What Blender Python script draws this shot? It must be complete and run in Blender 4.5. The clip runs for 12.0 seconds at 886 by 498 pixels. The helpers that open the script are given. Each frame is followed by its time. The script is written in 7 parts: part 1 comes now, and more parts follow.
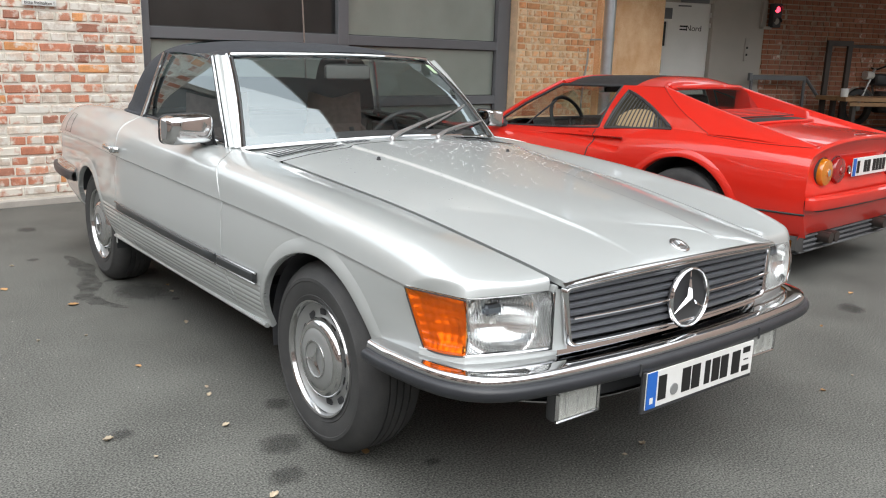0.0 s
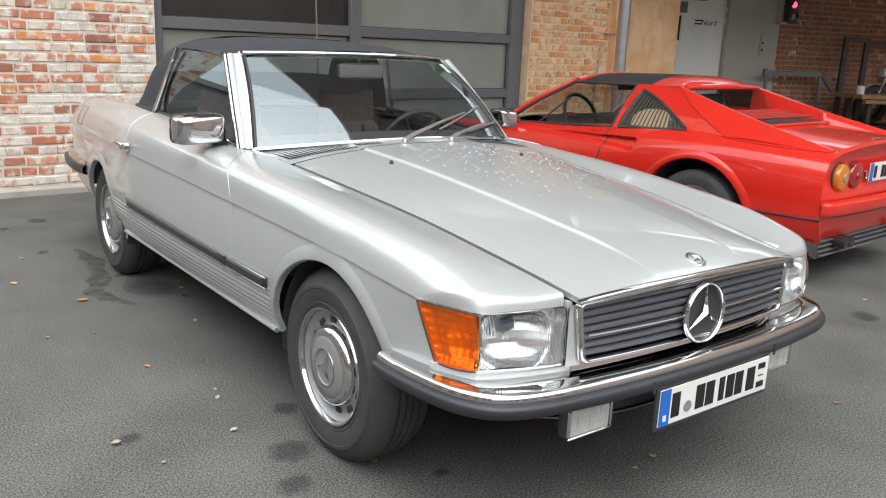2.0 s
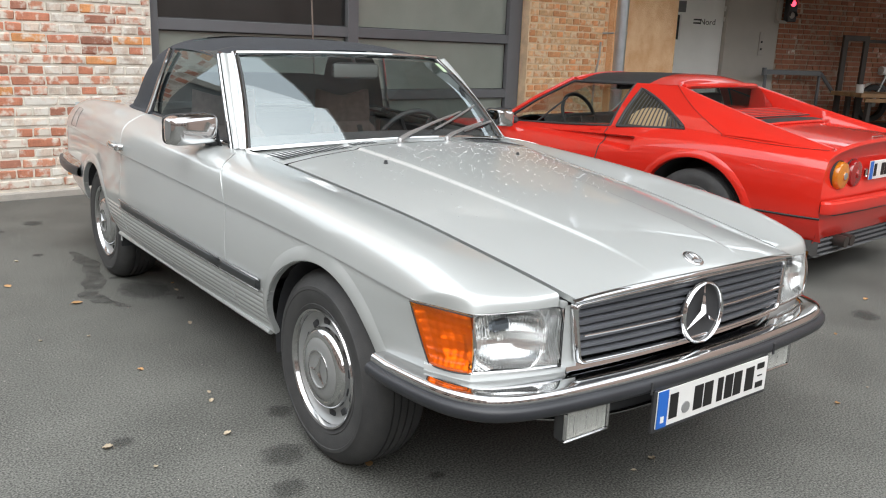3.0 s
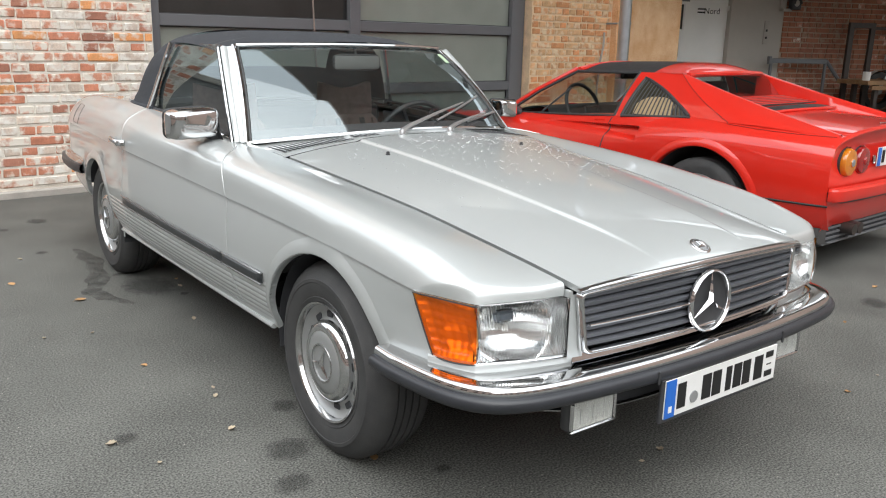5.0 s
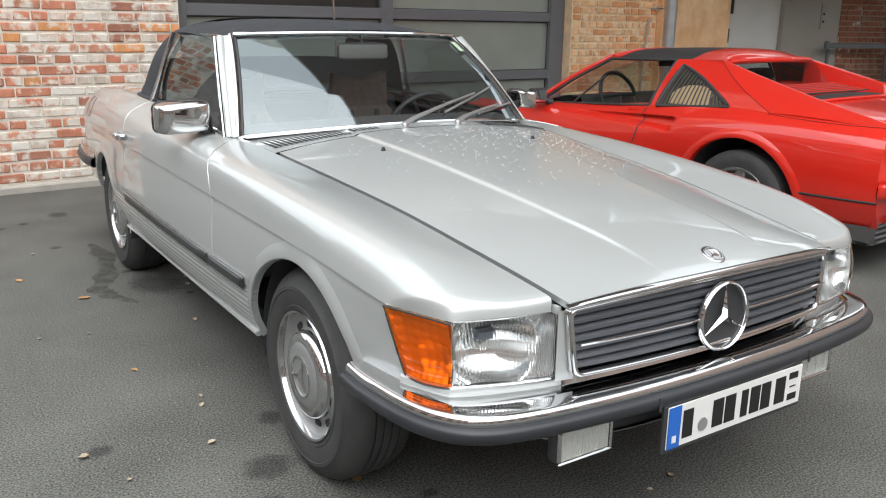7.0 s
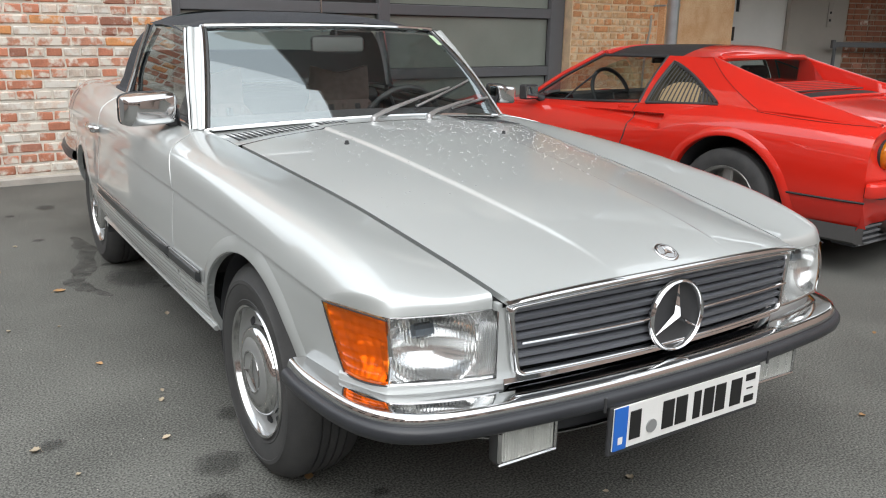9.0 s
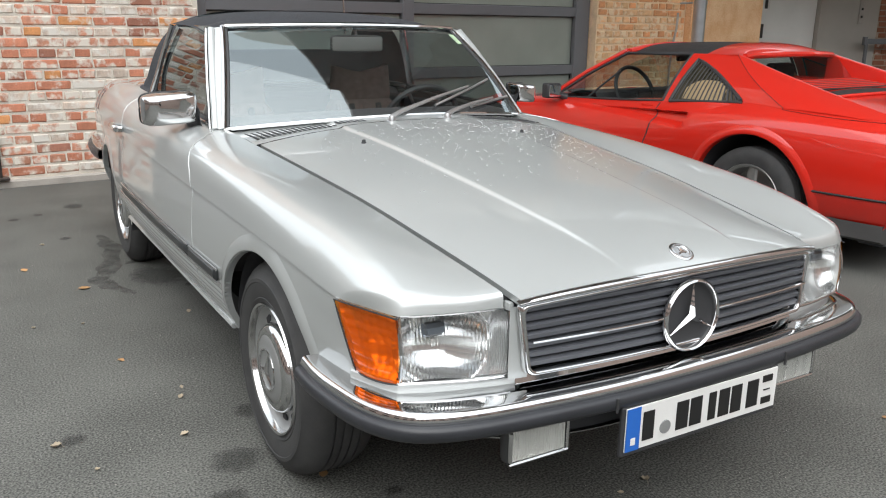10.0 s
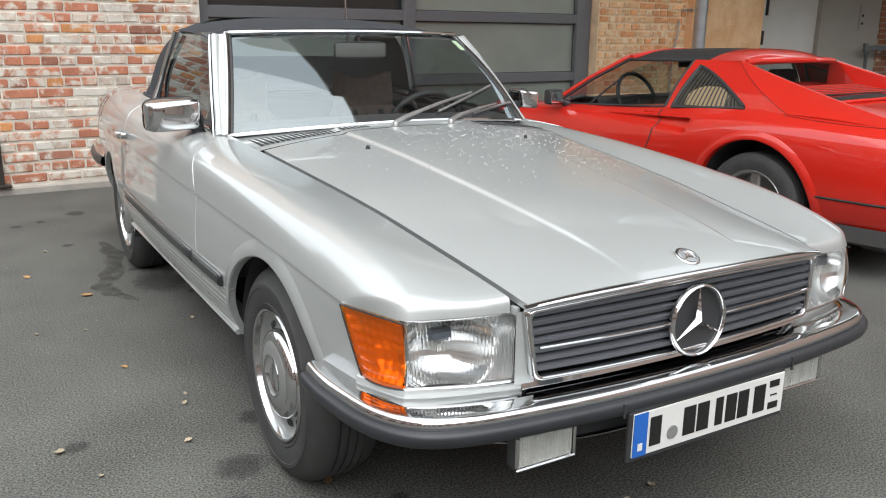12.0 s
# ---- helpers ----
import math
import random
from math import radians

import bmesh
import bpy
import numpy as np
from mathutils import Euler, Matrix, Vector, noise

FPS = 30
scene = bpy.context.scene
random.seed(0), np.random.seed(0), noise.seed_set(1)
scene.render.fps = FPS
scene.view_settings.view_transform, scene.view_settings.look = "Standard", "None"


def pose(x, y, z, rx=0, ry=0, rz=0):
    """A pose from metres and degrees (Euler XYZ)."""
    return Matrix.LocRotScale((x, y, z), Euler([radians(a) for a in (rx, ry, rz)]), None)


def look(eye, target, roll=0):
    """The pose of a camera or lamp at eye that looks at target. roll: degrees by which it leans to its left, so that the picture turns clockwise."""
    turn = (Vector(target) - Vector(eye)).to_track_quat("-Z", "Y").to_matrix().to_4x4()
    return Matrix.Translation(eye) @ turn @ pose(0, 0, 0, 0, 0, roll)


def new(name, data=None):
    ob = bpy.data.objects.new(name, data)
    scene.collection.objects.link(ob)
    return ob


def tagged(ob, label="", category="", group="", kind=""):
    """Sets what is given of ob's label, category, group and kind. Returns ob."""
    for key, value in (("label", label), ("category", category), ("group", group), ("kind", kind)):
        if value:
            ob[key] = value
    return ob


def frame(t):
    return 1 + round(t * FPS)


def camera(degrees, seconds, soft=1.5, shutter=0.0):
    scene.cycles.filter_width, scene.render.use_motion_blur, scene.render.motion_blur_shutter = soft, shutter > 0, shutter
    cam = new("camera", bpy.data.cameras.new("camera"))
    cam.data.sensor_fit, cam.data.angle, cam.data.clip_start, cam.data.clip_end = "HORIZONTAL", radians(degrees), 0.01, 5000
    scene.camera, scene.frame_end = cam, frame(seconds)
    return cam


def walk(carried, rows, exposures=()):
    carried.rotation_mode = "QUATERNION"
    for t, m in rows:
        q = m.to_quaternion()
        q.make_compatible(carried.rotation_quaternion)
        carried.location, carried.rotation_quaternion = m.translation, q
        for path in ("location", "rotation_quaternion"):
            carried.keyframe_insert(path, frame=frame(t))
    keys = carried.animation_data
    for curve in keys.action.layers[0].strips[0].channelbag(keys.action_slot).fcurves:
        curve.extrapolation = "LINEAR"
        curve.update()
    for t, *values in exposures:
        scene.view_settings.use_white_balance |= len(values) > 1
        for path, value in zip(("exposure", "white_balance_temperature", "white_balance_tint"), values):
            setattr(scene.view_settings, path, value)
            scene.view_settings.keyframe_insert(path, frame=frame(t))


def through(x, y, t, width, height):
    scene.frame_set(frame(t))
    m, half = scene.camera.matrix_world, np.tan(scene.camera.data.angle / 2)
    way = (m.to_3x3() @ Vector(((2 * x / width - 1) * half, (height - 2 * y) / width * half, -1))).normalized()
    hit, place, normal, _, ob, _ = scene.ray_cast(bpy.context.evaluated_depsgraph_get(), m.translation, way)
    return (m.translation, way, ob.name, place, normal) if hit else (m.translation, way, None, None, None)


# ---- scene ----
cam = camera(56.2, 12.0, soft=1.1)
PATH = [
    (0, (-2.043, -2.204, 1.251), (-0.843, -0.67, 0.798), 1.7),
    (0.5, (-2.048, -2.205, 1.249), (-0.835, -0.674, 0.82), 2.0),
    (1, (-2.041, -2.182, 1.287), (-0.856, -0.641, 0.818), 1.9),
    (1.5, (-2.037, -2.157, 1.321), (-0.862, -0.607, 0.857), 2.1),
    (2, (-2.027, -2.159, 1.308), (-0.846, -0.618, 0.826), 2.5),
    (2.5, (-2.007, -2.157, 1.303), (-0.821, -0.619, 0.824), 2.5),
    (3, (-1.994, -2.147, 1.298), (-0.814, -0.605, 0.819), 2.2),
    (5, (-1.972, -2.132, 1.28), (-0.805, -0.584, 0.788), 1.4),
    (5.5, (-1.885, -2.118, 1.262), (-0.738, -0.559, 0.757), 1.2),
    (6, (-1.778, -2.078, 1.254), (-0.683, -0.485, 0.742), 0.8),
    (6.5, (-1.722, -2.06, 1.262), (-0.664, -0.444, 0.743), 0.5),
    (7, (-1.695, -2.06, 1.277), (-0.634, -0.447, 0.757), 0.8),
    (7.5, (-1.657, -2.063, 1.268), (-0.584, -0.456, 0.754), 1.3),
    (9.5, (-1.516, -2.128, 1.262), (-0.505, -0.486, 0.73), 1.0),
    (10, (-1.508, -2.132, 1.262), (-0.526, -0.472, 0.733), 0.8),
    (10.5, (-1.507, -2.119, 1.26), (-0.531, -0.453, 0.739), 0.7),
    (11, (-1.511, -2.117, 1.258), (-0.536, -0.449, 0.74), 0.7),
    (11.5, (-1.517, -2.122, 1.26), (-0.537, -0.456, 0.744), 0.7),
    (12, (-1.517, -2.123, 1.255), (-0.534, -0.458, 0.743), 0.7),
]
walk(cam, [(t, look(eye, target, roll)) for t, eye, target, roll in PATH], [(0, 1.16), (5, 1.15), (6.5, 1.13), (7, 1.05), (7.5, 1.02), (9.5, 0.99), (12, 0.99)])

# ---- light: an overcast sky ----
world = bpy.data.worlds.new("sky")
scene.world = world
world.use_nodes = True
wn = world.node_tree.nodes
sky = wn.new("ShaderNodeTexSky")
sky.sky_type, sky.sun_disc = "NISHITA", False
sky.sun_elevation, sky.sun_rotation = radians(58), radians(215)
sky.air_density, sky.dust_density, sky.ozone_density = 1.0, 4.0, 1.0
grey = wn.new("ShaderNodeHueSaturation")
grey.inputs["Saturation"].default_value = 0.35
world.node_tree.links.new(sky.outputs[0], grey.inputs["Color"])
cloud = wn.new("ShaderNodeMix")  # an even layer of cloud over the clear sky
cloud.data_type = "RGBA"
cloud.inputs[0].default_value = 0.7
cloud.inputs[7].default_value = (6.7, 7.1, 7.4, 1)
world.node_tree.links.new(grey.outputs[0], cloud.inputs[6])
world.node_tree.links.new(cloud.outputs[2], wn["Background"].inputs[0])
wn["Background"].inputs[1].default_value = 0.15
sun = new("sun", bpy.data.lights.new("sun", "SUN"))
sun.data.energy, sun.data.angle, sun.data.color = 0.85, radians(85), (1.0, 0.985, 0.96)
sun.matrix_world = look((-3.6, -5.1, 10), (0, 0, 0))


# ---- helpers of this scene ----
def thing(name, label, category, at=(0, 0, 0), turn=0.0, group="", kind=""):
    ob = new(name)
    ob.empty_display_size = 0.1
    ob.matrix_basis = pose(*at, 0, 0, turn)
    return tagged(ob, label, category, group, kind)


def part(name, bm, material, parent=None, label="", smooth=35, kind=""):
    """Links a bmesh as one mesh object under a thing or a part."""
    me = bpy.data.meshes.new(name)
    if bm.faces:
        bmesh.ops.recalc_face_normals(bm, faces=bm.faces)
    bm.to_mesh(me)
    bm.free()
    me.materials.append(material)
    if smooth:
        me.shade_smooth()
        me.set_sharp_from_angle(angle=radians(smooth))
    ob = new(name, me)
    if parent:
        ob.parent = parent
    return tagged(ob, label, "", "", kind)


def raw_part(name, bm, material, parent=None, label="", smooth=40, kind=""):
    """As part(), with the faces' winding left as it is."""
    me = bpy.data.meshes.new(name)
    bm.to_mesh(me)
    bm.free()
    me.materials.append(material)
    if smooth:
        me.shade_smooth()
        me.set_sharp_from_angle(angle=radians(smooth))
    ob = new(name, me)
    if parent:
        ob.parent = parent
    return tagged(ob, label, "", "", kind)


def box(bm, c, s, m=None, bevel=0.0, segs=1):
    mat = (m or Matrix()) @ Matrix.Translation(c) @ Matrix.Diagonal((*s, 1))
    vs = bmesh.ops.create_cube(bm, size=1, matrix=mat)["verts"]
    if bevel:
        es = {e for v in vs for e in v.link_edges}
        bmesh.ops.bevel(bm, geom=list(es), offset=bevel, segments=segs, affect="EDGES", profile=0.6)


def box_bm(c, s, bevel=0.0, m=None, segs=1):
    bm = bmesh.new()
    box(bm, c, s, m, bevel, segs)
    return bm


def grid(bm, fn, us, vs, close_u=False):
    """A sheet of quads through fn(u, v)."""
    rows = [[bm.verts.new(fn(u, v)) for v in vs] for u in us]
    n = len(us)
    for i in range(n if close_u else n - 1):
        a, b = rows[i], rows[(i + 1) % n]
        for j in range(len(vs) - 1):
            bm.faces.new((a[j], b[j], b[j + 1], a[j + 1]))
    return rows


def grid_bm(fn, us, vs, close_u=False):
    bm = bmesh.new()
    grid(bm, fn, us, vs, close_u)
    return bm


def lin(a, b, n):
    return [a + (b - a) * i / (n - 1) for i in range(n)]


def lathe(bm, prof, n=48, m=None, a0=0.0, a1=math.tau):
    """Turns a profile of (radius, along) round the x axis."""
    m = m or Matrix()
    full = abs(a1 - a0 - math.tau) < 1e-6
    angs = [a0 + (a1 - a0) * i / (n if full else n - 1) for i in range(n)]
    grid(bm, lambda a, k: m @ Vector((prof[k][1], prof[k][0] * math.cos(a), prof[k][0] * math.sin(a))), angs, range(len(prof)), full)


def tube(bm, pts, r, n=8, caps=True, flat=1.0, up=(0, 0, 1)):
    """Sweeps a round (or flattened) section along points."""
    pts = [Vector(p) for p in pts]
    rings = []
    for i, p in enumerate(pts):
        d = (pts[min(i + 1, len(pts) - 1)] - pts[max(i - 1, 0)]).normalized()
        s = d.cross(Vector(up))
        s = s.normalized() if s.length > 1e-4 else Vector((1, 0, 0))
        t = s.cross(d).normalized()
        rr = r[i] if isinstance(r, (list, tuple)) else r
        rings.append([bm.verts.new(p + rr * (s * math.cos(a) + t * flat * math.sin(a))) for a in [math.tau * k / n for k in range(n)]])
    for a, b in zip(rings, rings[1:]):
        for k in range(n):
            bm.faces.new((a[k], a[(k + 1) % n], b[(k + 1) % n], b[k]))
    if caps:
        bm.faces.new(rings[0][::-1])
        bm.faces.new(rings[-1])


def tube_bm(pts, r, n=8, **k):
    bm = bmesh.new()
    tube(bm, pts, r, n, **k)
    return bm


def sweep(bm, pts, section, side=None, close=False):
    """Sweeps an open or closed section of (out, up) along points; out is level, to the right of the way."""
    pts = [Vector(p) for p in pts]
    rows = []
    for i, p in enumerate(pts):
        d = pts[min(i + 1, len(pts) - 1)] - pts[max(i - 1, 0)]
        d.z = 0
        d.normalize()
        o = Vector((d.y, -d.x, 0))
        rows.append([bm.verts.new(p + o * a + Vector((0, 0, b))) for a, b in section])
    m = len(section)
    for a, b in zip(rows, rows[1:]):
        for k in range(m if close else m - 1):
            bm.faces.new((a[k], a[(k + 1) % m], b[(k + 1) % m], b[k]))
    if close:
        bm.faces.new(rows[0][::-1])
        bm.faces.new(rows[-1])


def interp(x, xs, ys):
    return float(np.interp(x, xs, ys))


def smooth_at(x, xs, ys):
    """Catmull-Rom through unevenly spaced values."""
    if x <= xs[0]:
        return ys[0]
    if x >= xs[-1]:
        return ys[-1]
    i = max(k for k in range(len(xs) - 1) if xs[k] <= x)
    h = xs[i + 1] - xs[i]
    t = (x - xs[i]) / h

    def slope(k):
        if k == 0 or k == len(xs) - 1:
            j = min(max(k, 1), len(xs) - 1)
            return (ys[j] - ys[j - 1]) / (xs[j] - xs[j - 1])
        return (ys[k + 1] - ys[k - 1]) / (xs[k + 1] - xs[k - 1])

    a, b, t2, t3 = slope(i) * h, slope(i + 1) * h, t * t, t * t * t
    return (2 * t3 - 3 * t2 + 1) * ys[i] + (t3 - 2 * t2 + t) * a + (3 * t2 - 2 * t3) * ys[i + 1] + (t3 - t2) * b


def curve_text(words, size, at, m, material, parent, name, label="", depth=0.0012, align="CENTER", width=1.0):
    """Letters of the built-in font, as a mesh."""
    cu = bpy.data.curves.new(name, "FONT")
    cu.body, cu.size, cu.extrude, cu.align_x, cu.align_y = words, size, depth, align, "CENTER"
    tmp = new(name, cu)
    me = bpy.data.meshes.new_from_object(tmp)
    bpy.data.objects.remove(tmp)
    bpy.data.curves.remove(cu)
    me.transform(m @ Matrix.Translation(at) @ Matrix.Diagonal((width, 1, 1, 1)))
    me.materials.clear()
    me.materials.append(material)
    ob = new(name, me)
    ob.parent = parent
    return tagged(ob, label)


# ---- materials ----
def mat(name, col, rough=0.5, metal=0.0, vary=0.12, scale=6.0, bump=0.0, bscale=200.0, coat=0.0, rvary=0.1, spec=0.5, per_object=0.0, col2=None, detail=6, grain=0.35, span=(0.3, 0.7)):
    """Principled paint with two scales of variation in colour and gloss, and fine relief."""
    m = bpy.data.materials.new(name)
    m.use_nodes = True
    nt = m.node_tree
    n, l = nt.nodes, nt.links
    b = n["Principled BSDF"]
    b.inputs["Metallic"].default_value = metal
    b.inputs["Coat Weight"].default_value = coat
    b.inputs["Coat Roughness"].default_value = 0.04
    b.inputs["Specular IOR Level"].default_value = spec
    co = n.new("ShaderNodeTexCoord")
    big = n.new("ShaderNodeTexNoise")
    big.inputs["Scale"].default_value, big.inputs["Detail"].default_value = scale, detail
    l.new(co.outputs["Object"], big.inputs["Vector"])
    fine = n.new("ShaderNodeTexNoise")
    fine.inputs["Scale"].default_value, fine.inputs["Detail"].default_value = bscale, 3
    l.new(co.outputs["Object"], fine.inputs["Vector"])
    mixf = n.new("ShaderNodeMath")
    mixf.operation = "MULTIPLY_ADD"
    mixf.inputs[1].default_value, mixf.inputs[2].default_value = grain, 0.0
    l.new(fine.outputs[0], mixf.inputs[0])
    add = n.new("ShaderNodeMath")
    add.operation = "MULTIPLY_ADD"
    add.inputs[1].default_value = 1 - grain
    l.new(big.outputs[0], add.inputs[0])
    l.new(mixf.outputs[0], add.inputs[2])
    ramp = n.new("ShaderNodeMapRange")
    ramp.inputs[1].default_value, ramp.inputs[2].default_value = span
    l.new(add.outputs[0], ramp.inputs[0])
    mix = n.new("ShaderNodeMix")
    mix.data_type = "RGBA"
    c2 = col2 or tuple(min(1, c * (1 + vary)) for c in col)
    c1 = col if col2 else tuple(c * (1 - vary) for c in col)
    mix.inputs[6].default_value, mix.inputs[7].default_value = (*c1, 1), (*c2, 1)
    l.new(ramp.outputs[0], mix.inputs[0])
    last = mix.outputs[2]
    if per_object:
        oi = n.new("ShaderNodeObjectInfo")
        mr = n.new("ShaderNodeMapRange")
        mr.inputs[3].default_value, mr.inputs[4].default_value = 1 - per_object, 1 + per_object
        l.new(oi.outputs["Random"], mr.inputs[0])
        hs = n.new("ShaderNodeHueSaturation")
        l.new(last, hs.inputs["Color"])
        l.new(mr.outputs[0], hs.inputs["Value"])
        last = hs.outputs[0]
    l.new(last, b.inputs["Base Color"])
    rr = n.new("ShaderNodeMapRange")
    rr.inputs[1].default_value, rr.inputs[2].default_value = 0.3, 0.7
    rr.inputs[3].default_value, rr.inputs[4].default_value = max(0.01, rough * (1 - rvary)), min(1, rough * (1 + rvary))
    l.new(add.outputs[0], rr.inputs[0])
    l.new(rr.outputs[0], b.inputs["Roughness"])
    if bump:
        bp = n.new("ShaderNodeBump")
        bp.inputs["Strength"].default_value, bp.inputs["Distance"].default_value = 1.0, bump
        l.new(fine.outputs[0], bp.inputs["Height"])
        l.new(bp.outputs[0], b.inputs["Normal"])
    return m


def glass(name, tint=(0.9, 0.95, 0.93), rough=0.0, through=0.92, ior=1.6):
    """A thin pane: part clear, part mirror, by Fresnel."""
    m = bpy.data.materials.new(name)
    m.use_nodes = True
    n, l = m.node_tree.nodes, m.node_tree.links
    n.remove(n["Principled BSDF"])
    t = n.new("ShaderNodeBsdfTransparent")
    t.inputs[0].default_value = (*[c * through for c in tint], 1)
    g = n.new("ShaderNodeBsdfGlossy")
    g.inputs["Roughness"].default_value = rough
    g.inputs["Color"].default_value = (0.86, 0.96, 0.99, 1)
    f0 = ((ior - 1) / (ior + 1)) ** 2
    lw = n.new("ShaderNodeLayerWeight")
    lw.inputs[0].default_value = 0.5
    p5 = n.new("ShaderNodeMath")
    p5.operation = "POWER"
    p5.inputs[1].default_value = 5.0
    l.new(lw.outputs["Facing"], p5.inputs[0])
    f = n.new("ShaderNodeMath")
    f.operation = "MULTIPLY_ADD"
    f.inputs[1].default_value, f.inputs[2].default_value = 1 - f0, f0
    l.new(p5.outputs[0], f.inputs[0])
    mx = n.new("ShaderNodeMixShader")
    l.new(f.outputs[0], mx.inputs[0])
    l.new(t.outputs[0], mx.inputs[1])
    l.new(g.outputs[0], mx.inputs[2])
    l.new(mx.outputs[0], n["Material Output"].inputs[0])
    return m


def lamp_glass(name):
    """Ribbed moulded glass that bends what lies behind it."""
    m = bpy.data.materials.new(name)
    m.use_nodes = True
    n, l = m.node_tree.nodes, m.node_tree.links
    n.remove(n["Principled BSDF"])
    g = n.new("ShaderNodeBsdfGlass")
    g.inputs["IOR"].default_value, g.inputs["Roughness"].default_value = 1.45, 0.01
    l.new(g.outputs[0], n["Material Output"].inputs[0])
    return m


SILVER = mat("silver_paint", (0.505, 0.532, 0.528), 0.40, 0.32, 0.03, 2.0, 0.0, 900, coat=1.0)
SILVER.node_tree.nodes["Principled BSDF"].inputs["Coat IOR"].default_value = 1.75
RED = mat("red_paint", (0.69, 0.024, 0.013), 0.4, 0.0, 0.04, 2.0, coat=0.9, spec=0.15)
RED.node_tree.nodes["Principled BSDF"].inputs["Coat IOR"].default_value = 1.7
SKIRT = mat("grey_skirt", (0.075, 0.073, 0.072), 0.6, 0, 0.15, 12, 0.0004, 300)
RED_GAP = mat("red_gap", (0.16, 0.010, 0.008), 0.6, 0, 0.1, 10)
CHROME = mat("chrome", (0.66, 0.665, 0.67), 0.05, 1.0, 0.03, 8)
DULL_CHROME = mat("brushed_chrome", (0.58, 0.58, 0.58), 0.14, 1.0, 0.05, 20)
RUBBER = mat("rubber", (0.035, 0.036, 0.038), 0.55, 0, 0.2, 15, 0.0004, 400)
BUMPER_RUBBER = mat("bumper_rubber", (0.028, 0.030, 0.035), 0.36, 0, 0.15, 10, 0.0003, 500)
TYRE = mat("tyre_rubber", (0.034, 0.035, 0.037), 0.7, 0, 0.25, 18, 0.0006, 300, col2=(0.066, 0.066, 0.065))
BLACK = mat("black_plastic", (0.04, 0.041, 0.044), 0.5, 0, 0.2, 10)
UNDER = mat("underside", (0.040, 0.042, 0.046), 0.9, 0, 0.2, 10)
FABRIC = mat("black_canvas", (0.036, 0.040, 0.047), 0.92, 0, 0.3, 14, 0.002, 420)
GLASS = glass("car_glass", (0.84, 0.93, 0.96), 0.0, 0.66, 2.0)
SCREEN_GLASS = glass("windscreen_glass", (0.90, 0.95, 0.94), 0.0, 0.95, 2.55)
LAMP_GLASS = lamp_glass("ribbed_lamp_glass")
ORANGE = glass("amber_lens", (0.97, 0.36, 0.045), 0.06, 0.98, 1.5)
WHITE = mat("white_plate", (0.78, 0.78, 0.76), 0.4, 0, 0.03, 20)
INK = mat("black_ink", (0.012, 0.012, 0.012), 0.5, 0, 0.05, 20)
BLUE = mat("blue_band", (0.02, 0.14, 0.55), 0.4, 0, 0.05, 20)
LEATHER = mat("dark_upholstery", (0.07, 0.066, 0.07), 0.6, 0, 0.2, 14, 0.0006, 300)
GRILLE = mat("grille_slats", (0.125, 0.132, 0.148), 0.4, 0.2, 0.1, 10)
ASPHALT = mat("asphalt", (0.034, 0.035, 0.031), 0.8, 0, 0.2, 2.2, 0.0010, 150, col2=(0.180, 0.182, 0.166), rvary=0.1, grain=0.82, span=(0.39, 0.62))
MORTAR = mat("mortar", (0.76, 0.71, 0.62), 0.95, 0, 0.2, 8, 0.004, 120)
PLASTER = mat("ochre_plaster", (0.76, 0.40, 0.18), 0.92, 0, 0.2, 5, 0.010, 60, col2=(0.95, 0.66, 0.40), grain=0.5, span=(0.36, 0.62))
FRAME = mat("grey_window_frame", (0.15, 0.155, 0.165), 0.45, 0, 0.05, 6)
FROST = mat("frosted_pane", (0.28, 0.31, 0.275), 0.12, 0, 0.15, 1.5, coat=0.6)
DARKPANE = mat("dark_pane", (0.026, 0.027, 0.027), 0.05, 0, 0.4, 1.5, spec=0.6)
CONCRETE = mat("concrete_kerb", (0.45, 0.42, 0.38), 0.9, 0, 0.15, 10, 0.002, 120)
WHITE_DOOR = mat("white_door_paint", (0.86, 0.86, 0.83), 0.5, 0, 0.06, 3)
GREY_PANEL = mat("grey_wall_paint", (0.46, 0.43, 0.385), 0.7, 0, 0.08, 3)
ZINC = mat("zinc", (0.5, 0.52, 0.54), 0.35, 0.8, 0.12, 9)
WOOD = mat("wood_plank", (0.30, 0.17, 0.08), 0.6, 0, 0.25, 9, 0.0008, 90)
STEEL = mat("dark_steel", (0.06, 0.05, 0.045), 0.5, 0.4, 0.2, 12)
REFLECTOR_GREY = mat("lamp_housing", (0.86, 0.87, 0.86), 0.22, 0.35, 0.05, 30)
SILVERED = mat("silvered_reflector", (0.86, 0.88, 0.88), 0.09, 0.88, 0.05, 30)
REFLECTOR_DARK = mat("lamp_shield", (0.16, 0.19, 0.22), 0.2, 0.6, 0.05, 30)
FOG_SHELL = mat("fog_shell", (0.07, 0.072, 0.075), 0.4, 0.2, 0.1, 20)
FOG_LENS = mat("fog_glass", (0.88, 0.89, 0.86), 0.16, 0.7, 0.08, 60, coat=1.0)
WIPER = mat("wiper_metal", (0.42, 0.42, 0.42), 0.3, 0.7, 0.1, 30)
RUB = mat("rub_strip", (0.028, 0.032, 0.034), 0.3, 0, 0.15, 10, 0.0002, 500)
MIRROR_BACK = mat("mirror_back", (0.20, 0.20, 0.195), 0.5, 0, 0.05, 30)
UPHOLSTERY = mat("dark_check_upholstery", (0.30, 0.215, 0.19), 0.75, 0, 0.3, 30, 0.001, 200)
STICKER = mat("green_sticker", (0.45, 0.6, 0.4), 0.5, 0, 0.1, 40)


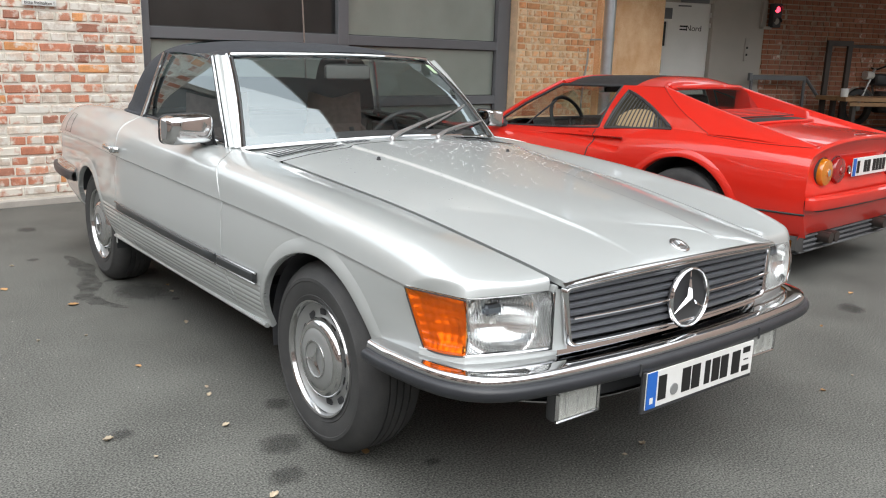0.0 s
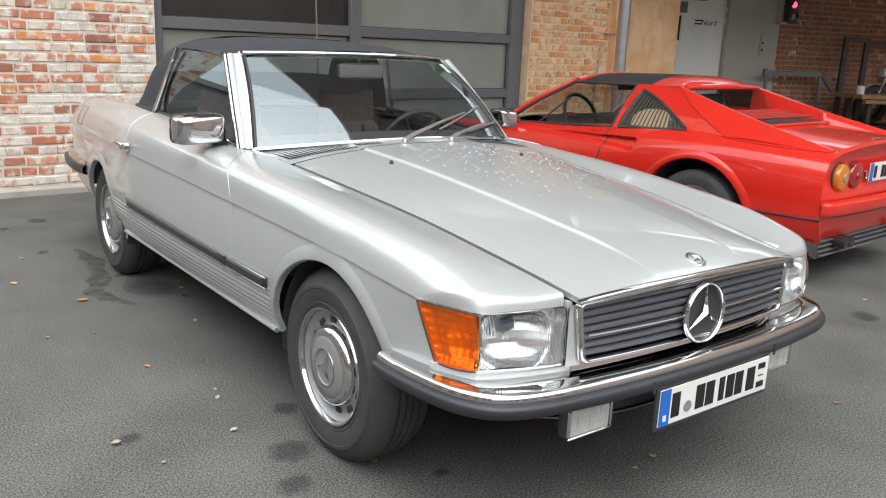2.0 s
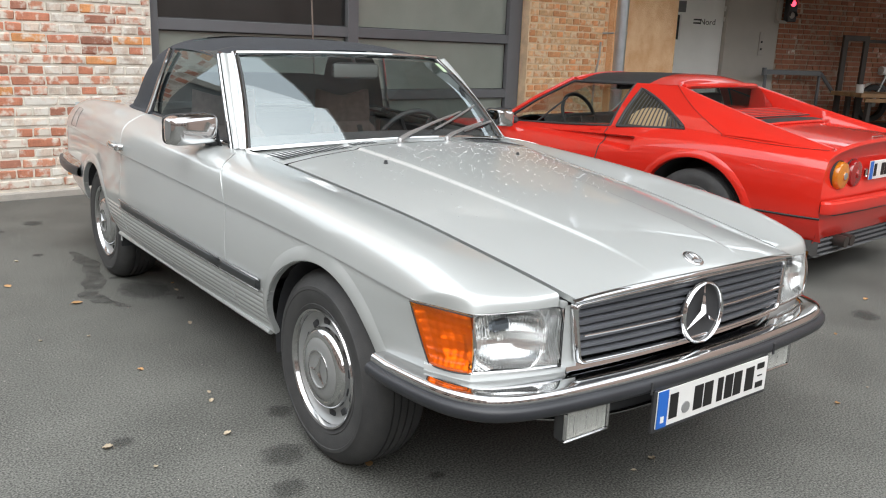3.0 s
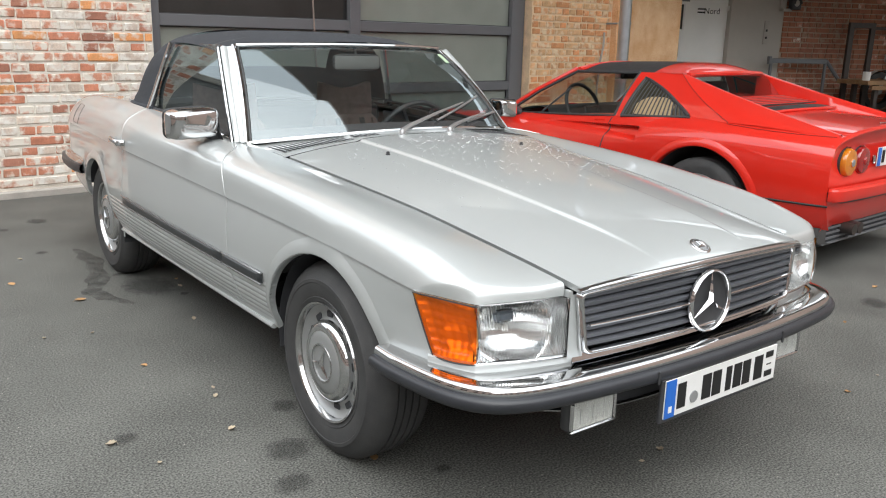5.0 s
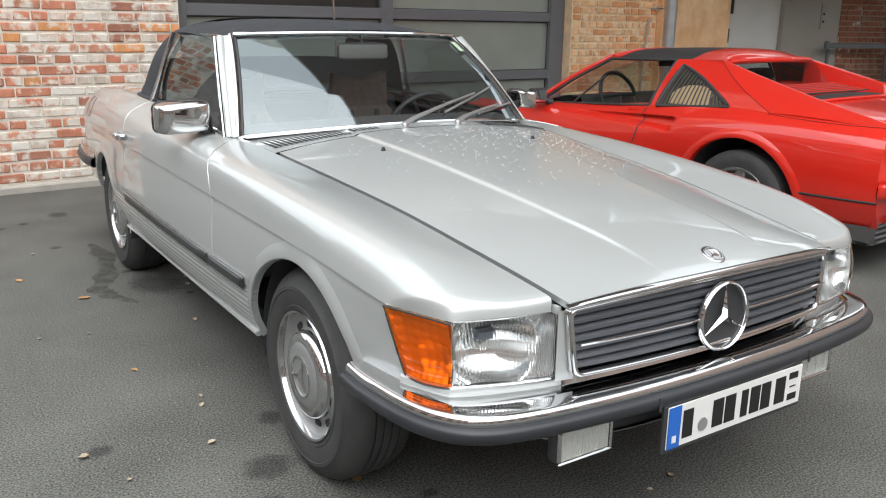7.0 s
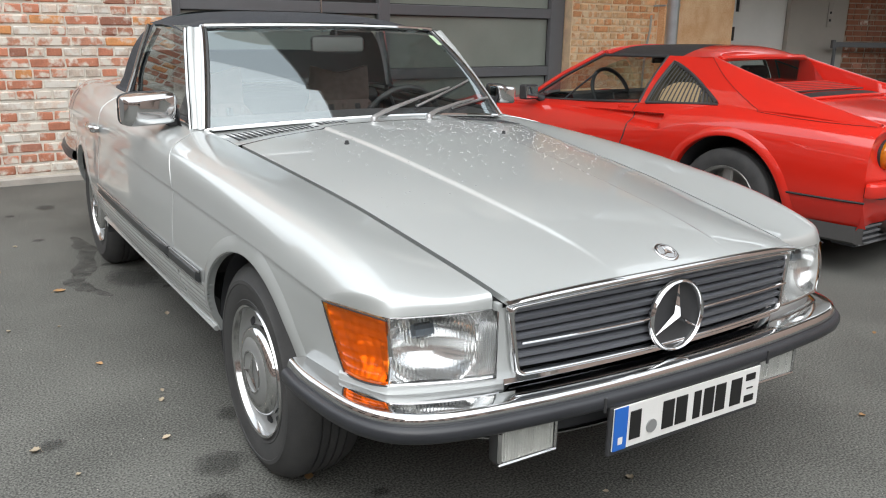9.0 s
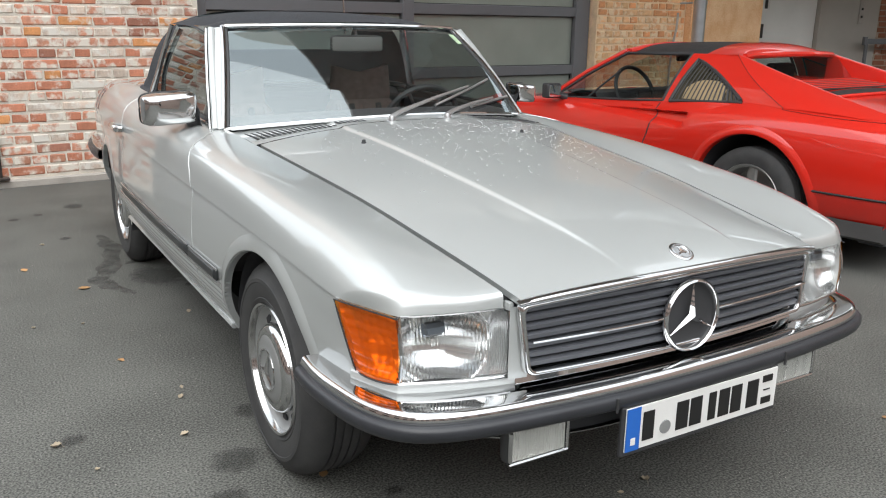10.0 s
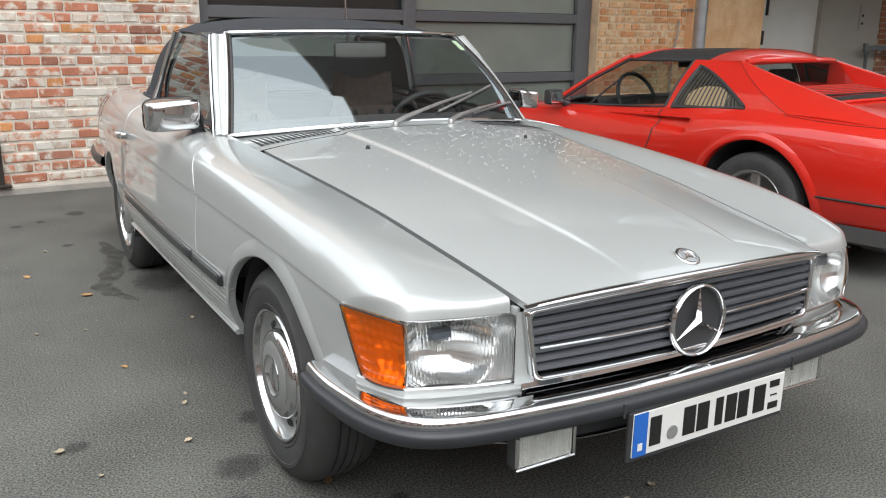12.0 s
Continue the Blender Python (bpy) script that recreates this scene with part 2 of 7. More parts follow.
def brick_mat(name, col, smear, seed, lime=(0.62, 0.565, 0.49)):
    """Worn brick: coarse clay, and lime mortar smeared over a part of its face."""
    m = mat(name, col, 0.92, 0, 0.22, 18, 0.004, 130, per_object=0.16)
    n, l = m.node_tree.nodes, m.node_tree.links
    b = n["Principled BSDF"]
    clay = b.inputs["Base Color"].links[0].from_socket
    co, oi = n.new("ShaderNodeTexCoord"), n.new("ShaderNodeObjectInfo")
    sh = n.new("ShaderNodeVectorMath")
    sh.operation = "MULTIPLY_ADD"
    sh.inputs[1].default_value, sh.inputs[2].default_value = (37, 37, 37), (seed, 0, 0)
    l.new(oi.outputs["Random"], sh.inputs[0])
    ad = n.new("ShaderNodeVectorMath")
    l.new(co.outputs["Object"], ad.inputs[0])
    l.new(sh.outputs[0], ad.inputs[1])
    no = n.new("ShaderNodeTexNoise")
    no.inputs["Scale"].default_value, no.inputs["Detail"].default_value, no.inputs["Roughness"].default_value = 12, 4, 0.55
    l.new(ad.outputs[0], no.inputs["Vector"])
    r = n.new("ShaderNodeMapRange")
    r.inputs[1].default_value, r.inputs[2].default_value = smear - 0.03, smear + 0.11
    l.new(no.outputs[0], r.inputs[0])
    mx = n.new("ShaderNodeMix")
    mx.data_type = "RGBA"
    mx.inputs[7].default_value = (*lime, 1)
    l.new(r.outputs[0], mx.inputs[0])
    l.new(clay, mx.inputs[6])
    l.new(mx.outputs[2], b.inputs["Base Color"])
    return m


BRICKS = [
    brick_mat("brick_red", (0.58, 0.235, 0.145), 0.555, 1, (0.79, 0.72, 0.63)),
    brick_mat("brick_orange", (0.74, 0.34, 0.14), 0.56, 2, (0.79, 0.72, 0.63)),
    brick_mat("brick_smeared", (0.58, 0.27, 0.175), 0.455, 3, (0.79, 0.73, 0.64)),
    brick_mat("brick_pale", (0.64, 0.53, 0.44), 0.44, 4, (0.82, 0.78, 0.71)),
    brick_mat("brick_brown", (0.42, 0.19, 0.13), 0.55, 5, (0.74, 0.68, 0.60)),
]
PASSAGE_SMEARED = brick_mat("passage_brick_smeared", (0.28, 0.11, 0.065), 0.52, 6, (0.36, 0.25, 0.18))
CREAM = (0.90, 0.70, 0.47)
PIER_BRICKS = [
    brick_mat("pier_brick_sand", (0.82, 0.51, 0.27), 0.53, 11, CREAM),
    brick_mat("pier_brick_orange", (0.76, 0.36, 0.165), 0.60, 12, CREAM),
    brick_mat("pier_brick_smeared", (0.74, 0.41, 0.21), 0.46, 13, CREAM),
]
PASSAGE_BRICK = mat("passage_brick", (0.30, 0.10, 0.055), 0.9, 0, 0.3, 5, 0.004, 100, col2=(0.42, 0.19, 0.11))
PIER_MORTAR = mat("pier_mortar", (0.84, 0.62, 0.40), 0.95, 0, 0.2, 8, 0.004, 120)
DARK_GLASS = glass("clear_side_glass", (0.84, 0.89, 0.87), 0.0, 0.82, 1.5)
AMBER_TAIL = mat("amber_tail_lens", (0.62, 0.20, 0.01), 0.12, 0, 0.08, 60, coat=1.0)
RED_TAIL = mat("red_tail_lens", (0.30, 0.008, 0.008), 0.12, 0, 0.08, 60, coat=1.0)
ALLOY = mat("alloy_wheel", (0.45, 0.45, 0.44), 0.35, 0.8, 0.08, 20)
TAN = mat("tan_leather", (0.42, 0.31, 0.17), 0.6, 0, 0.15, 14, 0.0005, 300)
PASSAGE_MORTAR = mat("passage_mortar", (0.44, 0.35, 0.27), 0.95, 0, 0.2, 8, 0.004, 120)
RED_LAMP = mat("red_signal_lens", (0.8, 0.02, 0.03), 0.2, 0, 0.05, 50)
RED_LAMP.node_tree.nodes["Principled BSDF"].inputs["Emission Color"].default_value = (1.0, 0.05, 0.09, 1)
RED_LAMP.node_tree.nodes["Principled BSDF"].inputs["Emission Strength"].default_value = 1.6
QUARTER_GLASS = mat("quarter_glass", (0.05, 0.045, 0.03), 0.1, 0, 0.3, 8, coat=0.8)
TARGA = mat("targa_panel", (0.03, 0.03, 0.032), 0.6, 0, 0.15, 20, 0.0006, 500)
NEXT_WALL = mat("grey_render", (0.27, 0.27, 0.265), 0.85, 0, 0.15, 1.5, 0.003, 60)
SOFFIT = mat("canopy_soffit", (0.46, 0.45, 0.43), 0.85, 0, 0.15, 2)
FACADE = mat("brown_facade", (0.36, 0.275, 0.235), 0.85, 0, 0.15, 1.0, col2=(0.44, 0.33, 0.28))
STAIN = mat("oil_stain", (0.030, 0.031, 0.029), 0.75, 0, 0.2, 8, 0.003, 220, col2=(0.055, 0.056, 0.052))


def soften(m):
    """Lets a stain soak away towards its uneven edge."""
    n, l = m.node_tree.nodes, m.node_tree.links
    co = n.new("ShaderNodeTexCoord")
    flat = n.new("ShaderNodeVectorMath")
    flat.operation = "MULTIPLY_ADD"
    flat.inputs[1].default_value, flat.inputs[2].default_value = (2, 2, 0), (-1, -1, 0)
    l.new(co.outputs["Generated"], flat.inputs[0])
    r = n.new("ShaderNodeVectorMath")
    r.operation = "LENGTH"
    l.new(flat.outputs[0], r.inputs[0])
    no = n.new("ShaderNodeTexNoise")
    no.inputs["Scale"].default_value, no.inputs["Detail"].default_value = 24, 6
    l.new(co.outputs["Object"], no.inputs["Vector"])
    add = n.new("ShaderNodeMath")
    add.operation = "MULTIPLY_ADD"
    add.inputs[1].default_value = 0.9
    l.new(no.outputs[0], add.inputs[0])
    l.new(r.outputs["Value"], add.inputs[2])
    mr = n.new("ShaderNodeMapRange")
    mr.inputs[1].default_value, mr.inputs[2].default_value = 0.95, 1.4
    mr.inputs[3].default_value, mr.inputs[4].default_value = 0.42, 0.0
    l.new(add.outputs[0], mr.inputs[0])
    l.new(mr.outputs[0], n["Principled BSDF"].inputs["Alpha"])


soften(STAIN)
TRAIL = mat("oil_trail", (0.030, 0.031, 0.029), 0.75, 0, 0.2, 8, 0.003, 220, col2=(0.055, 0.056, 0.052))
tn = TRAIL.node_tree.nodes
blot = tn.new("ShaderNodeTexNoise")
blot.inputs["Scale"].default_value, blot.inputs["Detail"].default_value = 14, 6
thin = tn.new("ShaderNodeMapRange")
thin.inputs[1].default_value, thin.inputs[2].default_value = 0.34, 0.62
thin.inputs[3].default_value, thin.inputs[4].default_value = 0.10, 0.46
TRAIL.node_tree.links.new(tn["Texture Coordinate"].outputs["Object"], blot.inputs["Vector"])
TRAIL.node_tree.links.new(blot.outputs[0], thin.inputs[0])
TRAIL.node_tree.links.new(thin.outputs[0], tn["Principled BSDF"].inputs["Alpha"])
LEAF = mat("dry_leaf", (0.40, 0.23, 0.10), 0.7, 0, 0.3, 60, per_object=0.35)
PALE_LEAF = mat("pale_leaf", (0.44, 0.37, 0.27), 0.7, 0, 0.2, 60, per_object=0.2)
DROP = mat("water_drop", (0.40, 0.42, 0.43), 0.05, 0.2, 0.05, 50, coat=1.0)


# ---- ground ----
bm = bmesh.new()
xs = [-900, -60, -14, -7, -4, -2, 0, 2, 4, 7, 14, 60, 900]
grid(bm, lambda x, y: (x, y, 0.0), xs, [-900, -60, -14, -7, -4, -2, 0, 2, 4, 7, 14, 60, 900])
part("ground", bm, ASPHALT, None, "worn dark grey asphalt with stains and scattered leaves", 0)
tagged(bpy.data.objects["ground"], "", "asphalt", "", "structure")

# ---- building: local x along its face, y into it ----
WALL_AT, WALL_TURN = (0.0, 4.97, 0.0), math.degrees(math.atan(0.07))
COURSE = 0.0795


def structure(name, label, category):
    ob = thing(name, label, category, WALL_AT, WALL_TURN, "", "structure")
    return ob


EAVE = 9.6
BRICK_MESH = {}


def brick_mesh(length, material, k):
    """One of a few worn brick shapes, shared by all alike bricks."""
    key = (length, material.name, k)
    if key not in BRICK_MESH:
        rnd = random.Random(len(BRICK_MESH) + 7)
        bm = bmesh.new()
        box(bm, (0, 0, 0), (length, 0.05, 0.063), None, 0.007)
        for v in bm.verts:
            v.co += Vector((rnd.uniform(-1, 1) * 0.004, rnd.uniform(-1, 1) * 0.0018, rnd.uniform(-1, 1) * 0.003))
        me = bpy.data.meshes.new("brick")
        bm.to_mesh(me)
        bm.free()
        me.materials.append(material)
        BRICK_MESH[key] = me
    return BRICK_MESH[key]


def courses(x0, x1, z0, z1, rnd, first=0):
    """Bricks of a block bond: rows of stretchers and of headers. Yields the middle, the height and the length."""
    k0 = math.ceil((z0 - 0.115) / COURSE)
    k = k0
    while 0.115 + k * COURSE < z1:
        z = 0.115 + k * COURSE
        pitch = 0.250 if (k + first) % 2 == 0 else 0.125
        x = math.floor(x0 / pitch) * pitch + (0.0625 if pitch > 0.2 and k % 4 == 0 else 0) + rnd.uniform(-0.03, 0.03)
        while x < x1:
            a, b = max(x, x0), min(x + pitch - 0.011, x1)
            if b - a > 0.05:
                yield (a + b) / 2, z, b - a
            x += pitch
        k += 1


def lay(parent, x0, x1, z0, z1, palette, weights, seed, face=-0.002, first=0):
    """Single bricks, each an object, on a wall's face."""
    rnd = random.Random(seed)
    for x, z, length in courses(x0, x1, z0, z1, rnd, first):
        size = min((0.239, 0.114, 0.18, 0.08), key=lambda q: abs(q - length))
        me = brick_mesh(size, rnd.choices(palette, weights)[0], rnd.randrange(3))
        ob = new("brick", me)
        ob.parent = parent
        ob.matrix_basis = pose(x, face + 0.025 + rnd.uniform(-0.003, 0.003), z + rnd.uniform(-0.002, 0.002), 0, rnd.uniform(-0.5, 0.5), 0) @ Matrix.Diagonal((length / size, 1, 1, 1))


def lay_far(parent, spans, palette, weights, seed, face=-0.002):
    """The rest of the bricks, one mesh for each colour."""
    rnd = random.Random(seed)
    sets = {m.name: ([], [], m) for m in palette}
    for x0, x1, z0, z1 in spans:
        for x, z, length in courses(x0, x1, z0, z1, rnd):
            vs, fs, _ = sets[rnd.choices(palette, weights)[0].name]
            y, b = face + rnd.uniform(-0.003, 0.003), len(vs)
            h = length / 2
            vs += [(x - h, y + 0.03, z - 0.034), (x + h, y + 0.03, z - 0.034), (x + h, y + 0.03, z + 0.034), (x - h, y + 0.03, z + 0.034)]
            vs += [(x - h + 0.004, y, z - 0.030), (x + h - 0.004, y, z - 0.030), (x + h - 0.004, y, z + 0.030), (x - h + 0.004, y, z + 0.030)]
            fs += [tuple(b + i for i in q) for q in ((4, 5, 6, 7), (0, 1, 5, 4), (1, 2, 6, 5), (2, 3, 7, 6), (3, 0, 4, 7))]
    for vs, fs, m in sets.values():
        me = bpy.data.meshes.new("far_bricks")
        me.from_pydata(vs, [], fs)
        me.materials.append(m)
        ob = new("far_bricks", me)
        ob.parent = parent
        tagged(ob, "", "", "", "stuff")


wall_left = structure("wall_left", "old red brick wall with smeared pale mortar", "wall")
part("masonry", box_bm((-0.705, 0.2, EAVE / 2), (2.09, 0.388, EAVE)), MORTAR, wall_left)
part("return_wall", box_bm((-1.60, 4.6, EAVE / 2), (0.30, 8.4, EAVE)), MORTAR, wall_left)
part("plinth", box_bm((-0.705, 0.14, 0.02), (2.09, 0.34, 0.075), 0.012), CONCRETE, wall_left, "pale concrete plinth strip")
wall_pier = structure("wall_pier", "sandy orange brick pier beside the glazing", "wall")
part("masonry", box_bm((5.61, 0.2, 1.85), (1.48, 0.388, 3.7)), PIER_MORTAR, wall_pier)
part("upper_render", box_bm((5.61, 0.2, (EAVE + 3.7) / 2), (1.48, 0.388, EAVE - 3.7)), NEXT_WALL, wall_pier)
pilaster = structure("pilaster", "ochre rendered pilaster of the building", "pilaster")
part("render_coat", box_bm((7.04, 0.15, 1.85), (1.38, 0.5, 3.7), 0.015), PLASTER, pilaster)
part("upper_render", box_bm((7.04, 0.15, (EAVE + 3.7) / 2), (1.38, 0.494, EAVE - 3.7)), NEXT_WALL, pilaster)
wall_above = structure("wall_above", "plain grey rendered wall above the glazing", "wall")
part("masonry", box_bm((2.6, 0.2, 6.88), (4.5, 0.39, 5.43)), GREY_PANEL, wall_above)

glazing = structure("window_1", "grey steel-framed factory glazing with frosted and dark panes", "window")
VERT = [(0.39, 0.12), (2.45, 0.13), (4.755, 0.21)]
HOR = [(0.03, 0.14), (0.757, 0.10), (1.38, 0.10), (2.45, 0.12), (3.12, 0.12), (4.10, 0.12)]
for x, w in VERT:
    part("post", box_bm((x, 0.16, 2.1), (w, 0.10, 4.16), 0.006), FRAME, glazing)
for z, h in HOR:
    part("rail", box_bm((2.55, 0.163, z), (4.46, 0.085, h), 0.006), FRAME, glazing)
for x0, x1 in ((0.45, 2.385), (2.515, 4.65)):
    for z0, z1 in ((0.10, 0.707), (0.807, 1.33), (1.43, 2.39), (2.51, 3.06), (3.18, 4.04)):
        part("pane", box_bm(((x0 + x1) / 2, 0.18, (z0 + z1) / 2), (x1 - x0, 0.012, z1 - z0)), DARKPANE if (x0 < 1 and z0 > 1.3) else FROST, glazing)
        loop = [(x0, z0), (x1, z0), (x1, z1), (x0, z1), (x0, z0)]
        part("bead", tube_bm([(x, 0.168, z) for x, z in loop], 0.009, 4), RUBBER, glazing)

pipe = thing("downpipe", "round zinc rainwater downpipe on the pier", "downpipe", WALL_AT, WALL_TURN)
bm = bmesh.new()
tube(bm, [(6.44, -0.13, z) for z in lin(0, EAVE, 6)], 0.080, 20)
part("tube", bm, ZINC, pipe)
for z in (1.52, 3.0):
    bm = bmesh.new()
    tube(bm, [(6.44, -0.13, z - 0.02), (6.44, -0.13, z + 0.02)], 0.086, 20)
    clip = part("clip", bm, ZINC, pipe)
    part("stay", tube_bm([(6.22, -0.02, z - 0.01), (6.40, -0.10, z)], 0.012, 6), ZINC, clip)
cable = thing("cable", "pale cable hanging on the brick pier", "cable", WALL_AT, WALL_TURN)
part("cord", tube_bm([(6.17, -0.035, 1.40), (6.16, -0.04, 1.22), (6.11, -0.04, 1.02), (6.10, -0.03, 0.7), (6.10, -0.03, 0.2)], 0.014, 6), CONCRETE, cable)
bracket = thing("wall_bracket", "small dark steel bracket post at the foot of the brick wall", "bracket", WALL_AT, WALL_TURN)
part("upright", box_bm((-1.262, -0.04, 0.26), (0.045, 0.03, 0.40), 0.005), STEEL, bracket)
part("foot", box_bm((-1.245, -0.05, 0.075), (0.10, 0.06, 0.02), 0.004), STEEL, bracket)
sign = thing("wall_sign", "small white enamel sign on the brick wall", "sign", WALL_AT, WALL_TURN)
part("sheet", box_bm((-0.465, -0.024, 1.64), (0.25, 0.008, 0.21), 0.003), WHITE, sign)
for k, (w, z) in enumerate(((0.17, 1.70), (0.19, 1.655))):
    part("line_of_writing", box_bm((-0.465, -0.0295, z), (w, 0.002, 0.022)), INK, sign)
curve_text("bitte freihalten !", 0.034, (0, 0, 0), pose(-0.465, -0.030, 1.556, 90, 0, 0), INK, sign, "writing")

# ---- covered passage beyond the pilaster ----
PASS_AT, PASS_TURN = (9.0, 6.2, 0.0), -22.0


def in_passage(name, label, category, kind=""):
    return thing(name, label, category, PASS_AT, PASS_TURN, "", kind)


pw = in_passage("wall_passage", "brick back wall of the covered passage", "wall", "structure")
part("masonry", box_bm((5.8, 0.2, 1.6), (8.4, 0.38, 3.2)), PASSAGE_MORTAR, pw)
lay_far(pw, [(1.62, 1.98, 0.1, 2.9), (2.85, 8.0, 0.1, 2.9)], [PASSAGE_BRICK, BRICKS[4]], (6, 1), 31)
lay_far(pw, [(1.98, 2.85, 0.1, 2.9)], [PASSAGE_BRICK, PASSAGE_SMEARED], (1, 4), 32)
gw = in_passage("wall_grey", "smooth grey painted wall with an intercom", "wall", "structure")
part("plaster", box_bm((1.13, 0.16, 1.6), (0.94, 0.34, 3.2), 0.004), GREY_PANEL, gw)
lw = in_passage("wall_lobby", "grey painted wall around the steel door", "wall", "structure")
part("plaster", box_bm((-1.3, 0.2, 1.6), (2.1, 0.34, 3.2)), GREY_PANEL, lw)
part("lintel", box_bm((0.21, 0.2, 2.685), (0.92, 0.34, 1.03)), GREY_PANEL, lw)
# unseen slab, sized to keep daylight out of the passage
ceil = in_passage("ceiling", "unseen grey ceiling of the covered passage, set low to shade it", "ceiling", "structure")
part("slab", box_bm((3.4, -1.2, 2.75), (11.0, 3.6, 0.2)), GREY_PANEL, ceil)
door = in_passage("door_1", "white steel door with a narrow slit window and door closer", "door", "structure")
part("leaf", box_bm((0.21, 0.10, 1.09), (0.88, 0.05, 2.17), 0.004), WHITE_DOOR, door)
part("slit_window", box_bm((-0.145, 0.072, 1.69), (0.045, 0.008, 0.37), 0.002), INK, door)
part("slit_frame", box_bm((-0.105, 0.070, 1.69), (0.030, 0.012, 0.39), 0.003), WHITE, door)
part("door_sign", box_bm((-0.135, 0.068, 2.00), (0.21, 0.008, 0.165), 0.002), FRAME, door)
part("closer", box_bm((0.33, 0.04, 2.21), (0.50, 0.07, 0.075), 0.01), FRAME, door)
part("closer_arm", box_bm((0.16, 0.03, 2.12), (0.22, 0.03, 0.02), 0.004), FRAME, door)
for z in (2.00, 1.84):
    part("hinge", box_bm((0.655, 0.06, z), (0.035, 0.03, 0.07), 0.004), WHITE, door)
part("floor_stop", box_bm((-0.20, 0.04, 1.19), (0.03, 0.05, 0.20), 0.004), STEEL, door)
curve_text("Nord", 0.125, (0, 0, 0), pose(0.375, 0.072, 1.785, 90, 0, 0), INK, door, "writing", depth=0.001)
for z in (1.815, 1.765):
    part("small_line", box_bm((0.185, 0.072, z), (0.125, 0.002, 0.022)), INK, door)
inter = in_passage("intercom", "narrow grey steel intercom panel with buttons", "intercom")
part("panel", box_bm((1.315, -0.018, 1.49), (0.085, 0.02, 0.36), 0.003), CONCRETE, inter)
for z in (1.52, 1.41):
    part("button", box_bm((1.315, -0.030, z), (0.03, 0.01, 0.035), 0.003), INK, inter)
tl = in_passage("traffic_light", "small wall-mounted traffic light showing red", "traffic light")
part("case", box_bm((1.70, -0.13, 2.03), (0.16, 0.12, 0.37), 0.012), BLACK, tl)
part("bracket", box_bm((1.56, -0.03, 2.04), (0.09, 0.06, 0.42), 0.008), GREY_PANEL, tl)
part("bracket_foot", box_bm((1.58, -0.08, 1.84), (0.16, 0.10, 0.04), 0.005), GREY_PANEL, tl)
for z, mt in ((2.12, RED_LAMP), (1.94, CONCRETE)):
    bm = bmesh.new()
    lathe(bm, [(0.0, 0.012), (0.035, 0.008), (0.056, -0.004), (0.058, -0.02)], 24, pose(1.69, -0.19, z, 0, 0, -90))
    part("lamp", bm, mt, tl)
    bm = bmesh.new()
    lathe(bm, [(0.062, 0.0), (0.064, 0.05), (0.061, 0.05)], 20, pose(1.69, -0.19, z, 0, 0, -90), -0.2, math.pi + 0.2)
    part("visor", bm, BLACK, tl)
rail = in_passage("handrail", "grey steel handrail before the brick wall", "handrail")
part("top_bar", box_bm((1.80, -0.25, 1.065), (1.04, 0.04, 0.075), 0.006), FRAME, rail)
part("slope_bar", tube_bm([(2.32, -0.25, 1.07), (2.62, -0.25, 0.75)], 0.03, 8), FRAME, rail)
part("end_plate", box_bm((1.27, -0.25, 1.07), (0.05, 0.06, 0.12), 0.005), FRAME, rail)
part("post", box_bm((1.30, -0.25, 0.53), (0.04, 0.04, 1.06), 0.004), FRAME, rail)
part("post", box_bm((2.30, -0.25, 0.53), (0.04, 0.04, 1.06), 0.004), FRAME, rail)
stand = in_passage("steel_stand", "dark brown steel frame behind the table", "frame")
for x in (2.66, 3.06):
    part("upright", box_bm((x, -0.30, 0.82), (0.09, 0.05, 1.64), 0.004), STEEL, stand)
part("head_bar", box_bm((2.86, -0.30, 1.635), (0.49, 0.052, 0.085), 0.004), STEEL, stand)
part("long_bar", box_bm((4.4, -0.28, 1.60), (2.6, 0.04, 0.05), 0.004), STEEL, stand)
part("end_upright", box_bm((5.68, -0.28, 0.80), (0.06, 0.05, 1.60), 0.004), STEEL, stand)
table = in_passage("long_table", "long wooden plank table with steel legs", "table")
for k in range(3):
    part("plank", box_bm((4.3, -0.95 + 0.23 * k, 0.775), (3.7, 0.22, 0.065), 0.006), WOOD, table)
part("apron", box_bm((4.3, -1.03, 0.70), (3.5, 0.03, 0.06), 0.004), WOOD, table)
for x in (2.7, 3.9, 5.8):
    for y in (-0.95, -0.5):
        part("leg", box_bm((x, y, 0.37), (0.07, 0.07, 0.74), 0.004), STEEL, table)
cup = in_passage("paper_cup", "white paper roll standing on the table", "cup")
bm = bmesh.new()
lathe(bm, [(0.0, 0.0), (0.055, 0.0), (0.06, 0.13), (0.055, 0.13), (0.05, 0.02)], 20, pose(2.55, -0.90, 0.8075) @ pose(0, 0, 0, 0, -90, 0))
part("roll", bm, WHITE, cup)
bike = in_passage("motorcycle", "dark motorcycle with white mudguard behind the table", "motorcycle")
for x in (3.55, 4.75):
    bm = bmesh.new()
    lathe(bm, [(0.22, 0.04), (0.30, 0.05), (0.315, 0.0), (0.30, -0.05), (0.22, -0.04), (0.22, 0.04)], 32, pose(x, -0.05, 0.60, 0, 0, 90))
    part("tyre", bm, TYRE, bike)
    part("hub", tube_bm([(x, -0.10, 0.60), (x, 0.0, 0.60)], 0.06, 14), ALLOY, bike)
part("mudguard", grid_bm(lambda a, v: (3.55 + 0.34 * math.cos(a), -0.05 + 0.07 * v, 0.60 + 0.34 * math.sin(a)), lin(0.5, 2.9, 16), lin(-1, 1, 4)), WHITE, bike, "white front mudguard")
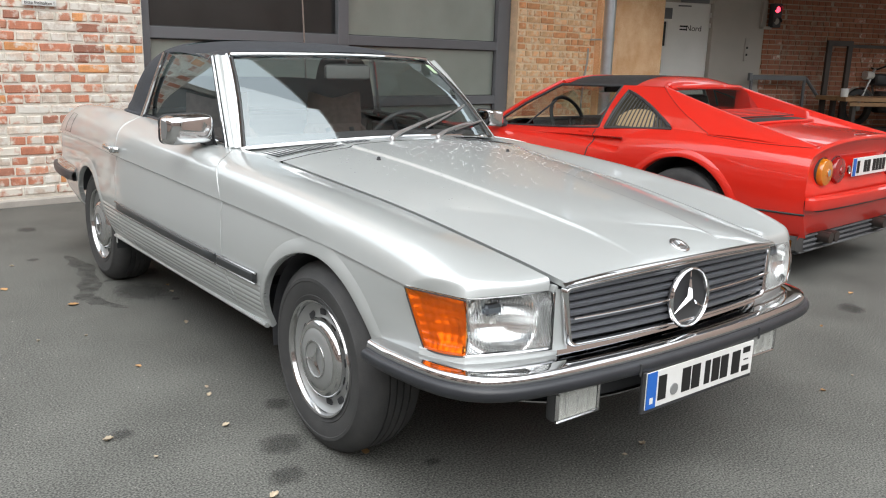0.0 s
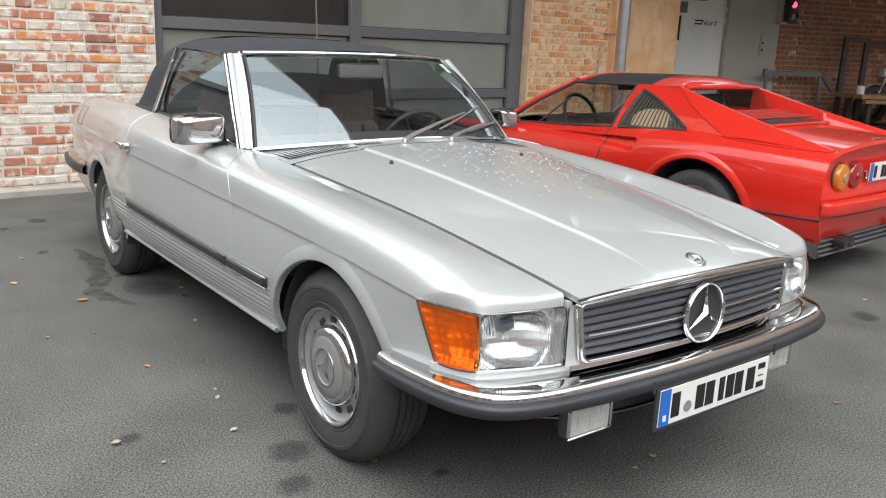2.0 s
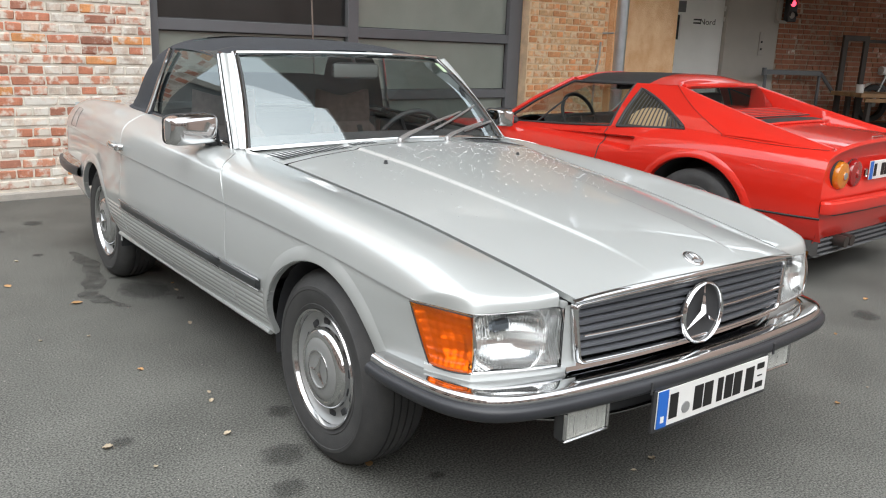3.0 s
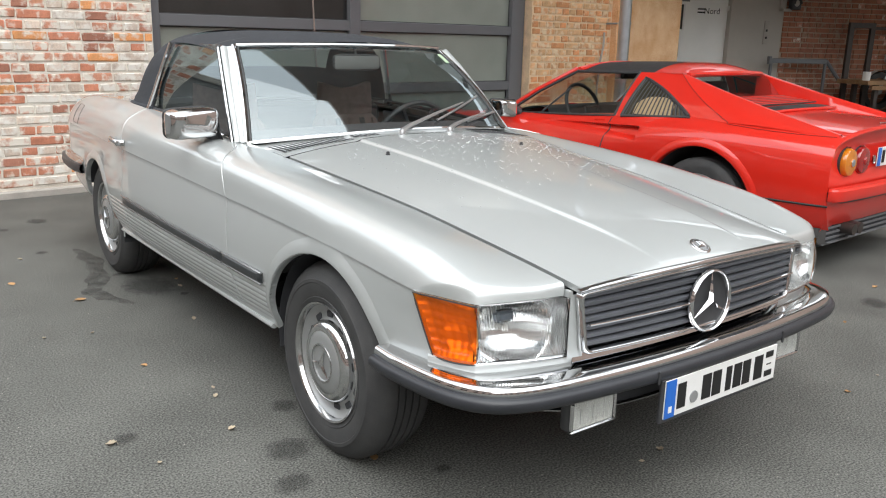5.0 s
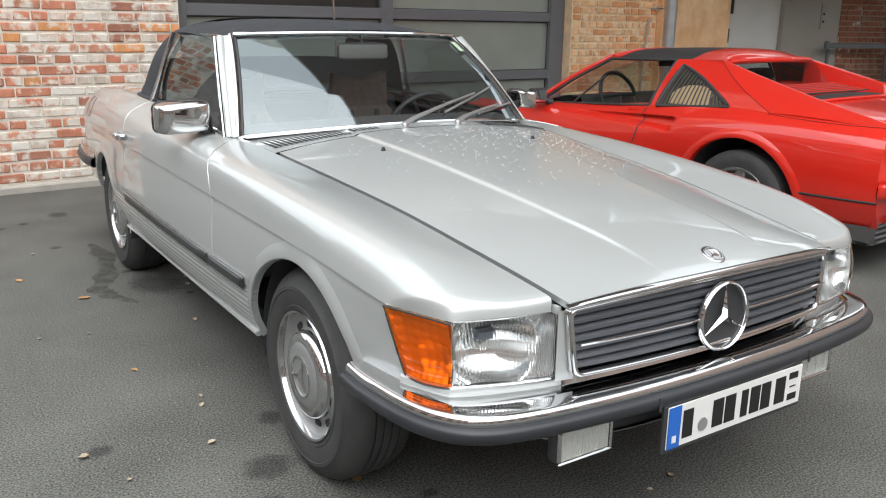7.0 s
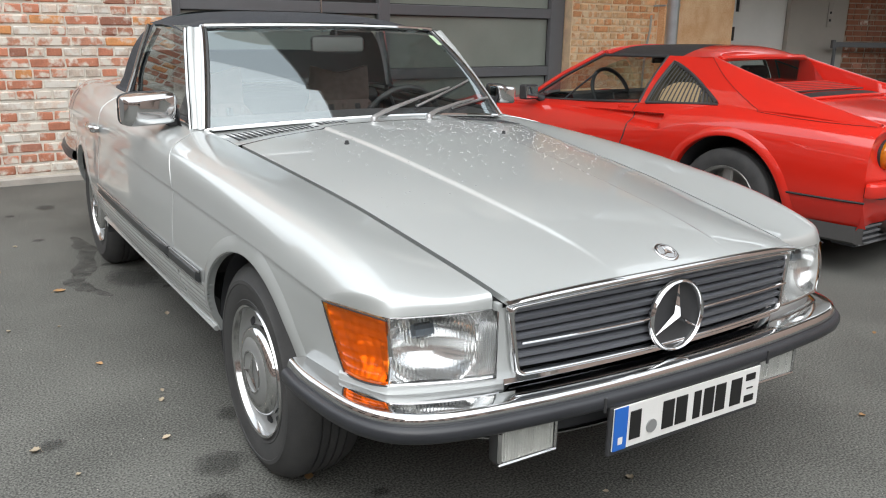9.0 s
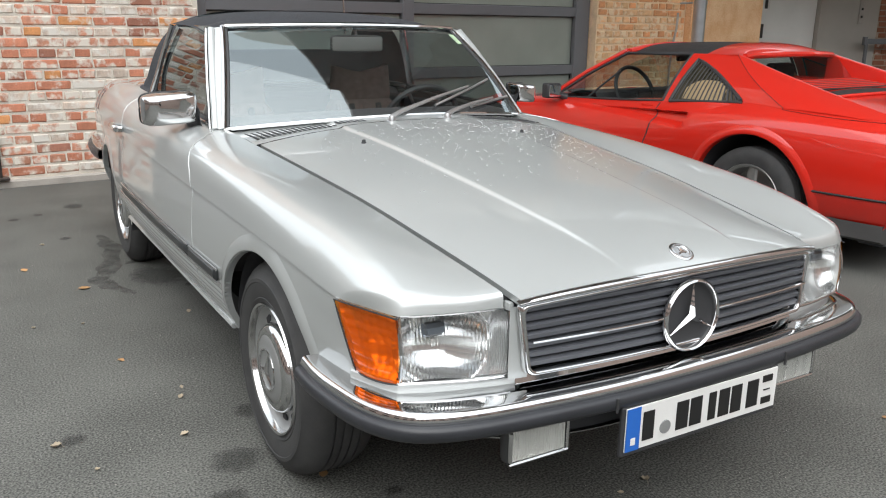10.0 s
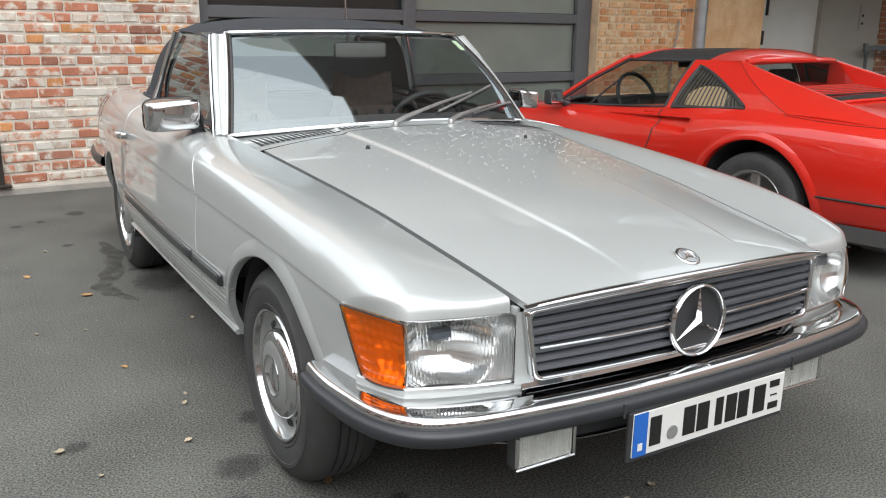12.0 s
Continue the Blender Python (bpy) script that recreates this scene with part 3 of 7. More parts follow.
part("fork", tube_bm([(3.55, -0.08, 0.60), (3.82, -0.08, 1.25)], 0.022, 8), ALLOY, bike)
part("handlebar", tube_bm([(3.75, -0.40, 1.30), (3.84, -0.1, 1.24), (3.80, 0.12, 1.28)], 0.014, 8), BLACK, bike)
part("headlight", tube_bm([(3.64, -0.06, 1.14), (3.80, -0.06, 1.14)], [0.075, 0.06], 16), WHITE, bike)
part("tank", box_bm((4.05, -0.05, 1.07), (0.50, 0.24, 0.20), 0.07, None, 3), BLACK, bike)
part("seat", box_bm((4.55, -0.05, 1.02), (0.55, 0.22, 0.09), 0.035, None, 2), LEATHER, bike)
part("engine", box_bm((4.12, -0.05, 0.70), (0.40, 0.26, 0.36), 0.04), STEEL, bike)
part("cradle", tube_bm([(3.80, -0.05, 1.10), (3.95, -0.05, 0.55), (4.45, -0.05, 0.52), (4.75, -0.05, 0.60)], 0.02, 8), STEEL, bike)
part("side_stand", tube_bm([(4.2, -0.10, 0.55), (4.25, -0.32, 0.01)], 0.015, 6), STEEL, bike)
part("block", box_bm((4.15, -0.05, 0.14), (1.5, 0.3, 0.28), 0.01), STEEL, bike, "low dark plinth under the motorcycle")

# ---- what closes the yard: all out of view, placed for shade and reflections ----
canopy = thing("canopy", "flat canopy roof hung from the building above the yard", "canopy", (0, 0, 0), 0, "", "structure")
part("slab", box_bm((7.6, 3.15, 5.1), (14.2, 4.1, 0.25), 0.02, pose(0.5, 1.1, 0, 0, 0, -6.5) @ pose(-0.5, -1.1, 0)), SOFFIT, canopy)
part("slab_edge", box_bm((2.07, -0.1, 5.1), (2.65, 2.38, 0.25), 0.02), SOFFIT, canopy)
for x in (0.9, 3.2, 5.6, 7.6):
    part("bracket", box_bm((x, 4.85, 4.85), (0.12, 0.5, 0.3), 0.01), STEEL, canopy)
    part("tie", tube_bm([(x, 0.2, 5.2), (x, 5.1, 5.9)], 0.02, 8), STEEL, canopy)
# unseen wall, added so the door reflects grey in place of sky
next_wall = structure("wall_next", "unseen grey wall added for the grey that the roadster door reflects", "wall")
part("masonry", box_bm((-6.4, 0.6, 0.85), (9.2, 0.4, 1.7)), NEXT_WALL, next_wall)
part("coping", box_bm((-6.4, 0.6, 1.75), (9.3, 0.5, 0.1), 0.01), CONCRETE, next_wall)
# unseen wall over the passage, added to hold back the sky
upper = structure("wall_sky_block", "unseen grey wall added above the passage to block sky light", "wall")
part("masonry", box_bm((11.6, 0.2, 4.45), (7.6, 0.38, 3.1)), NEXT_WALL, upper)
# unseen walls, added to cut sky light from the right-hand ground
shade_wall = thing("wall_shade", "unseen walls added on the right to shade the yard", "wall", (16.4, 0, 0), 0, "", "structure")
part("masonry", box_bm((0, 0, 2.6), (0.4, 20, 5.2)), GREY_PANEL, shade_wall)
part("front_wing", box_bm((-9.0, -7.2, 3.2), (0.4, 15.0, 6.4)), FACADE, shade_wall)
part("return_wall", box_bm((-4.7, -14.9, 2.9), (9.8, 0.4, 5.8)), GREY_PANEL, shade_wall)


def block(name, label, at, turn, length, height, storeys):
    """A plain building over the yard, with rows of windows."""
    b = thing(name, label, "building", at, turn)
    part("wall", box_bm((0, 4, height / 2), (length, 8, height), 0.02), FACADE, b)
    part("roof", box_bm((0, 4, height + 0.12), (length + 0.5, 8.5, 0.24), 0.02), STEEL, b)
    n = int(length / 3.2)
    for k in range(storeys):
        for i in range(n):
            x, z = (i - (n - 1) / 2) * 3.2, 1.7 + k * 3.1
            part("window", box_bm((x, -0.01, z), (1.7, 0.08, 1.5), 0.01), DARKPANE, b)


block("office_block", "long brown office block with rows of windows", (-6, -24, 0), 180, 44, 9.2, 3)
# unseen block, its height and distance set to darken the left flank
block("left_shade_block", "unseen brown block with windows, added to darken the left flank of the roadster", (-11.5, 0, 0), 90, 26, 8.2, 2)


# ---- silver roadster: x to its left, y to its tail, front axle at y = 0 ----
car = thing("roadster", "silver two-seat classic roadster with closed black canvas top, parked on asphalt", "car")
AXLE_F, AXLE_R, HUB_Z = 0.0, 2.46, 0.300
ST_Y = [-0.80, -0.62, -0.40, -0.10, 0.30, 0.80, 1.30, 1.95, 2.46, 3.00, 3.30, 3.46]
# rows of (half width, height): inner top edge, crest, shoulder, crease, side, rub strip, flank, sill
SIDE = [
    ([0.497, 0.514, 0.534, 0.560, 0.595, 0.640, 0.655, 0.655, 0.625, 0.585, 0.550, 0.52], [0.668, 0.700, 0.734, 0.776, 0.816, 0.862, 0.892, 0.925, 0.928, 0.915, 0.895, 0.87]),
    ([0.640, 0.668, 0.696, 0.720, 0.732, 0.736, 0.736, 0.730, 0.708, 0.670, 0.640, 0.60], [0.609, 0.692, 0.757, 0.798, 0.832, 0.860, 0.881, 0.911, 0.918, 0.905, 0.885, 0.86]),
    ([0.715, 0.748, 0.778, 0.802, 0.816, 0.822, 0.822, 0.816, 0.790, 0.745, 0.715, 0.66], [0.614, 0.675, 0.729, 0.770, 0.803, 0.826, 0.840, 0.858, 0.858, 0.845, 0.828, 0.81]),
    ([0.755, 0.782, 0.808, 0.828, 0.840, 0.847, 0.850, 0.848, 0.825, 0.786, 0.757, 0.705], [0.620, 0.635, 0.657, 0.686, 0.704, 0.718, 0.730, 0.742, 0.748, 0.745, 0.738, 0.73]),
    ([0.745, 0.775, 0.806, 0.835, 0.851, 0.860, 0.864, 0.860, 0.834, 0.792, 0.760, 0.705], [0.560, 0.565, 0.575, 0.600, 0.602, 0.604, 0.606, 0.608, 0.608, 0.605, 0.605, 0.60]),
    ([0.735, 0.768, 0.800, 0.832, 0.851, 0.862, 0.866, 0.861, 0.834, 0.790, 0.757, 0.70], [0.490, 0.492, 0.494, 0.498, 0.500, 0.502, 0.504, 0.508, 0.508, 0.508, 0.508, 0.51]),
    ([0.715, 0.750, 0.785, 0.818, 0.838, 0.850, 0.855, 0.848, 0.820, 0.774, 0.740, 0.68], [0.400, 0.400, 0.400, 0.400, 0.405, 0.408, 0.410, 0.412, 0.414, 0.420, 0.420, 0.42]),
    ([0.690, 0.720, 0.745, 0.775, 0.800, 0.808, 0.811, 0.806, 0.785, 0.735, 0.700, 0.64], [0.330, 0.310, 0.304, 0.306, 0.308, 0.310, 0.310, 0.310, 0.314, 0.330, 0.350, 0.36]),
]
ROW = list(range(8))


def side(y, s):
    """The body's flank at y along the car, s rows down from the top's inner edge: (half width, height)."""
    xs = [smooth_at(y, ST_Y, r[0]) for r in SIDE]
    zs = [smooth_at(y, ST_Y, r[1]) for r in SIDE]
    x, z = smooth_at(s, ROW, xs), smooth_at(s, ROW, zs)
    if s > 3.0:
        x -= 0.0085 * min(1, (s - 3.0) / 0.05) * (1 - min(1, (s - 3.0) / 1.6))
    if 5.2 < s < 6.72 and 0.30 < y < 3.2:
        x += 0.0032 * (abs(math.sin((s - 5.2) * math.pi * 7 / 1.52)) - 0.6)
    return x, z


SIDE_TABLE = {}


def side_x(y, z):
    """The flank's half width at a place along the car and a height."""
    key = round(y, 3)
    if key not in SIDE_TABLE:
        SIDE_TABLE[key] = [side(y, s) for s in lin(1.0, 7.0, 61)][::-1]
    t = SIDE_TABLE[key]
    return interp(z, [p[1] for p in t], [p[0] for p in t])


def arch_cut(bm, yc, zc, r):
    """Cuts a wheel opening and draws its rim to the circle."""
    gone = []
    for f in bm.faces:
        c = f.calc_center_median()
        if (c.y - yc) ** 2 + max(0, c.z - zc) ** 2 < r * r:
            gone.append(f)
    bmesh.ops.delete(bm, geom=gone, context="FACES")
    for v in bm.verts:
        d = Vector((0, v.co.y - yc, max(0, v.co.z - zc)))
        low = v.co.z if v.co.z < zc else None
        if v.is_boundary and abs(d.length - r) < 0.028:
            v.co.y, v.co.z = yc + d.y / d.length * r, low if low is not None else zc + d.z / d.length * r


def flange(bm, depth, keep=None):
    """Rolls the free edges inward, so that a panel shows its thickness."""
    edges = [e for e in bm.edges if e.is_boundary and (keep is None or keep(e))]
    bm.normal_update()
    vn = {v: v.normal.copy() for e in edges for v in e.verts}
    got = bmesh.ops.extrude_edge_only(bm, edges=edges)
    lookup = {tuple(round(c, 5) for c in v.co): n for v, n in vn.items()}
    for v in [g for g in got["geom"] if isinstance(g, bmesh.types.BMVert)]:
        n = lookup.get(tuple(round(c, 5) for c in v.co))
        if n:
            v.co -= n * depth


FAR_NOSE = 0.04  # the nose stands a little squarer on the left side


def flank_panel(y0, y1, s0, s1, sgn, ny, ns, arch=None, front=None, back=None):
    """A body panel between two cuts. front, back: how the cut's y moves with the row."""
    bm = bmesh.new()

    def at(u, s):
        a = front(s) if front else y0
        b = back(s) if back else y1
        y = a + (b - a) * u
        x, z = side(y, s)
        k = FAR_NOSE * min(1, max(0, (-0.15 - y) / 0.40)) * min(1, s) if sgn > 0 else 0.0
        return (sgn * x + 0.4 * k, y - k, z)

    us = lin(0, 1, ny)
    if front is lamp_front:
        flat = at

        def at(u, s):
            if u >= 0:
                return flat(u, s)
            a, n = Vector(flat(0, s)), Vector(flat(0.02, s))
            k = FAR_NOSE * min(1, s) if sgn > 0 else 0.0
            b = Vector(lamp_edge(abs(a.x) - 0.4 * k)) - Vector((0, k, 0)) if s <= 3 else a + Vector((-sgn * 0.012, -0.004, 0))
            b.x = a.x if s <= 3 else b.x
            c = a + (a - n).normalized() * (b - a).length * 0.4
            t = -u
            return a * (1 - t) ** 2 + c * 2 * t * (1 - t) + b * t * t

        us = [-1.0, -0.75, -0.5, -0.25] + us
    ss = sorted({round(v, 3) for v in [*lin(s0, s1, ns), 2.96, 3.0, 3.05, *lin(5.2, 6.72, 57)] if s0 <= v <= s1})
    if sgn < 0:
        grid(bm, at, us, ss)
    else:
        grid(bm, at, us[::-1], ss)
    if arch:
        arch_cut(bm, *arch)
        low = [f for f in bm.faces if f.calc_center_median().y < -0.30 and f.calc_center_median().z < 0.445]
        bmesh.ops.delete(bm, geom=low, context="FACES")
    bmesh.ops.recalc_face_normals(bm, faces=bm.faces)
    if sum(f.normal.x * sgn for f in bm.faces) < 0:
        bmesh.ops.reverse_faces(bm, faces=bm.faces)
    flange(bm, 0.016)
    return bm


def door_cut(s):
    return 0.905 - 0.245 * min(1, max(0, (s - 0.5) / 2.5)) ** 0.7 if s < 3 else 0.66 - 0.02 * (s - 3)


def door_back(s):
    return 1.955 - 0.02 * s if s < 4 else 1.875


def lamp_front(s):
    return interp(s, [0, 0.6, 1.0, 1.6, 2.0, 2.5, 3.0, 4.0, 5.0, 6.0, 7.0], [-0.694, -0.664, -0.636, -0.600, -0.570, -0.508, -0.452, -0.485, -0.515, -0.50, -0.48])


LAMP_Z0, LAMP_Z1 = 0.489, 0.650


def lamp_edge(x):
    """The upper edge of the lamps, by the half width."""
    if x < 0.730:
        u = max(0, (x - 0.487) / 0.241)
        return (x, -0.712 + 0.078 * u ** 1.4 + 0.006, LAMP_Z1 + 0.003 - 0.008 * u)
    t = min(1, (x - 0.730) / 0.076)
    return (x, -0.634 + 0.172 * t, LAMP_Z1 - 0.006 + 0.008 * t)


ARCH_F, ARCH_R = (AXLE_F - 0.004, 0.300, 0.343), (AXLE_R - 0.01, 0.290, 0.330)
for sgn in (-1, 1):
    part("front_wing", flank_panel(0, 0, 0.0, 7.0, sgn, 70, 44, ARCH_F, lamp_front, lambda s: door_cut(s) - 0.005), SILVER, car)
    part("door", flank_panel(0, 0, 0.3, 6.7, sgn, 30, 40, None, lambda s: door_cut(s), door_back), SILVER, car)
    part("rear_wing", flank_panel(0, 0, 0.0, 7.0, sgn, 70, 44, ARCH_R, lambda s: door_back(s) + 0.005, lambda s: 3.45), SILVER, car)
    for cut_at, gap_name in ((lambda s: door_cut(s) + 0.001, "door_edge"), (lambda s: door_back(s) - 0.001, "door_edge")):
        edge = [(cut_at(s), s) for s in lin(0.5, 6.68, 40)]
        part(gap_name, tube_bm([(sgn * (side(y, s)[0] - 0.0006), y, side(y, s)[1]) for y, s in edge], 0.0024, 6), SILVER, car)
    part("sill", flank_panel(0.36, 2.12, 6.72, 7.0, sgn, 30, 4), SILVER, car)

# bonnet
HOOD_Y = [-0.79, -0.74, -0.62, -0.40, -0.10, 0.30, 0.70]
HOOD_C = [0.703, 0.727, 0.757, 0.791, 0.830, 0.876, 0.906]


def crease_x(y):
    return interp(y, [-0.75, 0.7], [0.20, 0.30])


def hood_z(x, y):
    gx, gz = side(y, 0)
    c = smooth_at(y, HOOD_Y, HOOD_C)
    t = min(1, abs(x) / gx)
    d = abs(x) - crease_x(y)
    bulge = 0.008 * min(1, max(0, (y + 0.76) / 0.25)) / (1 + math.exp(max(-30, min(30, d / 0.0026))))
    return gz + (c - gz - 0.008) * (1 - t ** 2.3) + bulge


def hood_point(u, v):
    """u across from -1 to 1, v from the front edge to the cowl."""
    y0 = -0.778 + 0.034 * abs(u) ** 2.5
    y1 = 0.615 + 0.0 * u
    y1 += 0.03 * (1 - u * u)
    y = y0 + (y1 - y0) * v
    gx, cr = side(y, 0)[0] - 0.0130, crease_x(y)
    w = abs(u)
    x = math.copysign(cr * w / 0.45 if w < 0.45 else cr + (gx - cr) * (w - 0.45) / 0.55, u)
    return (x, y, hood_z(x, y))


half_cols = sorted({round(v, 4) for v in [*lin(0, 1, 34), *lin(0.43, 0.47, 11)]})
bm = grid_bm(hood_point, [-v for v in half_cols[:0:-1]] + half_cols, lin(0, 1, 61))
bm.normal_update()
if sum(f.normal.z for f in bm.faces) < 0:
    bmesh.ops.reverse_faces(bm, faces=bm.faces)
flange(bm, 0.018)
part("bonnet", bm, SILVER, car, "", 50)
# black strips stand in for the shade inside the bonnet gaps
for sg in (-1, 1):
    part("bonnet_gap_shade", grid_bm(lambda y, k: (sg * (side(y, 0)[0] - (0.026, 0.003)[k]), y, side(y, 0)[1] - 0.017), lin(-0.70, 0.62, 40), range(2)), INK, car, "black strip painted for the shade in the gap beside the bonnet")


def cowl_point(u, v):
    gx = side(0.62 + 0.2 * v, 0)[0]
    x = u * gx
    y0 = 0.622 + 0.03 * (1 - u * u)
    y1 = 0.735 + 0.165 * abs(u) ** 2.2
    y = y0 + (y1 - y0) * v
    return (x, y, hood_z(x, min(y, 0.7)) + 0.0 + 0.02 * max(0, y - 0.7))


part("scuttle", grid_bm(cowl_point, lin(-1, 1, 41), lin(0, 1, 8)), SILVER, car)


# windscreen
def screen(u, v):
    b = Vector((0.655 * u, 0.715 + 0.175 * abs(u) ** 2.2, 0.912 - 0.042 * u * u))
    t = Vector((0.53 * u, 1.205 + 0.075 * u * u, 1.237 - 0.010 * u * u))
    p = b.lerp(t, v)
    return p + Vector((0, -0.018, 0.018)) * math.sin(math.pi * v)


pane = part("windscreen", grid_bm(screen, lin(-1, 1, 33), lin(0, 1, 14)), SCREEN_GLASS, car)
pane.visible_shadow = False
rim = [screen(-1, v) for v in lin(0, 1, 12)] + [screen(u, 1) for u in lin(-0.95, 0.95, 24)] + [screen(1, v) for v in lin(1, 0, 12)]
part("windscreen_frame", tube_bm(rim, 0.012, 8), CHROME, car)
part("header_trim", tube_bm([screen(u, 1) + Vector((0, -0.012, 0.004)) for u in lin(-0.99, 0.99, 30)], 0.010, 8), CHROME, car, "chrome strip over the windscreen")
mid = screen(0, 0.5)
part("windscreen_seal", tube_bm([p.lerp(mid, 0.022) + Vector((0, -0.002, 0.002)) for p in rim], 0.007, 6), RUBBER, car)
part("windscreen_trim", tube_bm([screen(u, 0) for u in lin(-1, 1, 30)], 0.007, 6), CHROME, car)


# canvas top
def roof(u, v):
    y = 1.195 + 0.72 * v + 0.075 * u * u * (1 - v)
    return (0.585 * u, y, 1.298 - 0.064 * abs(u) ** 3 - 0.044 * (1 - v) ** 3)


part("canvas_roof", grid_bm(roof, lin(-1, 1, 33), lin(0, 1, 20)), FABRIC, car, "black canvas roof")


def rear_top(a, v):
    ang = math.pi * (1 - a)
    c, sn = math.cos(ang), math.sin(ang)
    sx = math.copysign(abs(c) ** 0.42, c)
    sz = abs(sn) ** 0.42
    p0 = Vector(((0.588 + 0.082 * (1 - min(1, sz / 0.82))) * sx, 1.905 + 0.05 * (1 - min(1, sz / 0.82)), 0.915 + 0.385 * sz))
    flat = abs(sn) ** 0.55
    p1 = Vector((0.670 * math.copysign(abs(c) ** 0.30, c), 1.965 + 0.52 * flat, 0.925))
    p = p0.lerp(p1, v)
    swell = math.sin(math.pi * v) * sz
    p.z += 0.105 * swell
    p.y += 0.09 * swell
    p.x *= 1 - 0.03 * swell
    if v > 0.9:
        p.x *= 1.012
    return p


bm = bmesh.new()
for a_range, v_range in ((lin(0, 0.333, 21), lin(0, 1, 20)), (lin(0.667, 1, 21), lin(0, 1, 20)), (lin(0.333, 0.667, 21), lin(0, 0.21, 5)), (lin(0.333, 0.667, 21), lin(0.737, 1, 6))):
    grid(bm, rear_top, a_range, v_range)
bmesh.ops.remove_doubles(bm, verts=bm.verts, dist=0.0008)
pane_bm = grid_bm(rear_top, lin(0.333, 0.667, 21), lin(0.21, 0.737, 11))
part("canvas_rear", bm, FABRIC, car, "black canvas rear of the top")
hem = [rear_top(a, 1) for a in lin(0.0, 1.0, 61)]
hem = [Vector((p.x, p.y - (0.045 if i in (0, 60) else 0), p.z - 0.012)) for i, p in enumerate(hem)]
part("canvas_hem", tube_bm(hem, 0.021, 8), FABRIC, car)
rw = part("rear_window", pane_bm, GLASS, car, "clear plastic rear window")
rw.visible_shadow = False


# boot lid
def deck(u, v):
    y = 2.02 + 1.43 * v
    gx, gz = side(min(y, 3.45), 0)
    return (u * gx, y, gz + 0.018 * (1 - u * u))


part("boot_lid", grid_bm(deck, lin(-1, 1, 21), lin(0, 1, 20)), SILVER, car)
part("tail_panel", grid_bm(lambda u, v: (u * (0.66 - 0.0 * v), 3.448 - 0.0 * v, 0.86 - 0.5 * v), lin(-1, 1, 9), lin(0, 1, 6)), SILVER, car)
part("floor_pan", box_bm((0, 1.25, 0.29), (1.44, 1.6, 0.06)), UNDER, car)
part("boot_floor", box_bm((0, 2.75, 0.42), (0.90, 1.3, 0.16), 0.03), UNDER, car)
part("under_tray", box_bm((0, -0.05, 0.31), (0.84, 0.95, 0.05)), UNDER, car)
part("engine_bay", box_bm((0, 0.1, 0.44), (0.86, 1.25, 0.34)), UNDER, car)



# ---- wheels ----
def star_bm(r, depth, m, w=0.17):
    """A three-pointed star with ridged arms; its face looks along local z."""
    bm = bmesh.new()
    out = []
    for k in range(3):
        a = math.pi / 2 + k * math.tau / 3
        out += [(r * math.cos(a), r * math.sin(a)), (w * r * math.cos(a + math.pi / 3), w * r * math.sin(a + math.pi / 3))]
    mid = bm.verts.new(m @ Vector((0, 0, depth)))
    back = bm.verts.new(m @ Vector((0, 0, -depth)))
    vs = [bm.verts.new(m @ Vector((x, y, 0))) for x, y in out]
    for i in range(6):
        bm.faces.new((mid, vs[i], vs[(i + 1) % 6]))
        bm.faces.new((back, vs[(i + 1) % 6], vs[i]))
    return bm


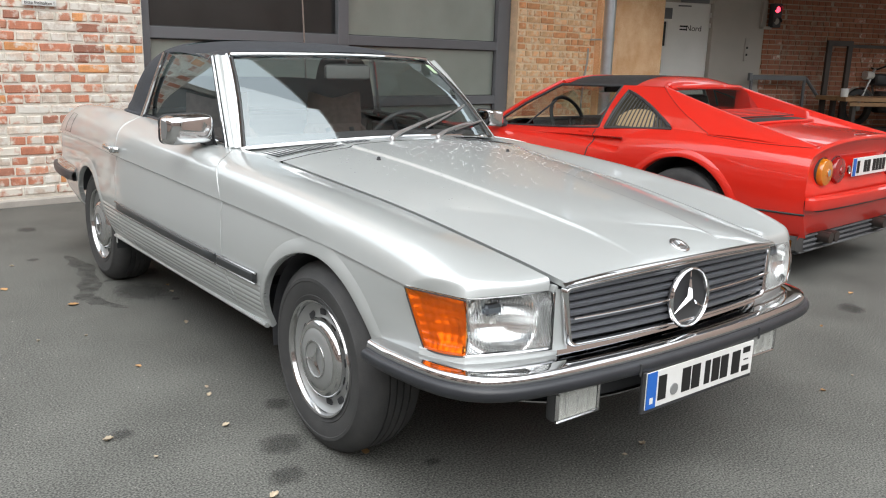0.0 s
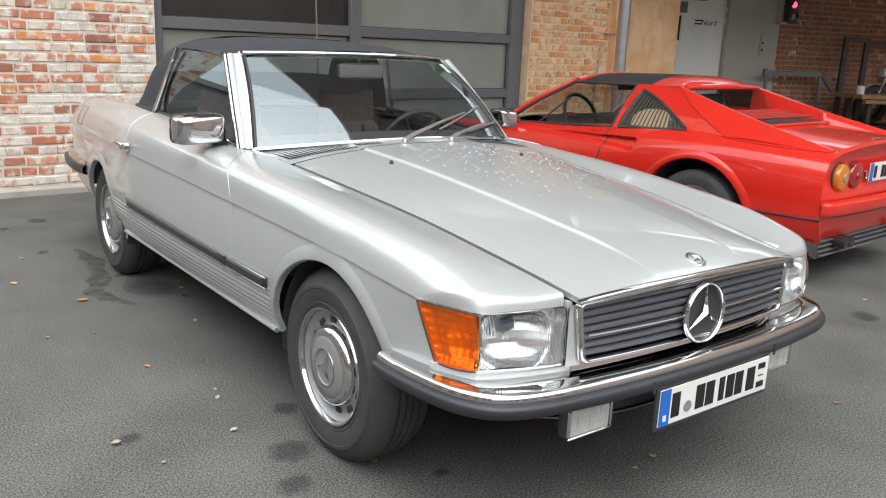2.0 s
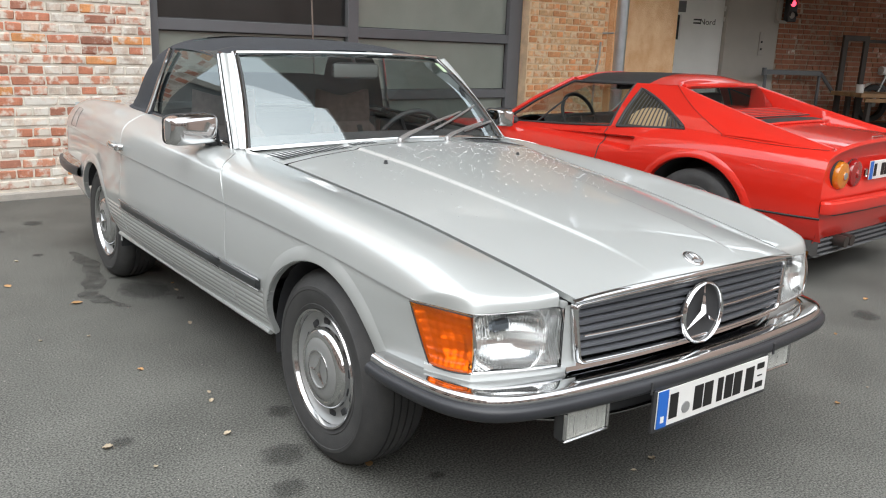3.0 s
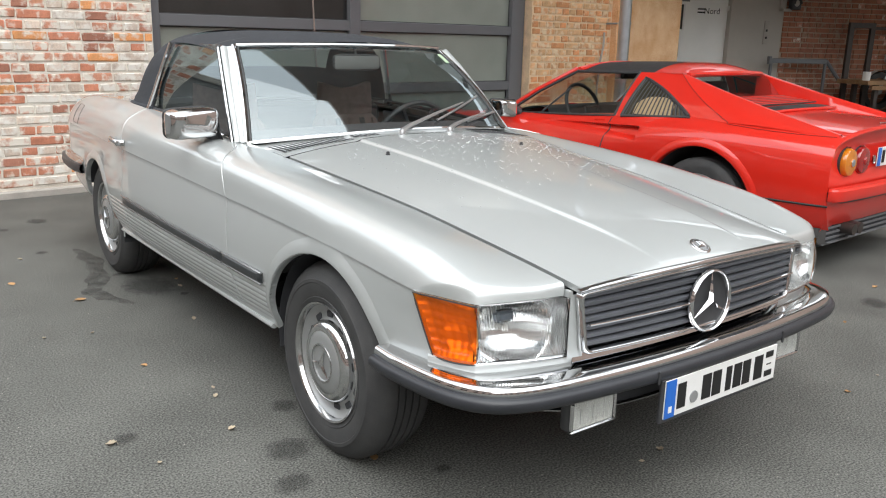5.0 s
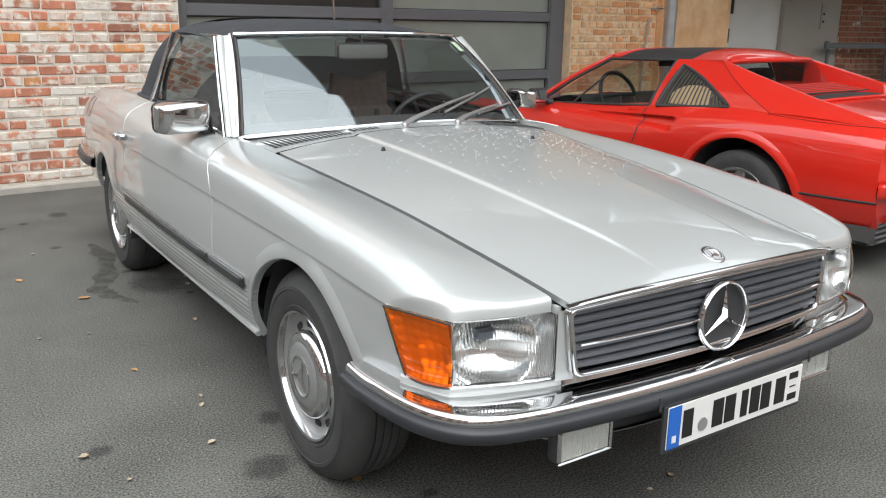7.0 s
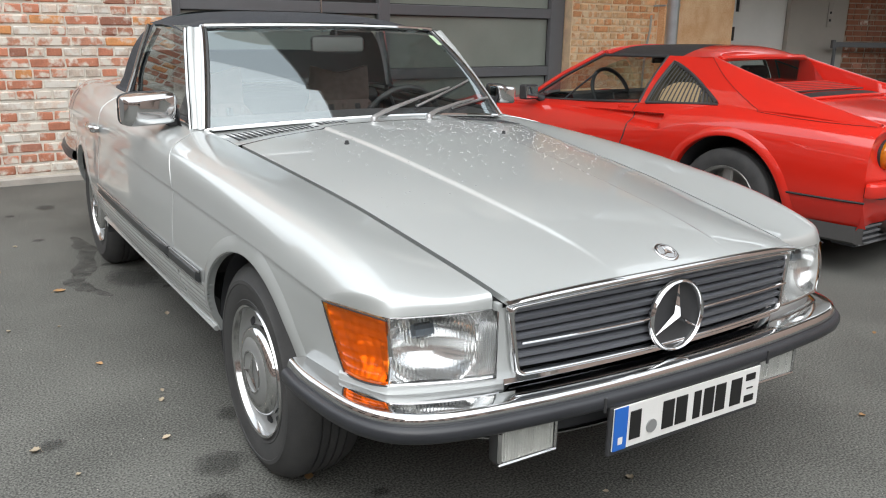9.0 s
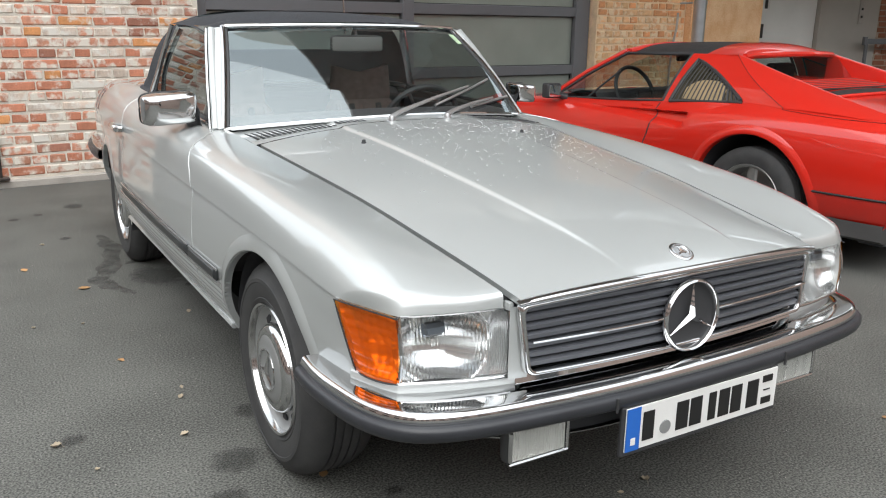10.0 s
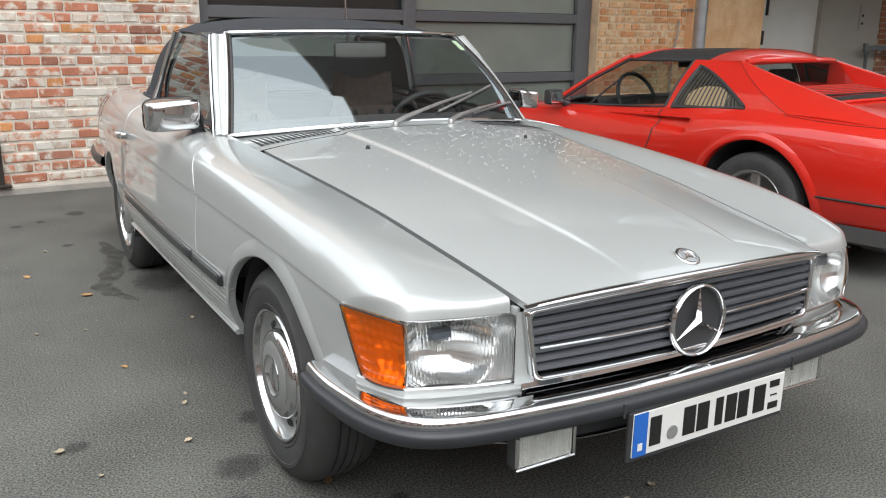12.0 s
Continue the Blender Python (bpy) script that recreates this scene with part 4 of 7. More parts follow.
def wheel(x, y, sgn, parent, turn=0.0, w=0.20, r=0.313):
    """A road wheel whose face looks along sgn x."""
    hub = new("wheel")
    hub.matrix_basis = pose(x, y, HUB_Z, 0, 0, turn + (0 if sgn > 0 else 180))
    hub.parent = parent
    h = w / 2
    bm = bmesh.new()
    lathe(bm, [(0.178, h - 0.03), (0.184, h - 0.012), (0.192, h - 0.002), (0.205, h + 0.003), (0.207, h + 0.001), (0.225, h + 0.007), (0.250, h + 0.008), (0.252, h + 0.010), (0.262, h + 0.009), (0.264, h + 0.006), (0.283, h - 0.002), (0.297, h - 0.014), (0.306, h - 0.028), (r, h - 0.045)], 80)
    for k in range(5):
        z0 = h - 0.045 - k * (w - 0.09) / 4.4
        z1 = z0 - 0.018
        lathe(bm, [(r, z0), (r, z1), (r - 0.006, z1 - 0.001), (r - 0.006, z1 - 0.006), (r, z1 - 0.007)] if k < 4 else [(r, z0), (r - 0.003, -h + 0.04), (0.297, -h + 0.012), (0.24, -h - 0.004), (0.178, -h + 0.02)], 80)
    bmesh.ops.remove_doubles(bm, verts=bm.verts, dist=0.0003)
    part("tyre", bm, TYRE, hub, "worn black tyre")
    bm = bmesh.new()
    lathe(bm, [(0.180, h - 0.055), (0.190, h - 0.012), (0.193, h - 0.003), (0.190, h + 0.004), (0.184, h + 0.001), (0.179, h - 0.010), (0.177, h - 0.020)], 72)
    part("trim_ring", bm, DULL_CHROME, hub, "chrome trim ring")
    bm = bmesh.new()
    lathe(bm, [(0.180, h - 0.012), (0.172, h - 0.022), (0.160, h - 0.031), (0.150, h - 0.034), (0.134, h - 0.030), (0.126, h - 0.022), (0.10, h - 0.04), (0.0, h - 0.05)], 72)
    part("steel_disc", bm, CAP, hub, "silver painted steel disc")
    for k in range(12):
        a = math.tau * k / 12 + 0.13
        m = Matrix.Rotation(a, 4, "X") @ Matrix.Translation((h - 0.0325, 0.1475, 0))
        bm = bmesh.new()
        box(bm, (0, 0, 0), (0.010, 0.021, 0.034), m, 0.0048, 2)
        part("vent_slot", bm, UNDER, hub)
    bm = bmesh.new()
    lathe(bm, [(0.130, h - 0.034), (0.131, h - 0.018), (0.127, h - 0.007), (0.119, h + 0.001), (0.109, h + 0.005), (0.099, h + 0.004)], 72)
    part("cap_ring", bm, CHROME, hub, "bright chrome ring of the hub cap")
    bm = bmesh.new()
    lathe(bm, [(0.100, h + 0.002), (0.098, h + 0.004), (0.080, h + 0.008), (0.058, h + 0.011), (0.055, h + 0.008), (0.052, h + 0.0075), (0.0, h + 0.010)], 72)
    cap = part("hub_cap", bm, CAP, hub, "silver painted hub cap")
    m = Matrix.Translation((h + 0.0120, 0, 0)) @ Matrix(((0, 0, 1, 0), (1, 0, 0, 0), (0, 1, 0, 0), (0, 0, 0, 1))) @ pose(0, 0, 0, 0, 0, -18 if y < 1 else 40)
    part("cap_star", star_bm(0.058, 0.009, m, 0.17), DULL_CHROME, cap, "raised star")
    bm = bmesh.new()
    lathe(bm, [(0.057, h + 0.007), (0.058, h + 0.013), (0.062, h + 0.013), (0.063, h + 0.007)], 48)
    part("cap_rim", bm, DULL_CHROME, cap)
    return hub


CAP = mat("silver_cap_paint", (0.37, 0.38, 0.38), 0.42, 0.5, 0.06, 12, 0, 300, coat=0.3)
for yy in (AXLE_F, AXLE_R):
    for sg in (-1, 1):
        wheel(sg * (0.712 if yy < 1 else 0.682), yy, sg, car)

# wheel housings and arch lips
for sg in (-1, 1):
    for yc, zc, r in (ARCH_F, ARCH_R):
        bm = bmesh.new()
        angs = lin(math.radians(3 if yc < 1 else 14), math.radians(166 if yc < 1 else 184), 60)

        def lip(a, k):
            end = min(1, max(0.12, (math.degrees(a) + 4) / 55)) if yc < 1 else min(1, max(0.12, (184 - math.degrees(a)) / 55))
            rr = r + (0.0, 0.003, 0.010, 0.034, 0.052)[k] * (0.35 + 0.65 * end)
            y, z = yc + rr * math.cos(a), zc + rr * math.sin(a)
            x = side_x(y, max(z, 0.30)) + (-0.02, 0.005 * end, 0.0065 * end, 0.004 * end, -0.0015)[k]
            return (sg * x, y, z)

        grid(bm, lip, angs, range(5))
        part("arch_lip", bm, SILVER, car, "", 60)
        bm = bmesh.new()
        lathe(bm, [(r + 0.004, 0.80), (r + 0.004, 0.50), (0.10, 0.50)], 40, pose(0, yc, zc) @ Matrix.Diagonal((sg, 1, 1, 1)), math.radians(-10 if yc < 1 else 28), math.radians(152 if yc < 1 else 190))
        part("wheel_housing", bm, UNDER, car, "black underseal of the wheel arch")

# ---- lamps ----
def hl_plan(u):
    return Vector((0.487 + 0.241 * u, -0.712 + 0.078 * u ** 1.4, 0))


for sg in (-1, 1):
    unit = new("headlight_unit")
    unit.parent = car

    def lens(u, v, push=0.0):
        p = hl_plan(u) + Vector((0.4, -1, 0)) * (FAR_NOSE * u if sg > 0 else 0)
        rib = (0.0017 * abs(math.sin(u * 95)) if u > 0.22 else 0.0012 * abs(math.sin(u * 150))) if 0.02 < v < 0.98 else 0
        return (sg * p.x, p.y + 0.014 * v * v - 0.010 * math.sin(math.pi * v) + rib + push, LAMP_Z0 + (LAMP_Z1 - LAMP_Z0 - 0.008 * u) * v)

    lens_ob = part("lens", grid_bm(lens, lin(0.01, 0.985, 330), lin(0, 1, 9)), LAMP_GLASS, unit, "ribbed clear glass headlight lens", 80)
    lens_ob.visible_shadow = False
    def bowl(u, v):
        p = hl_plan(u) + Vector((0.4, -1, 0)) * (FAR_NOSE * u if sg > 0 else 0)
        main = max(0, 1 - ((u - 0.62) / 0.44) ** 2 - ((v - 0.52) / 0.62) ** 2)
        inner = max(0, 1 - ((u - 0.10) / 0.13) ** 2 - ((v - 0.45) / 0.55) ** 2)
        return (sg * p.x, p.y + 0.016 + 0.070 * main ** 0.8 + 0.006 * inner, LAMP_Z0 + (LAMP_Z1 - LAMP_Z0 - 0.008 * u) * v)

    part("reflector", grid_bm(bowl, lin(0, 1, 61), lin(0, 1, 37)), SILVERED, unit, "bright silvered lamp reflector", 60)
    c = hl_plan(0.64)
    part("bulb_shield", box_bm((sg * c.x, c.y + 0.045, 0.602), (0.060, 0.03, 0.030), 0.008), REFLECTOR_DARK, unit)
    bm = bmesh.new()
    lathe(bm, [(0.0, 0.022), (0.009, 0.020), (0.011, 0.0), (0.016, -0.02)], 20, pose(sg * c.x, c.y + 0.060, 0.572, 0, 0, -90))
    part("bulb", bm, FOG_LENS, unit)
    bezel = [lens(u, 0) for u in lin(0, 1, 12)] + [lens(1, v) for v in lin(0.1, 1, 6)] + [lens(u, 1) for u in lin(0.95, 0, 12)] + [lens(0, v) for v in lin(0.9, 0, 6)]
    part("bezel", tube_bm(bezel, 0.0042, 6), DULL_CHROME, unit)

    def amber(u, v, push=0.0):
        top = Vector((0.732, -0.632, 0)).lerp(Vector((0.806, -0.462, 0)), u)
        low = Vector((0.730, -0.634, 0)).lerp(Vector((0.779, -0.520, 0)), u)
        p = low.lerp(top, v)
        p += Vector((0.4, -1, 0)) * (FAR_NOSE if sg > 0 else 0)
        bulge = math.sin(math.pi * u) * 0.012 * (1 - v ** 5)
        n = Vector((0.9, -0.42, 0))
        step = 0.0024 * abs(math.sin(v * 22)) * (u > 0.10)
        return (sg * (p.x + n.x * (bulge + step + push)), p.y + n.y * (bulge + step + push), LAMP_Z0 - 0.002 + (LAMP_Z1 - 0.008 - LAMP_Z0 + 0.008 * u) * v)

    part("indicator", grid_bm(amber, lin(0, 1, 22), lin(0, 1, 80)), ORANGE, unit, "amber indicator lens", 50)
    def amber_back(u, v):
        p = Vector(amber(u, v, -0.010 - 0.020 * (1 - max(abs(2 * u - 1), abs(2 * v - 1)) ** 6)))
        d = min(1, ((u - 0.35) / 0.36) ** 2 + ((v - 0.36) / 0.30) ** 2)
        return p + Vector((-sg * 0.9, 0.42, 0)) * (0.020 * (1 - d) - 0.0025 * abs(math.sin(u * 22)))

    part("indicator_reflector", grid_bm(amber_back, lin(0.0, 1.0, 44), lin(0.0, 1.0, 40)), REFLECTOR_GREY, unit, "ribbed reflector of the indicator", 60)
    rim_pts = [amber(u, 0, 0.002) for u in lin(0, 1, 8)] + [amber(1, v, 0.002) for v in lin(0.1, 1, 8)] + [amber(u, 1, 0.002) for u in lin(0.9, 0, 8)]
    part("indicator_seal", tube_bm(rim_pts, 0.0022, 6), RUBBER, unit)


# ---- nose below the lamps and grille ----
def nose_plan(u):
    """Plan of the nose from its middle (0) to the flank (1), at the bumper's back."""
    if u < 0.62:
        t = u / 0.62
        return Vector((0.735 * t, -0.758 + 0.118 * t ** 2.4, 0))
    t = (u - 0.62) / 0.38
    return Vector((0.735 + 0.075 * t ** 0.8, -0.640 + 0.17 * t, 0))


for sg in (-1, 1):
    bm = bmesh.new()
    prof = [(0.010, 0.492), (0.003, 0.487), (0.001, 0.478), (0.002, 0.468), (0.005, 0.458), (0.004, 0.400), (0.02, 0.36)]
    grid(bm, lambda u, k: (sg * (nose_plan(u).x - (prof[k][0] if u > 0.62 else 0)), nose_plan(u).y + prof[k][0] - (0.6 * FAR_NOSE * max(0, min(1, (u - 0.4) / 0.25)) if sg > 0 else 0), prof[k][1]), lin(0.40, 0.90, 40), range(len(prof)))
    part("nose_strip", bm, SILVER, car)
part("grille_sill", grid_bm(lambda u, v: (0.475 * u, -0.742 + 0.03 * u * u - 0.012 * (1 - v) + 0.004 * v, 0.452 + 0.046 * v), lin(-1, 1, 17), lin(0, 1, 4)), CHROME, car, "chrome sill under the grille")
part("apron", grid_bm(lambda u, v: (u * (0.80 - 0.02 * v), -0.755 + 0.13 * abs(u) ** 3 + 0.03 * v, 0.455 - (0.155 - 0.12 * abs(u) ** 3) * v), lin(-1, 1, 31), lin(0, 1, 8)), UNDER, car, "dark front apron below the bumper")
part("apron_edge", tube_bm([(u * 0.78, -0.726 + 0.13 * abs(u) ** 3, 0.299 + 0.12 * abs(u) ** 3) for u in lin(-1, 1, 33)], 0.006, 6), DULL_CHROME, car, "thin bright lip of the apron")


# bumper
def bumper_path(n=20, grow=0.0):
    """Plan of the bumper, from flank to flank round the nose."""
    half = [(0.830, -0.345), (0.834, -0.42), (0.830, -0.50), (0.818, -0.60), (0.796, -0.672), (0.757, -0.727), (0.695, -0.763), (0.60, -0.787), (0.45, -0.806), (0.30, -0.819), (0.15, -0.826), (0.0, -0.828)]
    k = lin(0, len(half) - 1, 60)
    h = [(smooth_at(i, range(len(half)), [p[0] for p in half]), smooth_at(i, range(len(half)), [p[1] for p in half])) for i in k]
    pts = [(-x, y) for x, y in h] + [(x - 0.03 * min(1, max(0, (x - 0.55) / 0.25)), y) for x, y in h[::-1][1:]]
    return [(x, y, 0.0) for x, y in pts]


BUMP = bumper_path()
bm = bmesh.new()
sweep(bm, BUMP, [(-0.14, 0.464), (-0.085, 0.468), (-0.03, 0.4715), (0.004, 0.4725), (0.012, 0.4705), (0.017, 0.465), (0.019, 0.457), (0.0195, 0.449), (0.012, 0.444)])
bumper = part("front_bumper", bm, CHROME, car, "chrome bumper with black rubber strip", 60)
bm = bmesh.new()
sweep(bm, BUMP, [(0.008, 0.4475), (0.022, 0.449), (0.031, 0.446), (0.036, 0.439), (0.037, 0.429), (0.033, 0.417), (0.024, 0.410), (0.008, 0.407), (-0.02, 0.407)])
part("rubber_strip", bm, BUMPER_RUBBER, bumper, "black rubber strip", 60)
for sg in (-1, 1):
    part("rubber_joint", box_bm((sg * 0.288, -0.8565, 0.428), (0.008, 0.006, 0.038), 0.002), RUBBER, bumper)
bm = bmesh.new()
sweep(bm, BUMP[30:-30], [(-0.06, 0.455), (-0.10, 0.450), (-0.10, 0.42), (0.006, 0.409)])
part("bumper_web", bm, BLACK, bumper)

# ---- grille ----
def bow(x):
    return -0.748 - 0.030 * (1 - (x / 0.49) ** 2)


grille = new("grille")
grille.parent = car
G0, G1, GX = 0.500, 0.661, 0.484


def shell_loop(grow):
    pts = []
    r = 0.018
    x1, z0, z1 = GX + grow, G0 - grow, G1 + grow
    for cx, cz, a0 in ((x1 - r, z1 - r, 0), (-x1 + r, z1 - r, 90), (-x1 + r, z0 + r, 180), (x1 - r, z0 + r, 270)):
        for a in lin(a0, a0 + 90, 7):
            pts.append((cx + r * math.cos(radians(a)), cz + r * math.sin(radians(a))))
    full = []
    for (x0, za), (x2, zb) in zip(pts, pts[1:] + pts[:1]):
        n = 16 if abs(x2 - x0) > 0.3 else 1
        full += [(x0 + (x2 - x0) * i / n, za + (zb - za) * i / n) for i in range(n)]
    return full


def lean(z):
    return 0.045 * (z - 0.5) * 1.0


bm = bmesh.new()
rings = []
for grow, dy in ((-0.007, 0.02), (-0.006, -0.003), (-0.003, -0.007), (0.001, -0.007), (0.004, -0.003), (0.005, 0.014)):
    rings.append([bm.verts.new((x * (0.955 + 0.045 * (z - G0) / (G1 - G0)), bow(x) + dy + lean(z), z + (0.017 * (1 - (x / 0.49) ** 2) if z > 0.6 else 0))) for x, z in shell_loop(grow)])
n = len(rings[0])
for a, b in zip(rings, rings[1:]):
    for i in range(n):
        bm.faces.new((a[i], a[(i + 1) % n], b[(i + 1) % n], b[i]))
part("surround", bm, CHROME, grille, "chrome grille surround", 60)


def moulding(x, k):
    u = min(1, abs(x) / (side(-0.75, 0)[0] - 0.006))
    y0 = -0.778 + 0.034 * u ** 2.5
    top = hood_z(x, y0)
    low = G1 + 0.004 + 0.017 * (1 - (x / 0.49) ** 2)
    t = (0.0, 0.12, 0.35, 0.7, 1.0)[k]
    return (x, y0 + (0.002, -0.006, -0.011, -0.010, 0.0)[k], top + (low - top) * t - 0.001)


part("top_moulding", grid_bm(moulding, lin(-0.498, 0.498, 41), range(5)), CHROME, grille, "wide chrome moulding under the bonnet edge", 60)
part("grille_back", grid_bm(lambda x, z: (x, bow(x) + 0.065, z), lin(-0.49, 0.49, 17), [0.49, 0.655]), UNDER, grille)
NS = 7
for k in range(NS):
    zc = G0 + 0.012 + (G1 + 0.004 - G0 - 0.016) * (k + 0.5) / NS

    def slat(x, j):
        dy, dz = ((0.034, 0.0105), (0.004, 0.0074), (0.0, 0.0058), (0.004, -0.0052), (0.016, -0.0070))[j]
        z = zc + dz + 0.012 * (1 - (x / 0.49) ** 2) * (k / NS)
        return (x * (0.955 + 0.045 * (z - G0) / (G1 - G0)), bow(x) + dy + lean(z), z)

    part("slat", grid_bm(slat, lin(-GX + 0.008, GX - 0.008, 25), range(5)), GRILLE, grille)
for x0, x1 in ((-GX + 0.022, -0.094), (0.094, GX - 0.022)):
    pts = [(x, bow(x) - 0.008, 0.580) for x in lin(x0, x1, 10)]
    part("cross_bar", tube_bm(pts, 0.0042, 8, flat=0.8), CHROME, grille, "thin chrome cross bar")
m = pose(0, -0.788, 0.574, 88, 0, 0)
bm = bmesh.new()
lathe(bm, [(0.082, -0.007), (0.0825, 0.004), (0.087, 0.008), (0.0925, 0.004), (0.093, -0.007), (0.082, -0.007)], 72, m @ pose(0, 0, 0, 0, -90, 0))
ring = part("star_ring", bm, CHROME, grille, "chrome ring with three-pointed star", 60)
part("star", star_bm(0.087, 0.011, m, 0.13), CHROME, ring)
bm = bmesh.new()
lathe(bm, [(0.0, -0.012), (0.06, -0.012), (0.080, -0.009), (0.084, -0.006), (0.084, -0.016)], 48, m @ pose(0, 0, 0, 0, -90, 0))
part("star_dish", bm, BLACK, ring, "black dish behind the star")

for sg in (-1, 1):
    part("lamp_pillar", grid_bm(lambda u, v: (sg * (0.452 + 0.048 * u + 0.010 * v * (1 - u)), -0.730 + 0.008 * u, 0.485 + 0.172 * v), lin(0, 1, 4), lin(0, 1, 5)), SILVER, grille)

for sg in (-1, 1):
    part("corner_fillet", box_bm((sg * 0.4955, -0.706, 0.657), (0.015, 0.030, 0.020), 0.006, None, 2), SILVER, car)

# bonnet badge and washer jets
bz = hood_z(0, -0.735)
m = pose(0, -0.735, bz + 0.002, 26, 0, 0)
bm = bmesh.new()
lathe(bm, [(0.0, 0.0015), (0.021, 0.0015), (0.022, 0.0045), (0.025, 0.0045), (0.026, 0.003), (0.029, 0.003), (0.032, 0.001), (0.031, -0.004)], 36, m @ pose(0, 0, 0, 0, -90, 0))
badge = part("bonnet_badge", bm, DULL_CHROME, car, "round chrome and enamel bonnet badge")
part("badge_star", star_bm(0.020, 0.0035, m @ Matrix.Translation((0, 0, 0.003)), 0.2), CHROME, badge)
for sg in (-1, 1):
    z = hood_z(0.325, 0.40)
    bm = bmesh.new()
    lathe(bm, [(0.0, 0.013), (0.006, 0.011), (0.0065, 0.004), (0.0085, 0.003), (0.0085, -0.003)], 16, pose(sg * 0.325, 0.40, z) @ pose(0, 0, 0, 0, -90, 0))
    part("washer_jet", bm, BLACK, car)

# plate
plate = part("number_plate", box_bm((0, -0.857, 0.357), (0.520, 0.004, 0.110), 0.0015, pose(0, 0, 0, 0, 0, 0)), WHITE, car, "white number plate with blue band and black bars")
part("plate_holder", box_bm((0, -0.848, 0.352), (0.536, 0.014, 0.128), 0.004), BLACK, plate)
part("blue_band", box_bm((-0.238, -0.8600, 0.357), (0.042, 0.002, 0.108)), BLUE, plate)
part("band_mark", box_bm((-0.238, -0.8615, 0.327), (0.014, 0.001, 0.018)), WHITE, plate)
for x, w in ((-0.190, 0.036), (-0.080, 0.040), (-0.034, 0.040), (0.022, 0.026), (0.064, 0.038), (0.108, 0.038), (0.168, 0.042)):
    part("plate_bar", box_bm((x, -0.8600, 0.357), (w, 0.002, 0.074), 0.0008), INK, plate)
for z in (0.388, 0.328):
    part("small_bar", box_bm((0.222, -0.8600, z), (0.036, 0.002, 0.018)), INK, plate)
part("divider", box_bm((0.222, -0.8600, 0.357), (0.024, 0.002, 0.003)), INK, plate)
bm = bmesh.new()
lathe(bm, [(0.0, 0.002), (0.017, 0.002), (0.0175, 0.0)], 28, pose(-0.135, -0.8595, 0.340, 0, 0, -90))
part("seal", bm, CAP, plate, "small grey seal")

# fog lamps
for sg in (-1, 1):
    fog = part("fog_lamp", box_bm((sg * 0.443, -0.753, 0.345), (0.168, 0.038, 0.094), 0.012, None, 2), FOG_SHELL, car, "rectangular fog lamp with ribbed glass under the bumper")

    def fl(u, v):
        return (sg * 0.443 + 0.078 * u, -0.774 - 0.008 * (1 - abs(u) ** 6) * (1 - abs(v) ** 6) + 0.0011 * math.sin(u * 75), 0.345 + 0.041 * v)

    lens_ob = part("lens", grid_bm(fl, lin(-1, 1, 120), lin(-1, 1, 9)), LAMP_GLASS, fog, "ribbed clear fog lens", 80)
    lens_ob.visible_shadow = False
    part("lens_back", grid_bm(lambda u, v: (sg * 0.443 + 0.074 * u, -0.7715 - 0.0034 * abs(math.sin(u * 30)), 0.345 + 0.037 * v), lin(-1, 1, 93), lin(-1, 1, 5)), FOG_LENS, fog, "bright fog reflector")
    bm = bmesh.new()
    for dz in (-1, 1):
        box(bm, (sg * 0.443, -0.7755, 0.345 + 0.0425 * dz), (0.168, 0.012, 0.008), None, 0.003)
        box(bm, (sg * 0.443 + 0.0800 * dz, -0.7755, 0.345), (0.008, 0.0119, 0.078), None, 0.003)
    part("lens_rim", bm, DULL_CHROME, fog, "bright rim")
    part("bracket", box_bm((sg * 0.443, -0.74, 0.396), (0.20, 0.05, 0.016), 0.004), BLACK, fog)

